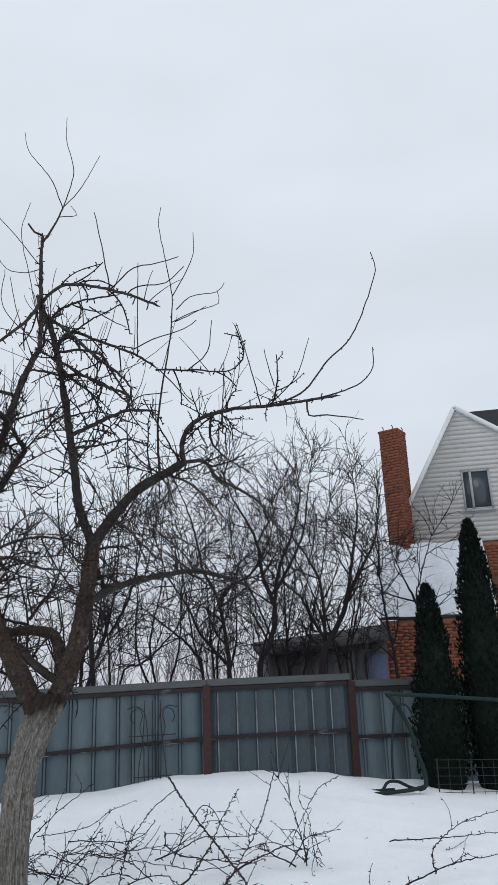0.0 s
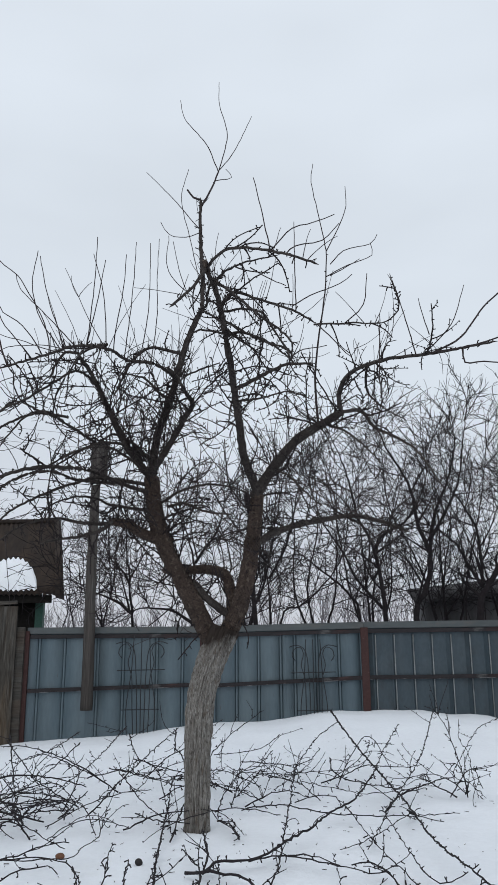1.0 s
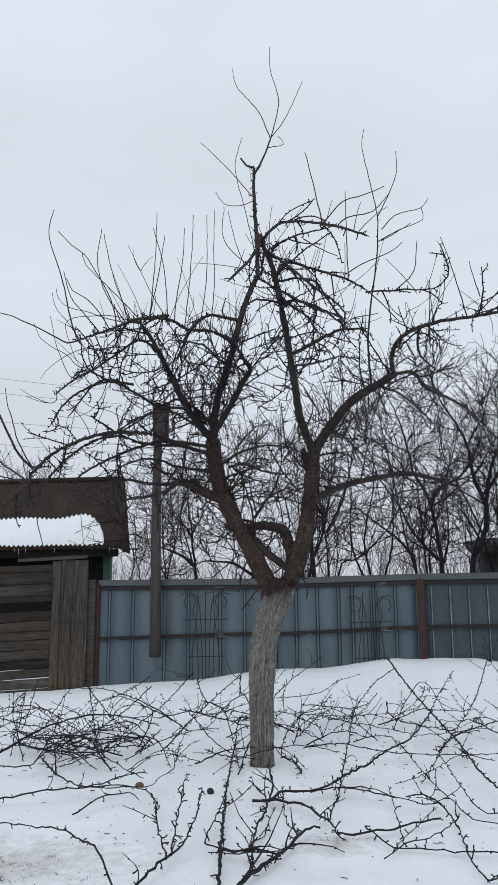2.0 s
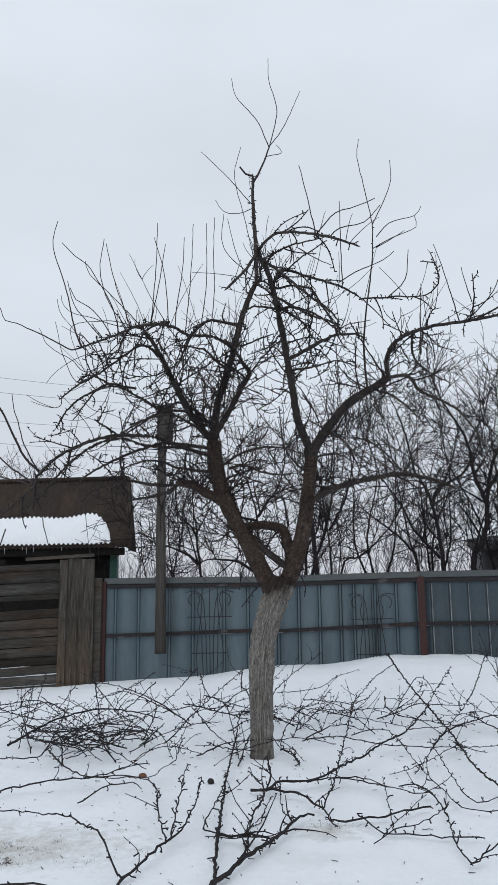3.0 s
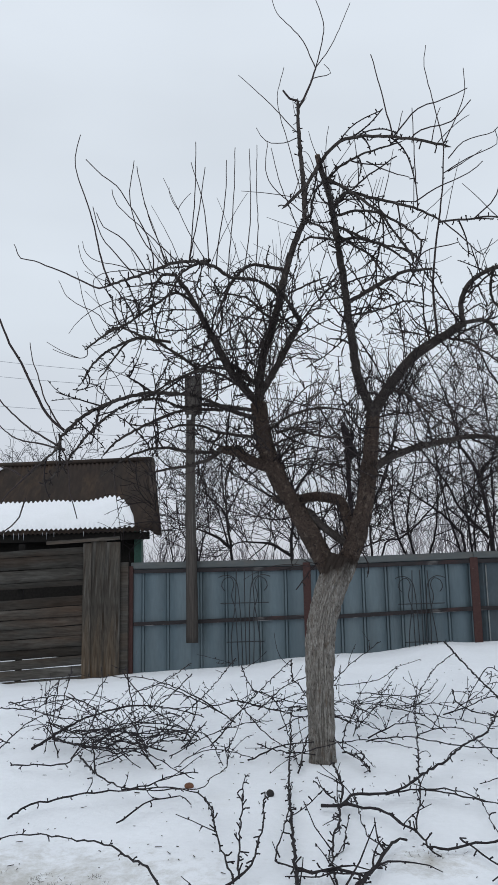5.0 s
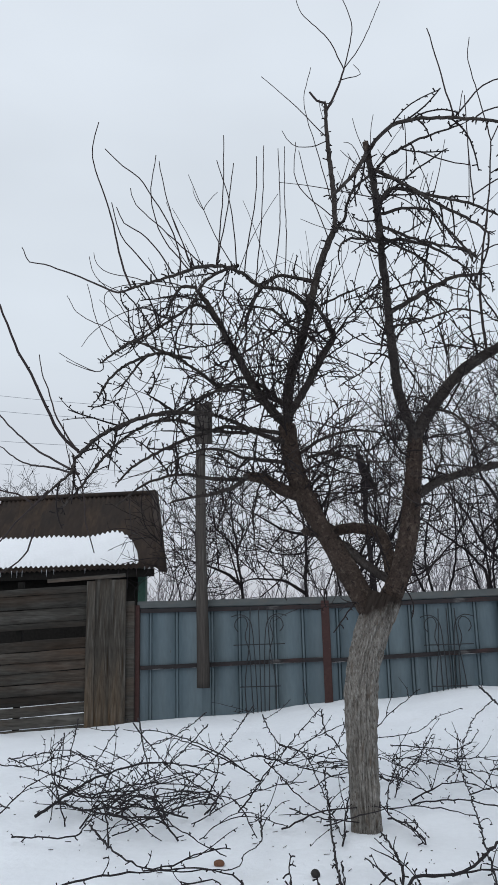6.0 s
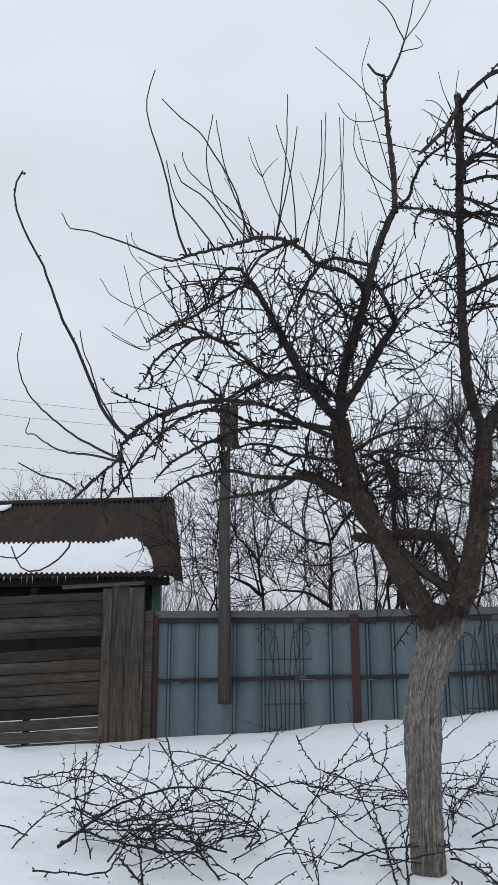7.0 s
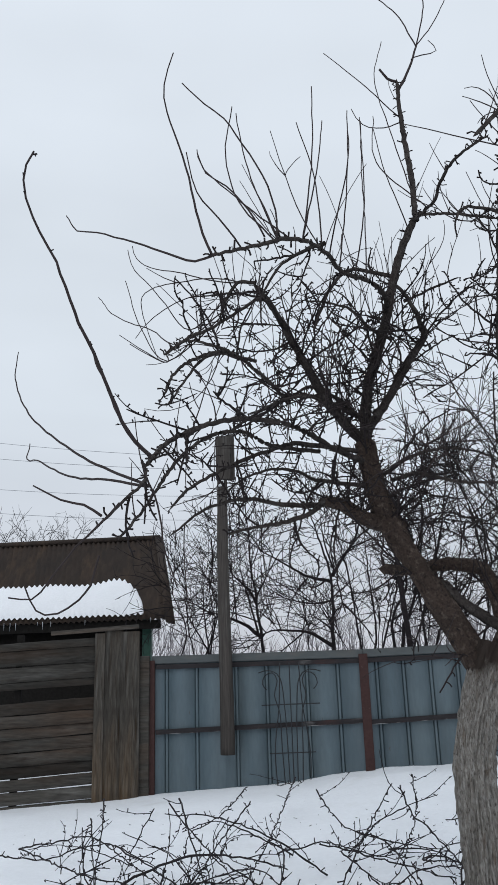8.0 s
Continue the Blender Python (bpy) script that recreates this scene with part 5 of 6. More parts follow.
bare_tree(-0.45, 17.6, 7, (0.034, (0, -0.2), (0, 1.9), (-0.03, 2.4), (-0.1, 2.95), (-0.15, 3.8), (0, 4.5)), (0.026, (-0.02, 2.6), (0.3, 3.2), (0.5, 4.0), (0.6, 4.7)), dense=0.6)
bare_tree(-0.3, 17.8, 8, (0.030, (0, -0.2), (0.04, 1.83), (0.4, 2.1), (0.8, 2.45), (1.2, 3.0), (1.35, 3.8)), dense=0.85)
bare_tree(-1.86, 17.4, 9, (0.055, (0, -0.2), (0, 1.85), (0.03, 2.36), (0.03, 2.84), (-0.05, 3.2), (-0.17, 3.6), (-0.28, 4.0)), (0.03, (0.04, 2.87), (0.26, 3.19), (0.46, 3.5), (0.6, 4.1)),
          (0.028, (0.01, 2.8), (-0.38, 2.91), (-0.73, 3.14), (-1.09, 3.34)), (0.016, (0.02, 2.49), (-0.23, 2.46), (-0.58, 2.52), (-0.84, 2.62)), (0.032, (0, 1.8), (-0.3, 2.0), (-0.65, 2.07), (-0.95, 2.07), (-1.1, 2.02)), dense=0.8)
bare_tree(-2.95, 17.5, 10, (0.045, (0, -0.2), (0, 1.85), (-0.05, 2.23), (-0.09, 2.67), (-0.16, 3.12), (-0.17, 3.5), (-0.21, 3.9)), (0.036, (0, 1.97), (-0.22, 2.15), (-0.48, 2.29), (-0.84, 2.39)),
          (0.026, (-0.07, 2.5), (-0.2, 2.72), (-0.38, 2.91), (-0.55, 3.05)), dense=0.85)
bare_tree(-4.05, 17.7, 11, *wild(5, 4, 0.4, 2.5, 2.9, 0.02), dense=0.6)
bare_tree(-0.92, 17.6, 12, (0.04, (0, -0.2), (0, 1.86), (-0.02, 2.12), (0.09, 2.4), (0.24, 2.66), (0.3, 3.4), (0.2, 4.2)), (0.045, (0.1, -0.2), (0.13, 1.86), (0.25, 2.23), (0.37, 2.57), (0.55, 3.4), (0.6, 4.4)), dense=0.55)
bare_tree(0.5, 19.3, 13, *wild(6, 3, 0.9, 4.6, 5.2), dense=0.62)
bare_tree(-1.2, 20.6, 17, *wild(7, 3, 0.8, 4.0, 4.6), dense=0.6)
bare_tree(-4.7, 22.6, 19, *wild(8, 3, 0.8, 3.6, 4.1))
bare_tree(-10.1, 26.0, 43, *wild(9, 4, 1.2, 4.7, 5.2))
bare_tree(1.8, 21.0, 14, *wild(10, 4, 1.2, 5.2, 5.8), dense=0.68)
for k, (x, y, high) in enumerate(((-2.4, 18.3, 2.4), (-1.3, 18.6, 2.6), (-0.2, 18.5, 2.6), (1.95, 18.3, 2.5), (2.8, 18.4, 2.8), (3.9, 18.5, 2.7))):
    bare_tree(x, y, 60 + k, *wild(70 + k, 4, 0.75, high - 0.35, high + 0.2, 0.012), dense=0.45)
bare_tree(3.1, 19.2, 15, *wild(11, 4, 1.3, 4.9, 5.7), dense=0.68)
bare_tree(4.35, 19.4, 16, *wild(12, 3, 0.8, 4.3, 4.9), dense=0.68)


def broken_stem():
    """A dead trunk among the live ones, swollen and broken off at the top."""
    t = tagged(new("dead_trunk"), label="dark broken dead trunk among bare garden trees", category="tree")
    t.location = (-0.82, 17.3, 0)
    line = curve([(0.15, 0, -0.2), (0.12, 0, 1.5), (0.02, 0, 3.0), (0.05, 0, 3.6)], 0.08)
    lumpy_tube("trunk", line, 0.045, 0.04, THICKET, t, 12, 0.15, 0.004, 3.0)
    for pts, r0, r1, seed in ((((0.10, 0, 3.52), (0.06, 0.02, 3.72), (0.0, 0, 3.95), (-0.05, 0, 4.16)), 0.085, 0.045, 5.0),
                              (((-0.02, 0.05, 3.45), (0.02, 0.05, 3.65), (0.10, 0.04, 3.85), (0.13, 0.04, 4.02)), 0.05, 0.03, 2.0),
                              (((0.05, -0.05, 3.78), (0.16, -0.06, 3.62), (0.24, -0.06, 3.45)), 0.06, 0.03, 7.0)):
        lumpy_tube("broken_limb", curve(pts, 0.03), r0, r1, THICKET, t, 12, 0.7, 0.02, seed)


broken_stem()


def build_far_woods():
    r = random.Random(77)
    b = Buf()
    for _ in range(760):
        x, y = r.uniform(-60, 45), r.uniform(52, 75)
        h = r.uniform(2.6, 4.4) + 1.2 * noise.noise((x * 0.1, 0, 0)) + (1.7 if x > -5 else 0.4)
        line = sway((x, y, 0), (r.uniform(-0.2, 0.2), 0, 1), h, r, 0.15, 0.1, 4)
        b.tube(line, np.linspace(0.035, 0.012, 5), 3)
        for _ in range(6):
            i = r.randrange(1, 4)
            b.tube(sway(line[i], (r.uniform(-0.8, 0.8), r.uniform(-0.3, 0.3), 1), h * r.uniform(0.25, 0.5), r, 0.3, 0.1, 3), np.linspace(0.022, 0.010, 4), 3)
    tagged(part("far_woods", b, FAR_WOOD), label="leafless scrub on the far edge of open ground, coloured grey for haze", category="woods", kind="stuff")


build_far_woods()


# ---- house with a brick chimney ----
def brick_field(parent, x0, x1, y, z0, z1, depth=0.02):
    """Bricks of one wall face, proud of their mortar."""
    b = Buf()
    b.box(0, 0.24, 0, depth, 0, 0.062)
    me = b.mesh("brick", BRICK, False)
    row, z = 0, z0
    while z < z1 - 0.06:
        x = x0 - (0.125 if row % 2 else 0)
        while x < x1 - 0.02:
            s, e = max(x, x0), min(x + 0.24, x1)
            if e - s > 0.05:
                ob = new("brick", me)
                ob.parent = parent
                ob.location, ob.scale = (s, y - depth, z), ((e - s) / 0.24, 1, 1)
            x += 0.25
        z += 0.075
        row += 1


def build_house():
    h = tagged(new("house"), label="white-sided gabled house on a red brick base, far behind the fence", category="house")
    ax, az = 8.66, 8.72
    # gable body of overlapping boards
    z = 5.10
    while z < az - 0.05:
        top = min(z + 0.13, az)
        left = 7.12 if z < 6.0 else 7.12 + (ax - 7.12) * (z - 6.0) / (az - 6.0)
        right = ax + (az - z) * 1.46
        b = Buf()
        b.add([(left, 22.0, z), (right, 22.0, z), (right, 22.008, top), (left, 22.008, top), (left, 22.2, z), (right, 22.2, z), (right, 22.2, top), (left, 22.2, top)],
              [(0, 1, 2, 3), (1, 5, 6, 2), (4, 0, 3, 7), (3, 2, 6, 7), (5, 4, 7, 6), (4, 5, 1, 0)])
        part("siding_board", b, SIDING, h, smooth=False)
        z += 0.126
    for s, e in (((7.0, 21.93, 5.85), (ax, 21.93, az + 0.06)), ((ax, 21.93, az + 0.06), (12.8, 21.93, az - 2.8))):
        b = Buf()
        d = unit(np.subtract(e, s))
        up = np.array((-d[2], 0, d[0])) * 0.055
        v = [np.array(s) - up, np.array(e) - up, np.array(e) + up, np.array(s) + up]
        v += [p + np.array((0, 0.3, 0)) for p in v]
        b.add(v, [(0, 1, 2, 3), (7, 6, 5, 4), (3, 2, 6, 7), (1, 0, 4, 5), (0, 3, 7, 4), (2, 1, 5, 6)])
        part("barge_board", b, TRIM_WHITE, h, smooth=False)
    b = Buf()
    b.add([(8.7, 22.35, az + 0.02), (16, 22.35, az + 0.02), (16, 21.9, az - 5), (13.2, 21.9, az - 3.2), (8.7, 29, az + 0.1), (16, 29, az + 0.1), (6.6, 29, 5.2), (6.9, 22.2, 5.75)],
          [(0, 1, 2, 3), (0, 4, 5, 1)])
    part("roof", b, ROOF_DARK, h, "dark tiled roof", smooth=False)
    b = Buf()
    v = [(7.0, 22.24, 5.80), (ax, 22.24, az), (ax, 29, az), (7.0, 29, 5.80)]
    b.add(v + [(p[0] + 0.10, p[1], p[2] - 0.10) for p in v], [(0, 1, 2, 3), (7, 6, 5, 4), (0, 4, 5, 1), (1, 5, 6, 2), (2, 6, 7, 3), (3, 7, 4, 0)])
    part("roof", b, ROOF_DARK, h, "dark tiled roof", smooth=False)
    b = Buf()
    b.box(6.95, 13.2, 22.06, 29, -0.3, 5.1)
    part("wall", b, MORTAR, h, "brick ground floor", smooth=False)
    base = part("brick_face", (lambda q: (q.box(6.96, 11.0, 22.03, 22.05, 3.9, 5.08), q)[1])(Buf()), MORTAR, h, smooth=False)
    win = tagged(new("window"), label="tall white-framed window with pale curtain")
    win.parent = h
    wx0, wx1, wz0, wz1 = 8.62, 9.34, 5.92, 6.98
    for sx in ((wx0, wz0, wx0 + 0.045, wz1), (wx1 - 0.045, wz0, wx1, wz1), (wx0, wz0, wx1, wz0 + 0.045), (wx0, wz1 - 0.045, wx1, wz1), ((wx0 + wx1) / 2 - 0.16, wz0, (wx0 + wx1) / 2 - 0.10, wz1)):
        b = Buf()
        b.box(sx[0], sx[2], 21.94, 22.0, sx[1], sx[3])
        part("frame", b, FRAME_GREY, win, smooth=False)
    b = Buf()
    b.box(wx0 + 0.05, wx1 - 0.05, 21.965, 21.985, wz0 + 0.05, wz1 - 0.05)
    part("pane", b, GLASS, win, smooth=False)
    b = Buf()
    b.box(wx0 - 0.05, wx1 + 0.05, 21.9, 21.99, wz0 - 0.05, wz0)
    part("sill", b, FRAME_GREY, win, smooth=False)

    chim = tagged(new("brick_chimney"), label="tall free-standing red brick chimney", category="chimney")
    chim.matrix_basis = pose(6.70, 21.87, 0, 0, 0, -43)
    a = 0.25
    b = Buf()
    b.box(-a, a, -a, a, 2.9, 7.84)
    part("core", b, MORTAR, chim, smooth=False)
    b = Buf()
    b.box(0.0, 0.42, 0.27, 0.62, 4.3, 5.72)
    part("shoulder", b, MORTAR, chim, "dark brick shoulder", smooth=False)
    b = Buf()
    b.box(-a - 0.025, a + 0.025, -a - 0.025, a + 0.025, 7.84, 7.90)
    part("cap", b, BRICK, chim, smooth=False)
    for px, py in ((-0.16, -0.2), (0.1, -0.2), (0.22, 0.16)):
        b = Buf()
        b.tube([(px, py, 7.86), (px + 0.02, py, 7.98), (px - 0.01, py, 8.03)], 0.013, 5)
        part("cowl_bracket", b, IRON, chim)
    b = Buf()
    b.box(-a + 0.02, a - 0.02, -a - 0.004, -a + 0.05, 4.6, 7.83)
    side = part("side_face", b, MORTAR, chim, smooth=False)
    side.matrix_basis = pose(0, 0, 0, 0, 0, 90)
    brick_field(chim, -a, a, -a, 4.7, 7.85)
    brick_field(side, -a, a, -a - 0.004, 4.7, 7.85)

    ann = tagged(new("annexe"), label="low brick annexe with a snow-covered sloping roof", category="house")
    b = Buf()
    b.box(6.02, 8.6, 20.46, 21.7, -0.3, 3.02)
    ann_wall = part("wall", b, MORTAR, ann, "red brick wall", smooth=False)
    b = Buf()
    n, m = 30, 14
    v = []
    for j in range(m + 1):
        for i in range(n + 1):
            x = 5.98 + 2.74 * i / n
            k = j / m
            v.append((x + 0.03 * noise.noise((k * 5, 0, 0)), 20.4 + 1.35 * k, 3.05 + 1.85 * k + 0.12 * min(1, 4 * k + 0.35) + 0.05 * noise.noise((x * 2, k * 4, 3))))
    b.add(v, [(j * (n + 1) + i, j * (n + 1) + i + 1, (j + 1) * (n + 1) + i + 1, (j + 1) * (n + 1) + i) for j in range(m) for i in range(n)])
    part("snow_layer", b, GREY_SNOW, ann, "smooth greyish snow on the roof")
    b = Buf()
    b.add([(6.0, 20.42, 3.06), (8.7, 20.42, 3.06), (8.7, 21.75, 4.88), (6.0, 21.75, 4.88), (6.0, 20.43, 3.03), (8.7, 20.43, 3.03), (8.7, 21.75, 4.85), (6.0, 21.75, 4.85)],
          [(0, 1, 2, 3), (7, 6, 5, 4), (0, 4, 5, 1), (1, 5, 6, 2), (3, 7, 4, 0), (2, 6, 7, 3)])
    part("roof", b, ROOF_DARK, ann, smooth=False)
    b = Buf()
    for thing in (h, ann):
        thing.matrix_basis = Matrix.Translation((6.36, 22, 1.58)) @ pose(0, 0, 0, 0, 0, -20) @ Matrix.Scale(0.96, 4) @ Matrix.Translation((-6.56 if thing is h else -6.36, -22, -1.66 if thing is h else -1.58))
    brick_field(base, 7.4, 10.0, 22.03, 4.2, 5.08)
    brick_field(ann_wall, 6.02, 8.3, 20.46, 1.6, 3.0)

    out = tagged(new("outbuilding"), label="long low grey outbuilding with a dark lean-to roof", category="shed")
    b = Buf()
    b.add([(2.9, 20.3, -0.3), (5.5, 20.3, -0.3), (5.5, 21.6, -0.3), (2.9, 21.6, -0.3), (2.9, 20.3, 2.42), (5.5, 20.3, 2.66), (5.5, 21.6, 2.80), (2.9, 21.6, 2.48)],
          [(3, 2, 1, 0), (4, 5, 6, 7), (0, 1, 5, 4), (1, 2, 6, 5), (2, 3, 7, 6), (3, 0, 4, 7)])
    part("wall", b, GREY_WALL, out, smooth=False)
    b = Buf()
    b.add([(2.6, 20.0, 2.30), (5.6, 20.0, 2.58), (5.6, 20.8, 2.90), (2.6, 20.8, 2.58), (2.6, 20.0, 2.24), (5.6, 20.0, 2.52), (5.6, 20.8, 2.82), (2.6, 20.8, 2.50)],
          [(0, 1, 2, 3), (7, 6, 5, 4), (0, 4, 5, 1), (1, 5, 6, 2), (3, 7, 4, 0), (2, 6, 7, 3)])
    part("roof", b, LEAN_ROOF, out, smooth=False)
    b = Buf()
    n, m = 40, 10
    v = []
    for j in range(m + 1):
        for i in range(n + 1):
            x, k = 2.65 + 2.9 * i / n, j / m
            v.append((x, 20.75 + 2.2 * k, 2.52 + 0.105 * (x - 2.6) + 0.27 * k + 0.5 * k * k + 0.10 * min(1, 5 * k + 0.1) + 0.03 * noise.noise((x * 2, k * 4, 7))))
    b.add(v, [(j * (n + 1) + i, j * (n + 1) + i + 1, (j + 1) * (n + 1) + i + 1, (j + 1) * (n + 1) + i) for j in range(m) for i in range(n)])
    part("snow_layer", b, SNOW_CAP, out, "snow on the roof")
    for k in range(7):
        x = 2.95 + 0.36 * k
        c = Buf()
        c.box(x, x + 0.35, 20.27, 20.297, 0.0, 2.36 + 0.033 * k)
        part("cladding_board", c, GREY_WALL, out, smooth=False)
    c = Buf()
    c.box(4.98, 5.45, 20.2, 20.265, 0.6, 2.22)
    part("sheet_panel", c, BLUE_SHEET, out, "faded blue sheet leaning on the wall", smooth=False)


build_house()


# ---- two thujas and the swing frame ----
def build_thuja(x, y, top, wide, seed):
    r = random.Random(seed)
    t = tagged(new("thuja"), label="slim dark green columnar thuja in front of the fence", category="tree", group="thujas")
    t.location = (x, y, 0)
    b = Buf()
    b.tube([(0, 0, -0.2), (0.01, 0, top * 0.9)], [0.05, 0.01], 6)
    part("trunk", b, BARK, t)
    b = Buf()
    for _ in range(int(4200 * top / 2.6)):
        k = r.random() ** 0.8
        z = 0.12 + (top - 0.12) * k
        prof = wide * (min(1, 5 * (k + 0.05)) ** 0.5) * (1 - k) ** 0.55 * (1 + 0.18 * noise.noise((z * 3, seed, 0)))
        a = r.uniform(0, 2 * math.pi)
        rad = prof * r.uniform(0.55, 1.03) * (1 + 0.12 * noise.noise((math.cos(a) * 2, math.sin(a) * 2, z * 4 + seed)))
        p = np.array((math.cos(a) * rad, math.sin(a) * rad, z))
        d = unit((math.cos(a) * 0.5, math.sin(a) * 0.5, 1.1)) + 0.3 * rand_dir(r)
        ln = r.uniform(0.045, 0.10)
        q = sway(p, d, ln, r, 0.3, 0.2, 2)
        side = unit(np.cross(d, rand_dir(r))) * r.uniform(0.012, 0.026)
        b.add([q[0], q[1] - side, q[2], q[1] + side, q[1] + unit(np.cross(d, side)) * 0.008], [(0, 1, 2, 4), (0, 4, 2, 3)])
    part("crown", b, THUJA, t, "dense scaly dark foliage", kind="stuff")
    b = Buf()
    b.tube([(0, 0, 0.05), (0, 0, top * 0.3), (0, 0, top * 0.7), (0, 0, top * 0.93)], [wide * 0.5, wide * 0.66, wide * 0.42, 0.03], 12)
    part("inner_foliage", b, THUJA, t)
    return t


build_thuja(4.26, 14.7, 2.97, 0.47, 3)
build_thuja(5.08, 14.75, 3.97, 0.54, 8)


def build_swing():
    s = tagged(new("swing_frame"), label="dark green tubular garden swing frame without a seat, standing in snow", category="garden swing")

    def tube(name, pts, rad=0.022, step=0.06):
        b = Buf()
        b.tube(curve(pts, step), rad, 8)
        part(name, b, TUBE, s)

    y = 14.05
    ground = snow_height(3.2, y)
    tube("top_bar", [(3.28, y, 1.45), (3.31, y, 1.46), (3.9, y + 0.01, 1.42), (4.87, y + 0.04, 1.33), (5.6, y + 0.06, 1.27)], 0.026)
    tube("leg", [(3.34, y - 0.05, 1.24), (3.30, y - 0.05, 1.0), (3.26, y - 0.05, 0.7), (3.25, y - 0.05, 0.42)], 0.017)
    tube("leg", [(3.30, y, 1.45), (3.39, y, 1.33), (3.55, y, 1.03), (3.62, y - 0.02, 0.73), (3.69, y - 0.05, 0.45), (3.66, y - 0.1, ground + 0.06), (3.57, y - 0.12, ground + 0.03)], 0.030, 0.03)
    tube("arm", [(3.34, y - 0.05, 1.24), (3.36, y - 0.05, 1.30), (3.44, y - 0.05, 1.33), (3.52, y - 0.05, 1.31), (3.60, y - 0.05, 1.2)], 0.014, 0.03)
    tube("foot", [(3.05, y - 0.12, ground + 0.02), (3.10, y - 0.1, ground + 0.07), (3.17, y - 0.07, ground + 0.13), (3.30, y - 0.06, ground + 0.13), (3.45, y - 0.08, ground + 0.06), (3.58, y - 0.1, ground + 0.02)], 0.020, 0.03)
    tube("foot", [(2.85, y - 0.2, ground), (3.0, y - 0.19, ground + 0.015), (3.2, y - 0.17, ground + 0.02), (3.45, y - 0.14, ground + 0.03), (3.62, y - 0.12, ground + 0.05)], 0.026, 0.04)
    tube("foot", [(2.90, y + 0.06, ground + 0.02), (3.08, y + 0.04, ground + 0.025), (3.28, y + 0.02, ground + 0.03)], 0.018, 0.04)


build_swing()


def build_border_fence():
    f = tagged(new("border_fence"), label="low dark wire border fence under the thujas", category="fence")
    y, z0 = 14.15, snow_height(4.3, 14.15)
    for k in range(9):
        x = 3.92 + 0.16 * k
        b = Buf()
        b.tube([(x, y, z0 - 0.1), (x + 0.01, y, z0 + 0.46 - 0.012 * k)], 0.009 if k % 3 == 0 else 0.004, 5)
        part("stake", b, IRON, f)
    for k in range(5):
        z = z0 + 0.44 - 0.10 * k
        b = Buf()
        b.tube(curve([(3.88, y - 0.01, z), (4.3, y - 0.012, z - 0.02), (4.8, y - 0.01, z - 0.04), (5.3, y - 0.01, z - 0.07)], 0.1), 0.004, 4)
        part("wire", b, IRON, f)


build_border_fence()


# ---- overhead cables ----
def build_cables():
    for z0, z1 in ((12.55, 11.72), (11.75, 11.02), (10.22, 9.63), (9.05, 8.48)):
        c = Buf()
        xs = np.linspace(-70, -6, 40)
        c.tube([(x, 40, z0 + (z1 - z0) * (x + 17.7) / 5.7 + 0.0011 * (x + 15) ** 2 * 3) for x in xs], 0.010, 4)
        tagged(part("power_cable", c, WIRE), label="thin grey overhead power cable far off", category="cable", group="power cables")


build_cables()


# ---- pruned branches lying on the snow ----
def pruned(r0, r1, seed, twiggy, *pts):
    """A cut branch: a stem with thorny spurs and a few side twigs."""
    r = random.Random(seed)
    base = np.array(pts[0])
    pts = [np.array(p) - base for p in pts]
    pts = [p + (0, 0, snow_height(*(p + base)[:2])) for p in pts]
    ob = tagged(new("pruned_branch"), label="cut apple branch with thorny spurs lying on the snow", category="branch", group="pruned branches on the snow")
    ob.location = base
    line = curve(pts, 0.05)
    line = line + np.array([rand_dir(r) * 0.007 for _ in line])
    b = Buf()
    b.tube(line, np.linspace(r0 * 0.60, max(0.0032, r1 * 0.7), len(line)) * np.array([r.uniform(0.86, 1.2) for _ in line]), 8)
    part("stem", b, PRUNED, ob)
    b = Buf()
    spurs(b, line, 0.01, r, 0.055 if r0 > 0.0125 else 0.085 if r0 > 0.0075 else 0.14, (0.010, 0.045))
    length = float(np.linalg.norm(np.diff(line, axis=0), axis=1).sum())
    for _ in range(int(length * twiggy + 0.7)):
        i = r.randrange(1, len(line) - 1)
        tan = unit(line[i + 1] - line[i])
        d = rand_dir(r)
        d[2] = abs(d[2]) * 0.6
        ln = r.uniform(0.12, 0.45)
        tw = sway(line[i], unit(tan * 0.9 + d), ln, r, 0.6, 0.05, 5)
        floor = np.array([snow_height(*(p + base)[:2]) - base[2] + 0.006 for p in tw])
        tw[:, 2] = np.maximum(tw[:, 2], floor)
        b.tube(tw, np.linspace(max(0.0033, r1 * 0.7), 0.0022, 6), 4)
        spurs(b, tw, 0.01, r, 0.10, (0.010, 0.03))
    part("twig_mass", b, PRUNED, ob, kind="stuff")


pruned(0.024, 0.009, 1, 3.0, (-1.03, 6.7, 0.03), (-0.96, 6.95, 0.03), (-0.91, 7.14, 0.04), (-0.84, 7.31, 0.05), (-0.75, 7.55, 0.05), (-0.68, 7.75, 0.05), (-0.6, 7.99, 0.06), (-0.56, 8.16, 0.05), (-0.49, 8.24, 0.04))
pruned(0.018, 0.006, 2, 0.3, (-0.91, 6.62, 0.03), (-0.95, 6.94, 0.03), (-1.02, 7.39, 0.05), (-1.1, 8.09, 0.05), (-1.23, 9.26, 0.06), (-1.31, 10.35, 0.12), (-1.38, 11.17, 0.2))
pruned(0.014, 0.004, 3, 0.5, (-1.5, 6.67, 0.03), (-1.47, 6.81, 0.03), (-1.45, 7.05, 0.03), (-1.41, 7.22, 0.05), (-1.36, 7.42, 0.07), (-1.31, 7.5, 0.08), (-1.26, 7.58, 0.1), (-1.25, 7.8, 0.12), (-1.27, 8.18, 0.15), (-1.3, 8.47, 0.2))
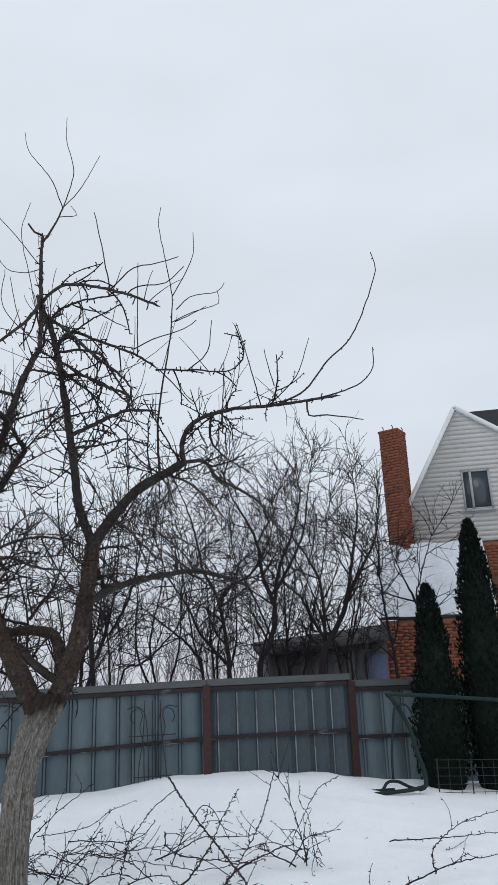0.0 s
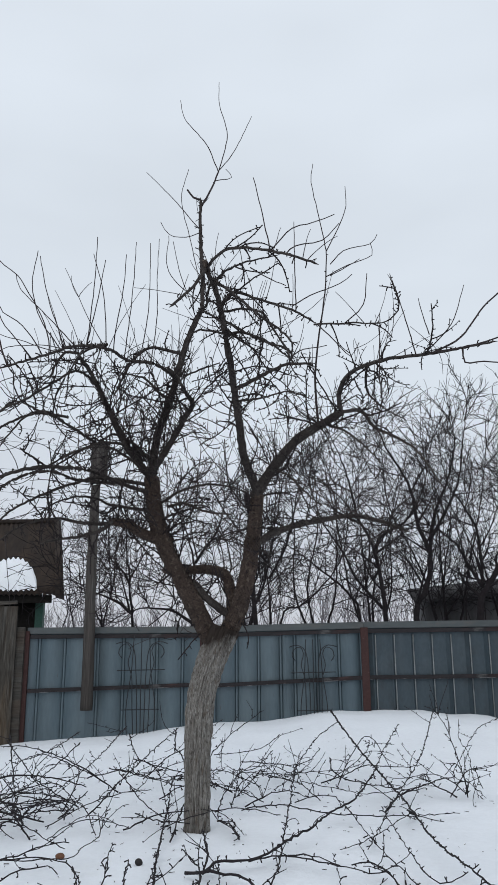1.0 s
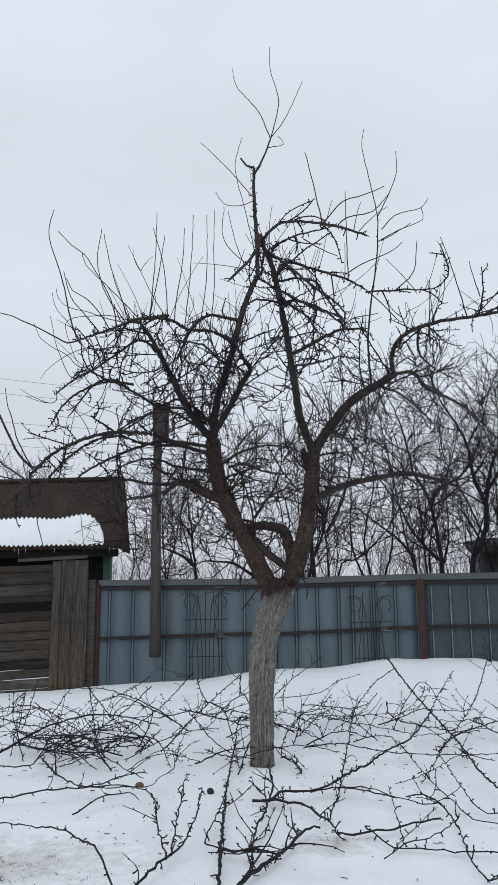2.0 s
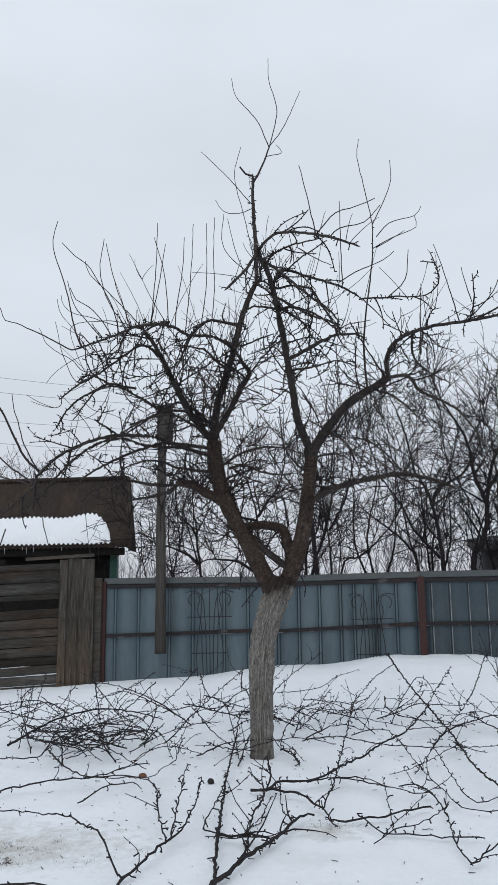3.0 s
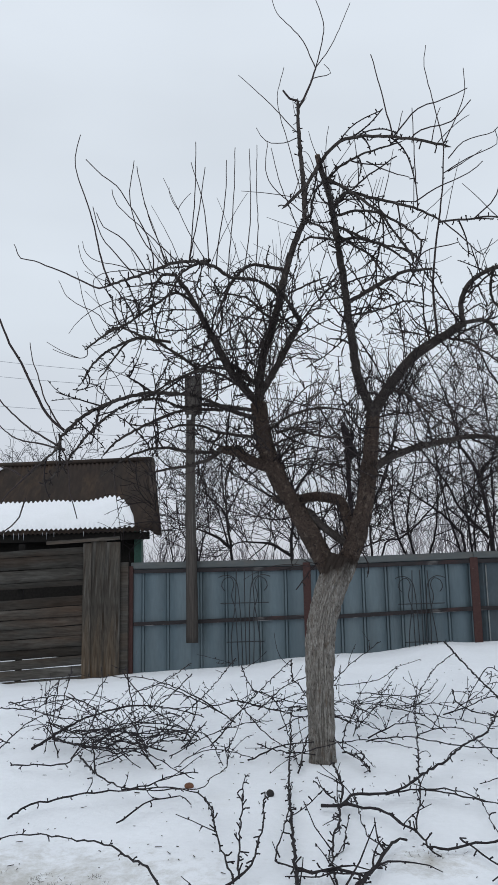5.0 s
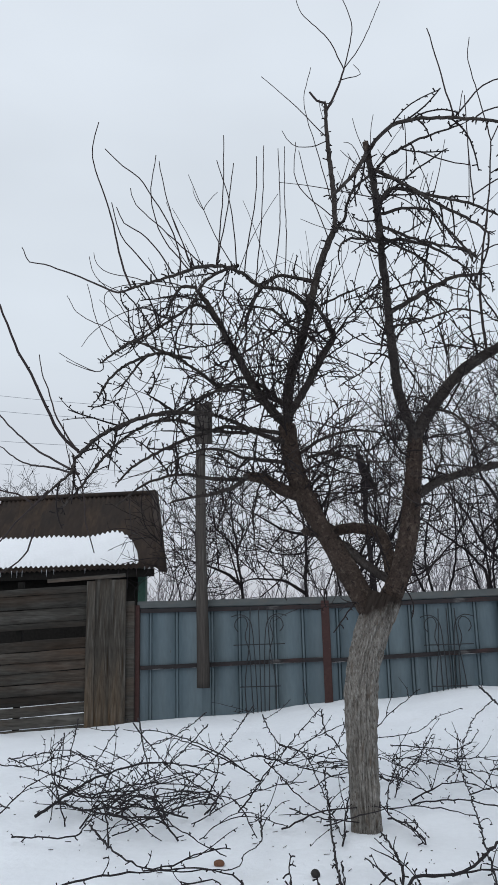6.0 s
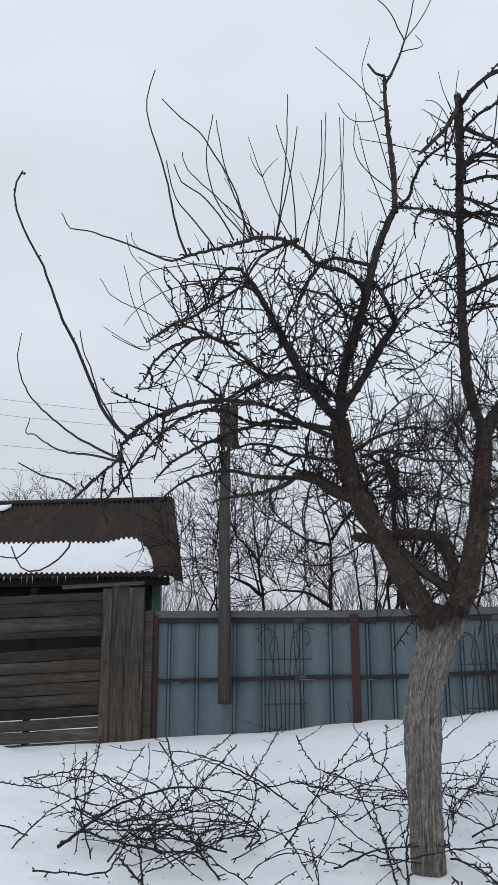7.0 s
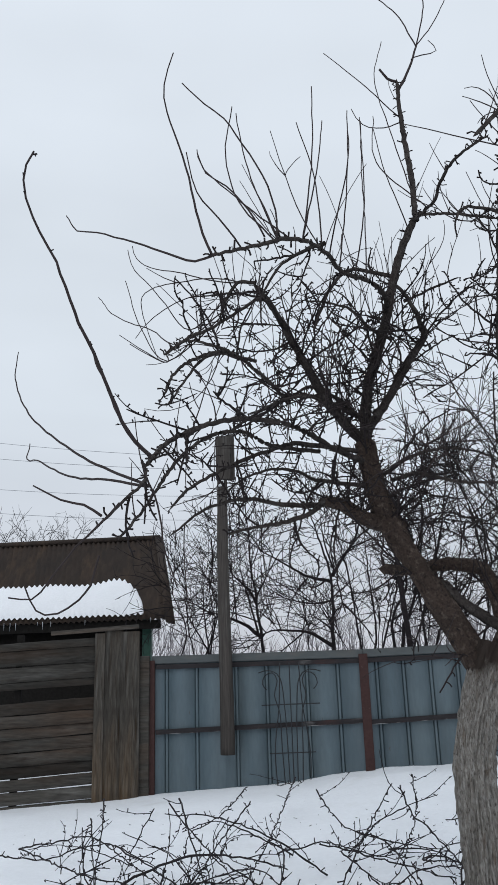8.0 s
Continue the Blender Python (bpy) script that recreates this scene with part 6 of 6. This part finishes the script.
pruned(0.009, 0.003, 4, 0, (-1.31, 7.51, 0.08), (-1.36, 7.87, 0.1), (-1.41, 8.3, 0.15), (-1.46, 8.79, 0.25))
pruned(0.008, 0.003, 5, 0.5, (-1.32, 7.45, 0.08), (-1.39, 7.65, 0.1), (-1.51, 8.03, 0.1), (-1.64, 8.57, 0.08), (-1.75, 8.92, 0.05))
pruned(0.009, 0.004, 6, 0, (-1.47, 7.05, 0.03), (-1.5, 7.08, 0.05), (-1.57, 7.18, 0.1), (-1.65, 7.32, 0.15), (-1.72, 7.42, 0.16), (-1.9, 7.65, 0.15), (-2.04, 7.77, 0.14), (-2.3, 7.99, 0.1), (-2.53, 8.1, 0.08), (-2.72, 8.11, 0.06), (-2.89, 8, 0.05))
pruned(0.009, 0.006, 7, 0, (-1.73, 6.8, 0.05), (-1.87, 6.85, 0.06), (-2, 6.86, 0.06), (-2.14, 6.85, 0.05))
pruned(0.015, 0.004, 8, 0.4, (-0.87, 8.76, 0.06), (-0.78, 8.97, 0.08), (-0.64, 9.03, 0.08), (-0.52, 9.09, 0.08), (-0.39, 9.26, 0.09), (-0.26, 9.51, 0.1), (-0.11, 9.78, 0.12), (0.06, 10.1, 0.14), (0.28, 10.41, 0.18), (0.58, 11.48, 0.22), (0.76, 12.15, 0.25), (1.06, 12.95, 0.3))
pruned(0.018, 0.006, 9, 0.5, (-0.98, 8.82, 0.04), (-0.88, 8.79, 0.06), (-0.76, 8.8, 0.06), (-0.6, 8.68, 0.06), (-0.5, 8.48, 0.06), (-0.43, 8.33, 0.05), (-0.39, 8.13, 0.04), (-0.34, 8, 0.02))
pruned(0.012, 0.006, 10, 6, (-0.87, 8.7, 0.06), (-0.86, 8.35, 0.06), (-0.89, 8.14, 0.05), (-0.88, 7.81, 0.05), (-0.86, 7.57, 0.05), (-0.83, 7.42, 0.04))
pruned(0.012, 0.007, 11, 2, (-0.86, 8.86, 0.06), (-0.85, 9.01, 0.1), (-0.91, 9.38, 0.12), (-0.95, 9.69, 0.12))
pruned(0.009, 0.005, 12, 2, (-0.89, 8.85, 0.06), (-0.99, 9.09, 0.08), (-1.06, 9.27, 0.08))
pruned(0.01, 0.009, 13, 0, (-0.39, 8.16, 0.03), (-0.33, 8.12, 0.03), (-0.25, 8.12, 0.03), (-0.18, 8.19, 0.04), (-0.07, 8.29, 0.04), (0.02, 8.3, 0.05), (0.15, 8.38, 0.05), (0.3, 8.5, 0.04))
pruned(0.009, 0.003, 14, 1, (-0.58, 9.1, 0.06), (-0.36, 9.1, 0.08), (-0.15, 9.06, 0.08), (0.04, 8.99, 0.06))
pruned(0.008, 0.003, 15, 2, (-0.36, 9.08, 0.08), (-0.16, 8.94, 0.08), (0.06, 8.83, 0.08), (0.21, 8.8, 0.06), (0.33, 8.85, 0.05))
pruned(0.009, 0.005, 16, 2, (0.12, 9, 0.06), (0.24, 9, 0.08), (0.31, 8.81, 0.07), (0.37, 8.54, 0.05), (0.38, 8.19, 0.03), (0.36, 7.77, 0.03))
pruned(0.012, 0.009, 17, 4, (-1.05, 7.67, 0.05), (-0.97, 7.65, 0.05), (-0.9, 7.69, 0.06), (-0.8, 7.66, 0.06), (-0.71, 7.62, 0.05))
pruned(0.007, 0.004, 18, 1, (-1.01, 7.68, 0.06), (-1.05, 7.7, 0.05), (-1.11, 7.74, 0.05), (-1.17, 7.82, 0.04), (-1.16, 8.07, 0.08), (-1.16, 8.52, 0.1), (-1.19, 9.08, 0.12))
pruned(0.008, 0.005, 19, 0, (-0.21, 8.27, 0.05), (-0.15, 8.11, 0.04), (-0.05, 7.94, 0.03), (0.09, 7.9, 0.03), (0.34, 7.87, 0.03), (0.56, 7.93, 0.03))
pruned(0.006, 0.003, 20, 0.5, (-0.12, 7.77, 0.02), (0.01, 7.91, 0.05), (0.17, 8.01, 0.06), (0.31, 8.17, 0.08), (0.41, 8.42, 0.1))
pruned(0.015, 0.008, 21, 0, (0.33, 13.90, 0.23), (0.46, 12.71, 0.25), (0.64, 11.62, 0.2), (0.71, 10.46, 0.16), (0.75, 9.46, 0.12), (0.84, 8.82, 0.08), (0.95, 8.3, 0.05))
pruned(0.008, 0.004, 91, 0.3, (0.38, 13.15, 0.30), (0.09, 12.70, 0.26), (-0.14, 11.90, 0.25), (-0.24, 11.30, 0.21), (-0.41, 10.90, 0.16))
pruned(0.006, 0.003, 93, 0.3, (1.85, 13.30, 0.25), (1.75, 12.90, 0.15), (1.75, 12.50, 0.12), (1.62, 11.80, 0.08), (1.52, 11.20, 0.03))
pruned(0.007, 0.004, 94, 0.3, (2.41, 13.60, 0.25), (2.07, 13.20, 0.22), (1.80, 12.70, 0.16), (1.57, 12.20, 0.13), (1.41, 11.80, 0.12))
pruned(0.006, 0.005, 22, 0.5, (0.2, 10.62, 0.1), (0.33, 9.72, 0.06), (0.45, 8.88, 0.04), (0.5, 8.51, 0.04), (0.62, 8.45, 0.04), (0.8, 8.43, 0.04))
pruned(0.006, 0.005, 23, 0, (0.48, 10.22, 0.15), (0.54, 9.24, 0.08), (0.59, 8.73, 0.04), (0.67, 8.67, 0.04), (0.84, 8.83, 0.04))
pruned(0.007, 0.006, 24, 0.5, (0.34, 7.78, 0.05), (0.37, 7.55, 0.03), (0.4, 7.4, 0.03), (0.47, 7.46, 0.06), (0.56, 7.53, 0.1))
pruned(0.009, 0.004, 25, 0.6, (-0.7, 10.65, 0.04), (-0.47, 10.61, 0.08), (-0.27, 10.45, 0.1), (0.03, 10.34, 0.08), (0.4, 10.24, 0.08), (0.82, 10.41, 0.06), (1.19, 10.58, 0.04))
pruned(0.015, 0.006, 26, 1.5, (0.56, 10.63, 0.03), (0.67, 10.85, 0.08), (0.83, 11.01, 0.12), (1.03, 11.22, 0.15), (1.39, 11.63, 0.15))
pruned(0.011, 0.004, 27, 0.5, (-2.89, 8.48, 0.04), (-2.88, 8.64, 0.05), (-2.81, 8.77, 0.06), (-2.62, 8.83, 0.08), (-2.44, 8.92, 0.1), (-2.23, 8.97, 0.1), (-1.97, 8.95, 0.1), (-1.79, 8.91, 0.08), (-1.68, 8.77, 0.06), (-1.64, 8.62, 0.05))
pruned(0.012, 0.005, 28, 2, (-2.94, 9.81, 0.1), (-2.6, 9.28, 0.1), (-2.35, 9.05, 0.1), (-2.16, 9.03, 0.1), (-2.06, 9.12, 0.12), (-1.94, 9.19, 0.14), (-1.86, 9.23, 0.14))
pruned(0.006, 0.003, 29, 1, (-2.32, 8.96, 0.1), (-1.82, 9.04, 0.08), (-1.79, 9.32, 0.08), (-1.7, 9.44, 0.12), (-1.8, 10.22, 0.15))
pruned(0.009, 0.004, 30, 2, (-2.2, 8.47, 0.03), (-2.13, 8.62, 0.06), (-2.04, 8.73, 0.08), (-1.9, 8.84, 0.08), (-1.81, 8.75, 0.06))
pruned(0.01, 0.004, 31, 1, (-3.46, 9.73, 0.04), (-3.14, 9.56, 0.08), (-2.95, 9.58, 0.1), (-2.98, 10.07, 0.12))
pruned(0.01, 0.004, 32, 2, (-4.57, 12.13, 0.1), (-4.12, 11.87, 0.2), (-3.93, 12.07, 0.2), (-3.31, 11.12, 0.2), (-2.93, 10.6, 0.15))
pruned(0.011, 0.004, 33, 2, (-3.65, 10.9, 0.15), (-3.23, 10.44, 0.15), (-2.86, 10.31, 0.2), (-2.58, 10.47, 0.15), (-2.23, 10.83, 0.1))
pruned(0.012, 0.006, 34, 3, (-3.44, 10.54, 0.08), (-2.98, 10.07, 0.12), (-2.49, 9.81, 0.15), (-2.38, 10.34, 0.1), (-2.19, 10.67, 0.05))
pruned(0.012, 0.006, 35, 1, (-2.22, 10.29, 0.05), (-2.18, 10.62, 0.1), (-2.14, 10.95, 0.15))
pruned(0.01, 0.004, 36, 3, (-2.37, 11.89, 0.1), (-2.14, 11.84, 0.15), (-1.96, 11.93, 0.15), (-1.52, 11.47, 0.15), (-1.31, 11.72, 0.1))
pruned(0.007, 0.004, 37, 1, (-3.73, 11.32, 0.4), (-3.7, 11.11, 0.2), (-3.51, 10.57, 0.1))
pruned(0.01, 0.004, 38, 2.0, (0.17, 11.72, 0.3), (0.17, 11.4, 0.25), (0.32, 11.22, 0.2), (0.54, 11.2, 0.15), (0.72, 11.34, 0.1), (0.95, 11.13, 0.1))
pruned(0.01, 0.003, 39, 1.5, (0.08, 11.85, 0.05), (0.26, 11.83, 0.1), (0.49, 11.97, 0.15), (0.65, 12.03, 0.15), (0.95, 12.03, 0.12), (1.17, 12.18, 0.1))
pruned(0.006, 0.004, 40, 0, (-0.22, 11.72, 0.1), (-0.05, 11.64, 0.1), (0.22, 11.43, 0.08), (0.47, 11.14, 0.08), (0.92, 11.26, 0.1))
pruned(0.009, 0.004, 41, 0.5, (-0.44, 8.36, 0.05), (-0.38, 8.8, 0.08), (-0.34, 9.41, 0.1), (-0.29, 10.19, 0.12), (-0.23, 11.24, 0.14), (-0.19, 11.88, 0.15), (-0.11, 12.52, 0.2))
pruned(0.01, 0.004, 42, 1.5, (-0.78, 12.49, 0.1), (-0.45, 12.34, 0.12), (-0.2, 12.32, 0.1), (0, 12.45, 0.12), (0.12, 12.67, 0.15))
pruned(0.008, 0.004, 43, 2, (-0.19, 11.76, 0.15), (-0.33, 12.13, 0.12), (-0.48, 12.35, 0.1), (-0.84, 12.2, 0.08))
pruned(0.011, 0.008, 44, 1, (-0.88, 10.38, 0.03), (-0.77, 10.12, 0.06), (-0.7, 9.78, 0.06), (-0.67, 9.72, 0.03))
pruned(0.005, 0.003, 45, 0, (0.08, 9.47, 0.03), (0.34, 9.78, 0.05), (0.63, 10.2, 0.08), (0.84, 10.47, 0.1))
pruned(0.004, 0.003, 46, 0, (0.01, 9.28, 0.05), (0.01, 8.65, 0.05), (0.01, 8.18, 0.04), (0.01, 7.94, 0.04))
pruned(0.005, 0.003, 47, 1, (-0.79, 9.11, 0.08), (-0.74, 8.54, 0.05), (-0.7, 8.29, 0.03), (-0.62, 8.11, 0.03))
pruned(0.005, 0.003, 48, 1, (-0.81, 8.6, 0.05), (-0.83, 8.09, 0.05), (-0.85, 7.92, 0.05))
pruned(0.01, 0.004, 49, 1, (-1.2, 9.73, 0.03), (-1.17, 10.21, 0.15), (-1.13, 10.53, 0.25), (-1.02, 10.9, 0.4), (-0.88, 11.26, 0.55), (-0.51, 11.6, 0.8))
pruned(0.009, 0.004, 50, 1, (-1.61, 10.51, 0.05), (-1.42, 10.28, 0.06), (-1.18, 10.1, 0.08), (-0.94, 10.17, 0.05))
pruned(0.009, 0.004, 51, 3, (-2, 11.28, 0.3), (-1.55, 10.73, 0.3), (-1.29, 10.45, 0.3), (-1.18, 10.34, 0.3))
pruned(0.01, 0.004, 52, 1, (-1.39, 11.56, 0.6), (-1.35, 11.14, 0.5), (-1.24, 10.9, 0.42), (-0.97, 10.27, 0.2), (-0.85, 10.02, 0.1), (-0.74, 10.01, 0.05), (-0.68, 9.77, 0.02))
pruned(0.009, 0.004, 53, 2, (-1.86, 10.99, 0.3), (-1.64, 10.57, 0.22), (-1.5, 10.45, 0.12), (-1.24, 10.1, 0.08))
pruned(0.008, 0.004, 54, 2, (-0.88, 10.36, 0.05), (-0.87, 10.62, 0.12), (-0.75, 11.22, 0.25), (-0.57, 11.31, 0.3), (-0.42, 11.66, 0.4))
pruned(0.007, 0.003, 55, 2, (-1.04, 11.92, 0.3), (-0.81, 11.78, 0.35), (-0.54, 11.78, 0.4), (-0.34, 11.97, 0.5))
pruned(0.01, 0.005, 56, 1, (-1.95, 10.19, 0.1), (-1.76, 10.89, 0.3), (-1.43, 11.99, 0.55))
pruned(0.008, 0.004, 57, 2, (-1.74, 11.12, 0.4), (-1.51, 11.07, 0.3), (-1.34, 10.46, 0.15), (-1.2, 9.81, 0.05))
pruned(0.007, 0.004, 58, 1, (-3.24, 10.34, 0.5), (-2.72, 10.08, 0.3), (-2.24, 9.44, 0.2), (-1.87, 9.17, 0.1))
pruned(0.009, 0.004, 59, 2, (-4.39, 11.67, 0.2), (-3.52, 10.65, 0.25), (-3.08, 10.36, 0.25), (-2.42, 9.43, 0.2))
pruned(0.008, 0.004, 60, 1, (-3.65, 11.18, 0.5), (-3.37, 10.35, 0.3), (-3.25, 9.88, 0.1))
pruned(0.02, 0.007, 61, 0.5, (-3.42, 10.05, 0.1), (-3.36, 10.25, 0.14), (-3.29, 10.63, 0.2), (-3.13, 10.89, 0.25), (-2.87, 11.18, 0.27), (-2.5, 11.34, 0.2), (-2.25, 11.38, 0.12))
pruned(0.012, 0.004, 62, 0.8, (-5.25, 12.23, 0.1), (-4.78, 11.92, 0.12), (-4.43, 11.67, 0.14), (-4.1, 11.5, 0.16), (-3.9, 11.53, 0.22), (-3.65, 11.52, 0.26), (-3.43, 11.38, 0.24), (-3.11, 11.23, 0.15))
pruned(0.01, 0.004, 63, 1.5, (-3.7, 11.66, 0.55), (-3.55, 11.11, 0.4), (-3.52, 10.82, 0.2), (-3.57, 10.84, 0.15), (-3.78, 10.87, 0.08))
pruned(0.011, 0.004, 64, 0.8, (-3.04, 11.4, 0.6), (-2.93, 11.14, 0.45), (-2.82, 10.89, 0.3), (-2.73, 10.68, 0.2), (-2.67, 10.56, 0.12))
pruned(0.008, 0.004, 65, 0.8, (-2.71, 12.93, 0.4), (-2.84, 12.16, 0.35), (-3.01, 11.7, 0.3), (-2.98, 11.27, 0.25))
pruned(0.008, 0.003, 66, 0.5, (-3.28, 11.6, 0.5), (-3.36, 11.32, 0.3), (-3.37, 11.06, 0.15))
pruned(0.011, 0.005, 67, 2, (-3.62, 10.97, 0.12), (-3.27, 10.6, 0.14), (-3.04, 10.54, 0.16), (-2.83, 10.66, 0.16), (-2.63, 10.84, 0.18), (-2.46, 11.03, 0.18))
pruned(0.011, 0.008, 68, 0, (-4.16, 10.58, 0.1), (-3.96, 10.5, 0.08), (-3.81, 10.44, 0.05))
pruned(0.012, 0.006, 69, 4, (-2.92, 10.45, 0.1), (-2.79, 10.58, 0.14), (-2.56, 10.32, 0.14), (-2.44, 10.55, 0.12))
pruned(0.009, 0.004, 70, 3, (-3.1, 10.26, 0.08), (-2.99, 10.42, 0.14), (-2.77, 10.29, 0.16), (-2.58, 10.22, 0.1))
pruned(0.009, 0.003, 71, 1.0, (1.59, 13.53, 0.3), (1.16, 12.14, 0.2), (0.57, 10.38, 0.12), (0.27, 9.39, 0.05))
pruned(0.01, 0.003, 72, 0.8, (2.45, 11.92, 0.05), (2.93, 11.75, 0.1), (3.57, 11.78, 0.1))
pruned(0.012, 0.004, 73, 1.5, (2.02, 10.27, 0.05), (2.52, 10.5, 0.12), (3.03, 10.68, 0.15))
pruned(0.009, 0.003, 74, 0.8, (2.31, 10.35, 0.1), (2.59, 11.07, 0.15), (3.23, 11.85, 0.2), (3.81, 12.22, 0.2))
pruned(0.01, 0.003, 75, 2, (-2.66, 12.77, 0.3), (-2.89, 12.21, 0.1), (-2.87, 10.72, 0.1))
pruned(0.01, 0.003, 76, 2, (-2.31, 13.76, 0.3), (-2.43, 12.43, 0.15), (-2.55, 10.48, 0.08))
pruned(0.01, 0.003, 77, 2, (-3.21, 11.81, 0.5), (-3.02, 11.77, 0.3), (-2.59, 11.13, 0.1))
pruned(0.01, 0.003, 78, 2, (-2.06, 12.59, 0.4), (-1.79, 11.89, 0.25), (-1.27, 11.97, 0.1), (-1.03, 11.82, 0.1))
pruned(0.009, 0.003, 79, 2, (-1.18, 12.99, 0.4), (-1.25, 12.17, 0.25), (-1.48, 11.41, 0.1))


def scatter_branches():
    """The looser cuttings: a brush pile beside the tree and single pieces about it."""
    r = random.Random(91)
    spots = [(r.gauss(-2.75, 0.42), r.gauss(10.2, 0.35), r.uniform(0.5, 1.2), 2.5) for _ in range(14)]
    spots += [(r.gauss(-2.8, 0.22), r.gauss(10.25, 0.16), r.uniform(0.2, 0.5), 5.0) for _ in range(6)]
    spots += [(r.uniform(-3.8, -1.3), r.uniform(9.6, 12.4), r.uniform(0.6, 1.3), 2.0) for _ in range(13)]
    spots += [(r.uniform(-0.9, 0.4), r.uniform(10.8, 12.2), r.uniform(0.4, 0.9), 5.0) for _ in range(12)]
    spots += [(r.uniform(0.3, 2.2), r.uniform(9.3, 11.9), r.uniform(0.4, 1.0), 2.5) for _ in range(2)]
    spots += [(r.gauss(1.45, 0.12), r.gauss(11.4, 0.12), r.uniform(0.25, 0.5), 8.0) for _ in range(6)]
    for k, (x, y, ln, tw) in enumerate(spots):
        a = r.uniform(0, 2 * math.pi)
        up = abs(r.gauss(0.06, 0.10)) if k < 90 else 0.06
        d = np.array((math.cos(a), math.sin(a), 0.0)) * ln
        side = np.array((-math.sin(a), math.cos(a), 0.0)) * r.uniform(-0.32, 0.32) * ln
        p0 = np.array((x, y, 0.02))
        pruned(r.uniform(0.006, 0.012), 0.0040, 300 + k, tw, tuple(p0), tuple(p0 + d * 0.35 + side + (0, 0, up + 0.05)),
               tuple(p0 + d * 0.7 + side + (0, 0, up * 1.8 + 0.04)), tuple(p0 + d + (0, 0, up * r.uniform(0.3, 3.2))))


scatter_branches()


def build_small_finds():
    bm = bmesh.new()
    bmesh.ops.create_icosphere(bm, subdivisions=3, radius=0.028)
    for v in bm.verts:
        v.co *= 1 + 0.16 * noise.noise(v.co * 40)
        v.co.z *= 0.9
    me = bpy.data.meshes.new("rotten_apple")
    bm.to_mesh(me)
    bm.free()
    me.materials.append(ROTTEN)
    me.shade_smooth()
    ob = new("rotten_apple", me)
    ob.location = (-1.35, 9.19, snow_height(-1.35, 9.19) + 0.018)
    tagged(ob, label="shrivelled black apple lying on the snow", category="fruit")
    bm = bmesh.new()
    bmesh.ops.create_icosphere(bm, subdivisions=3, radius=0.027)
    for v in bm.verts:
        v.co *= 1 + 0.12 * noise.noise(v.co * 30 + Vector((3, 0, 0)))
        v.co.z *= 0.8
        v.co.x *= 1.25
    me = bpy.data.meshes.new("brown_apple")
    bm.to_mesh(me)
    bm.free()
    me.materials.append(LEAF)
    me.shade_smooth()
    ob = new("brown_apple", me)
    ob.location = (-1.95, 9.36, snow_height(-1.95, 9.36) + 0.012)
    tagged(ob, label="wrinkled orange-brown apple half sunk in snow", category="fruit")


build_small_finds()
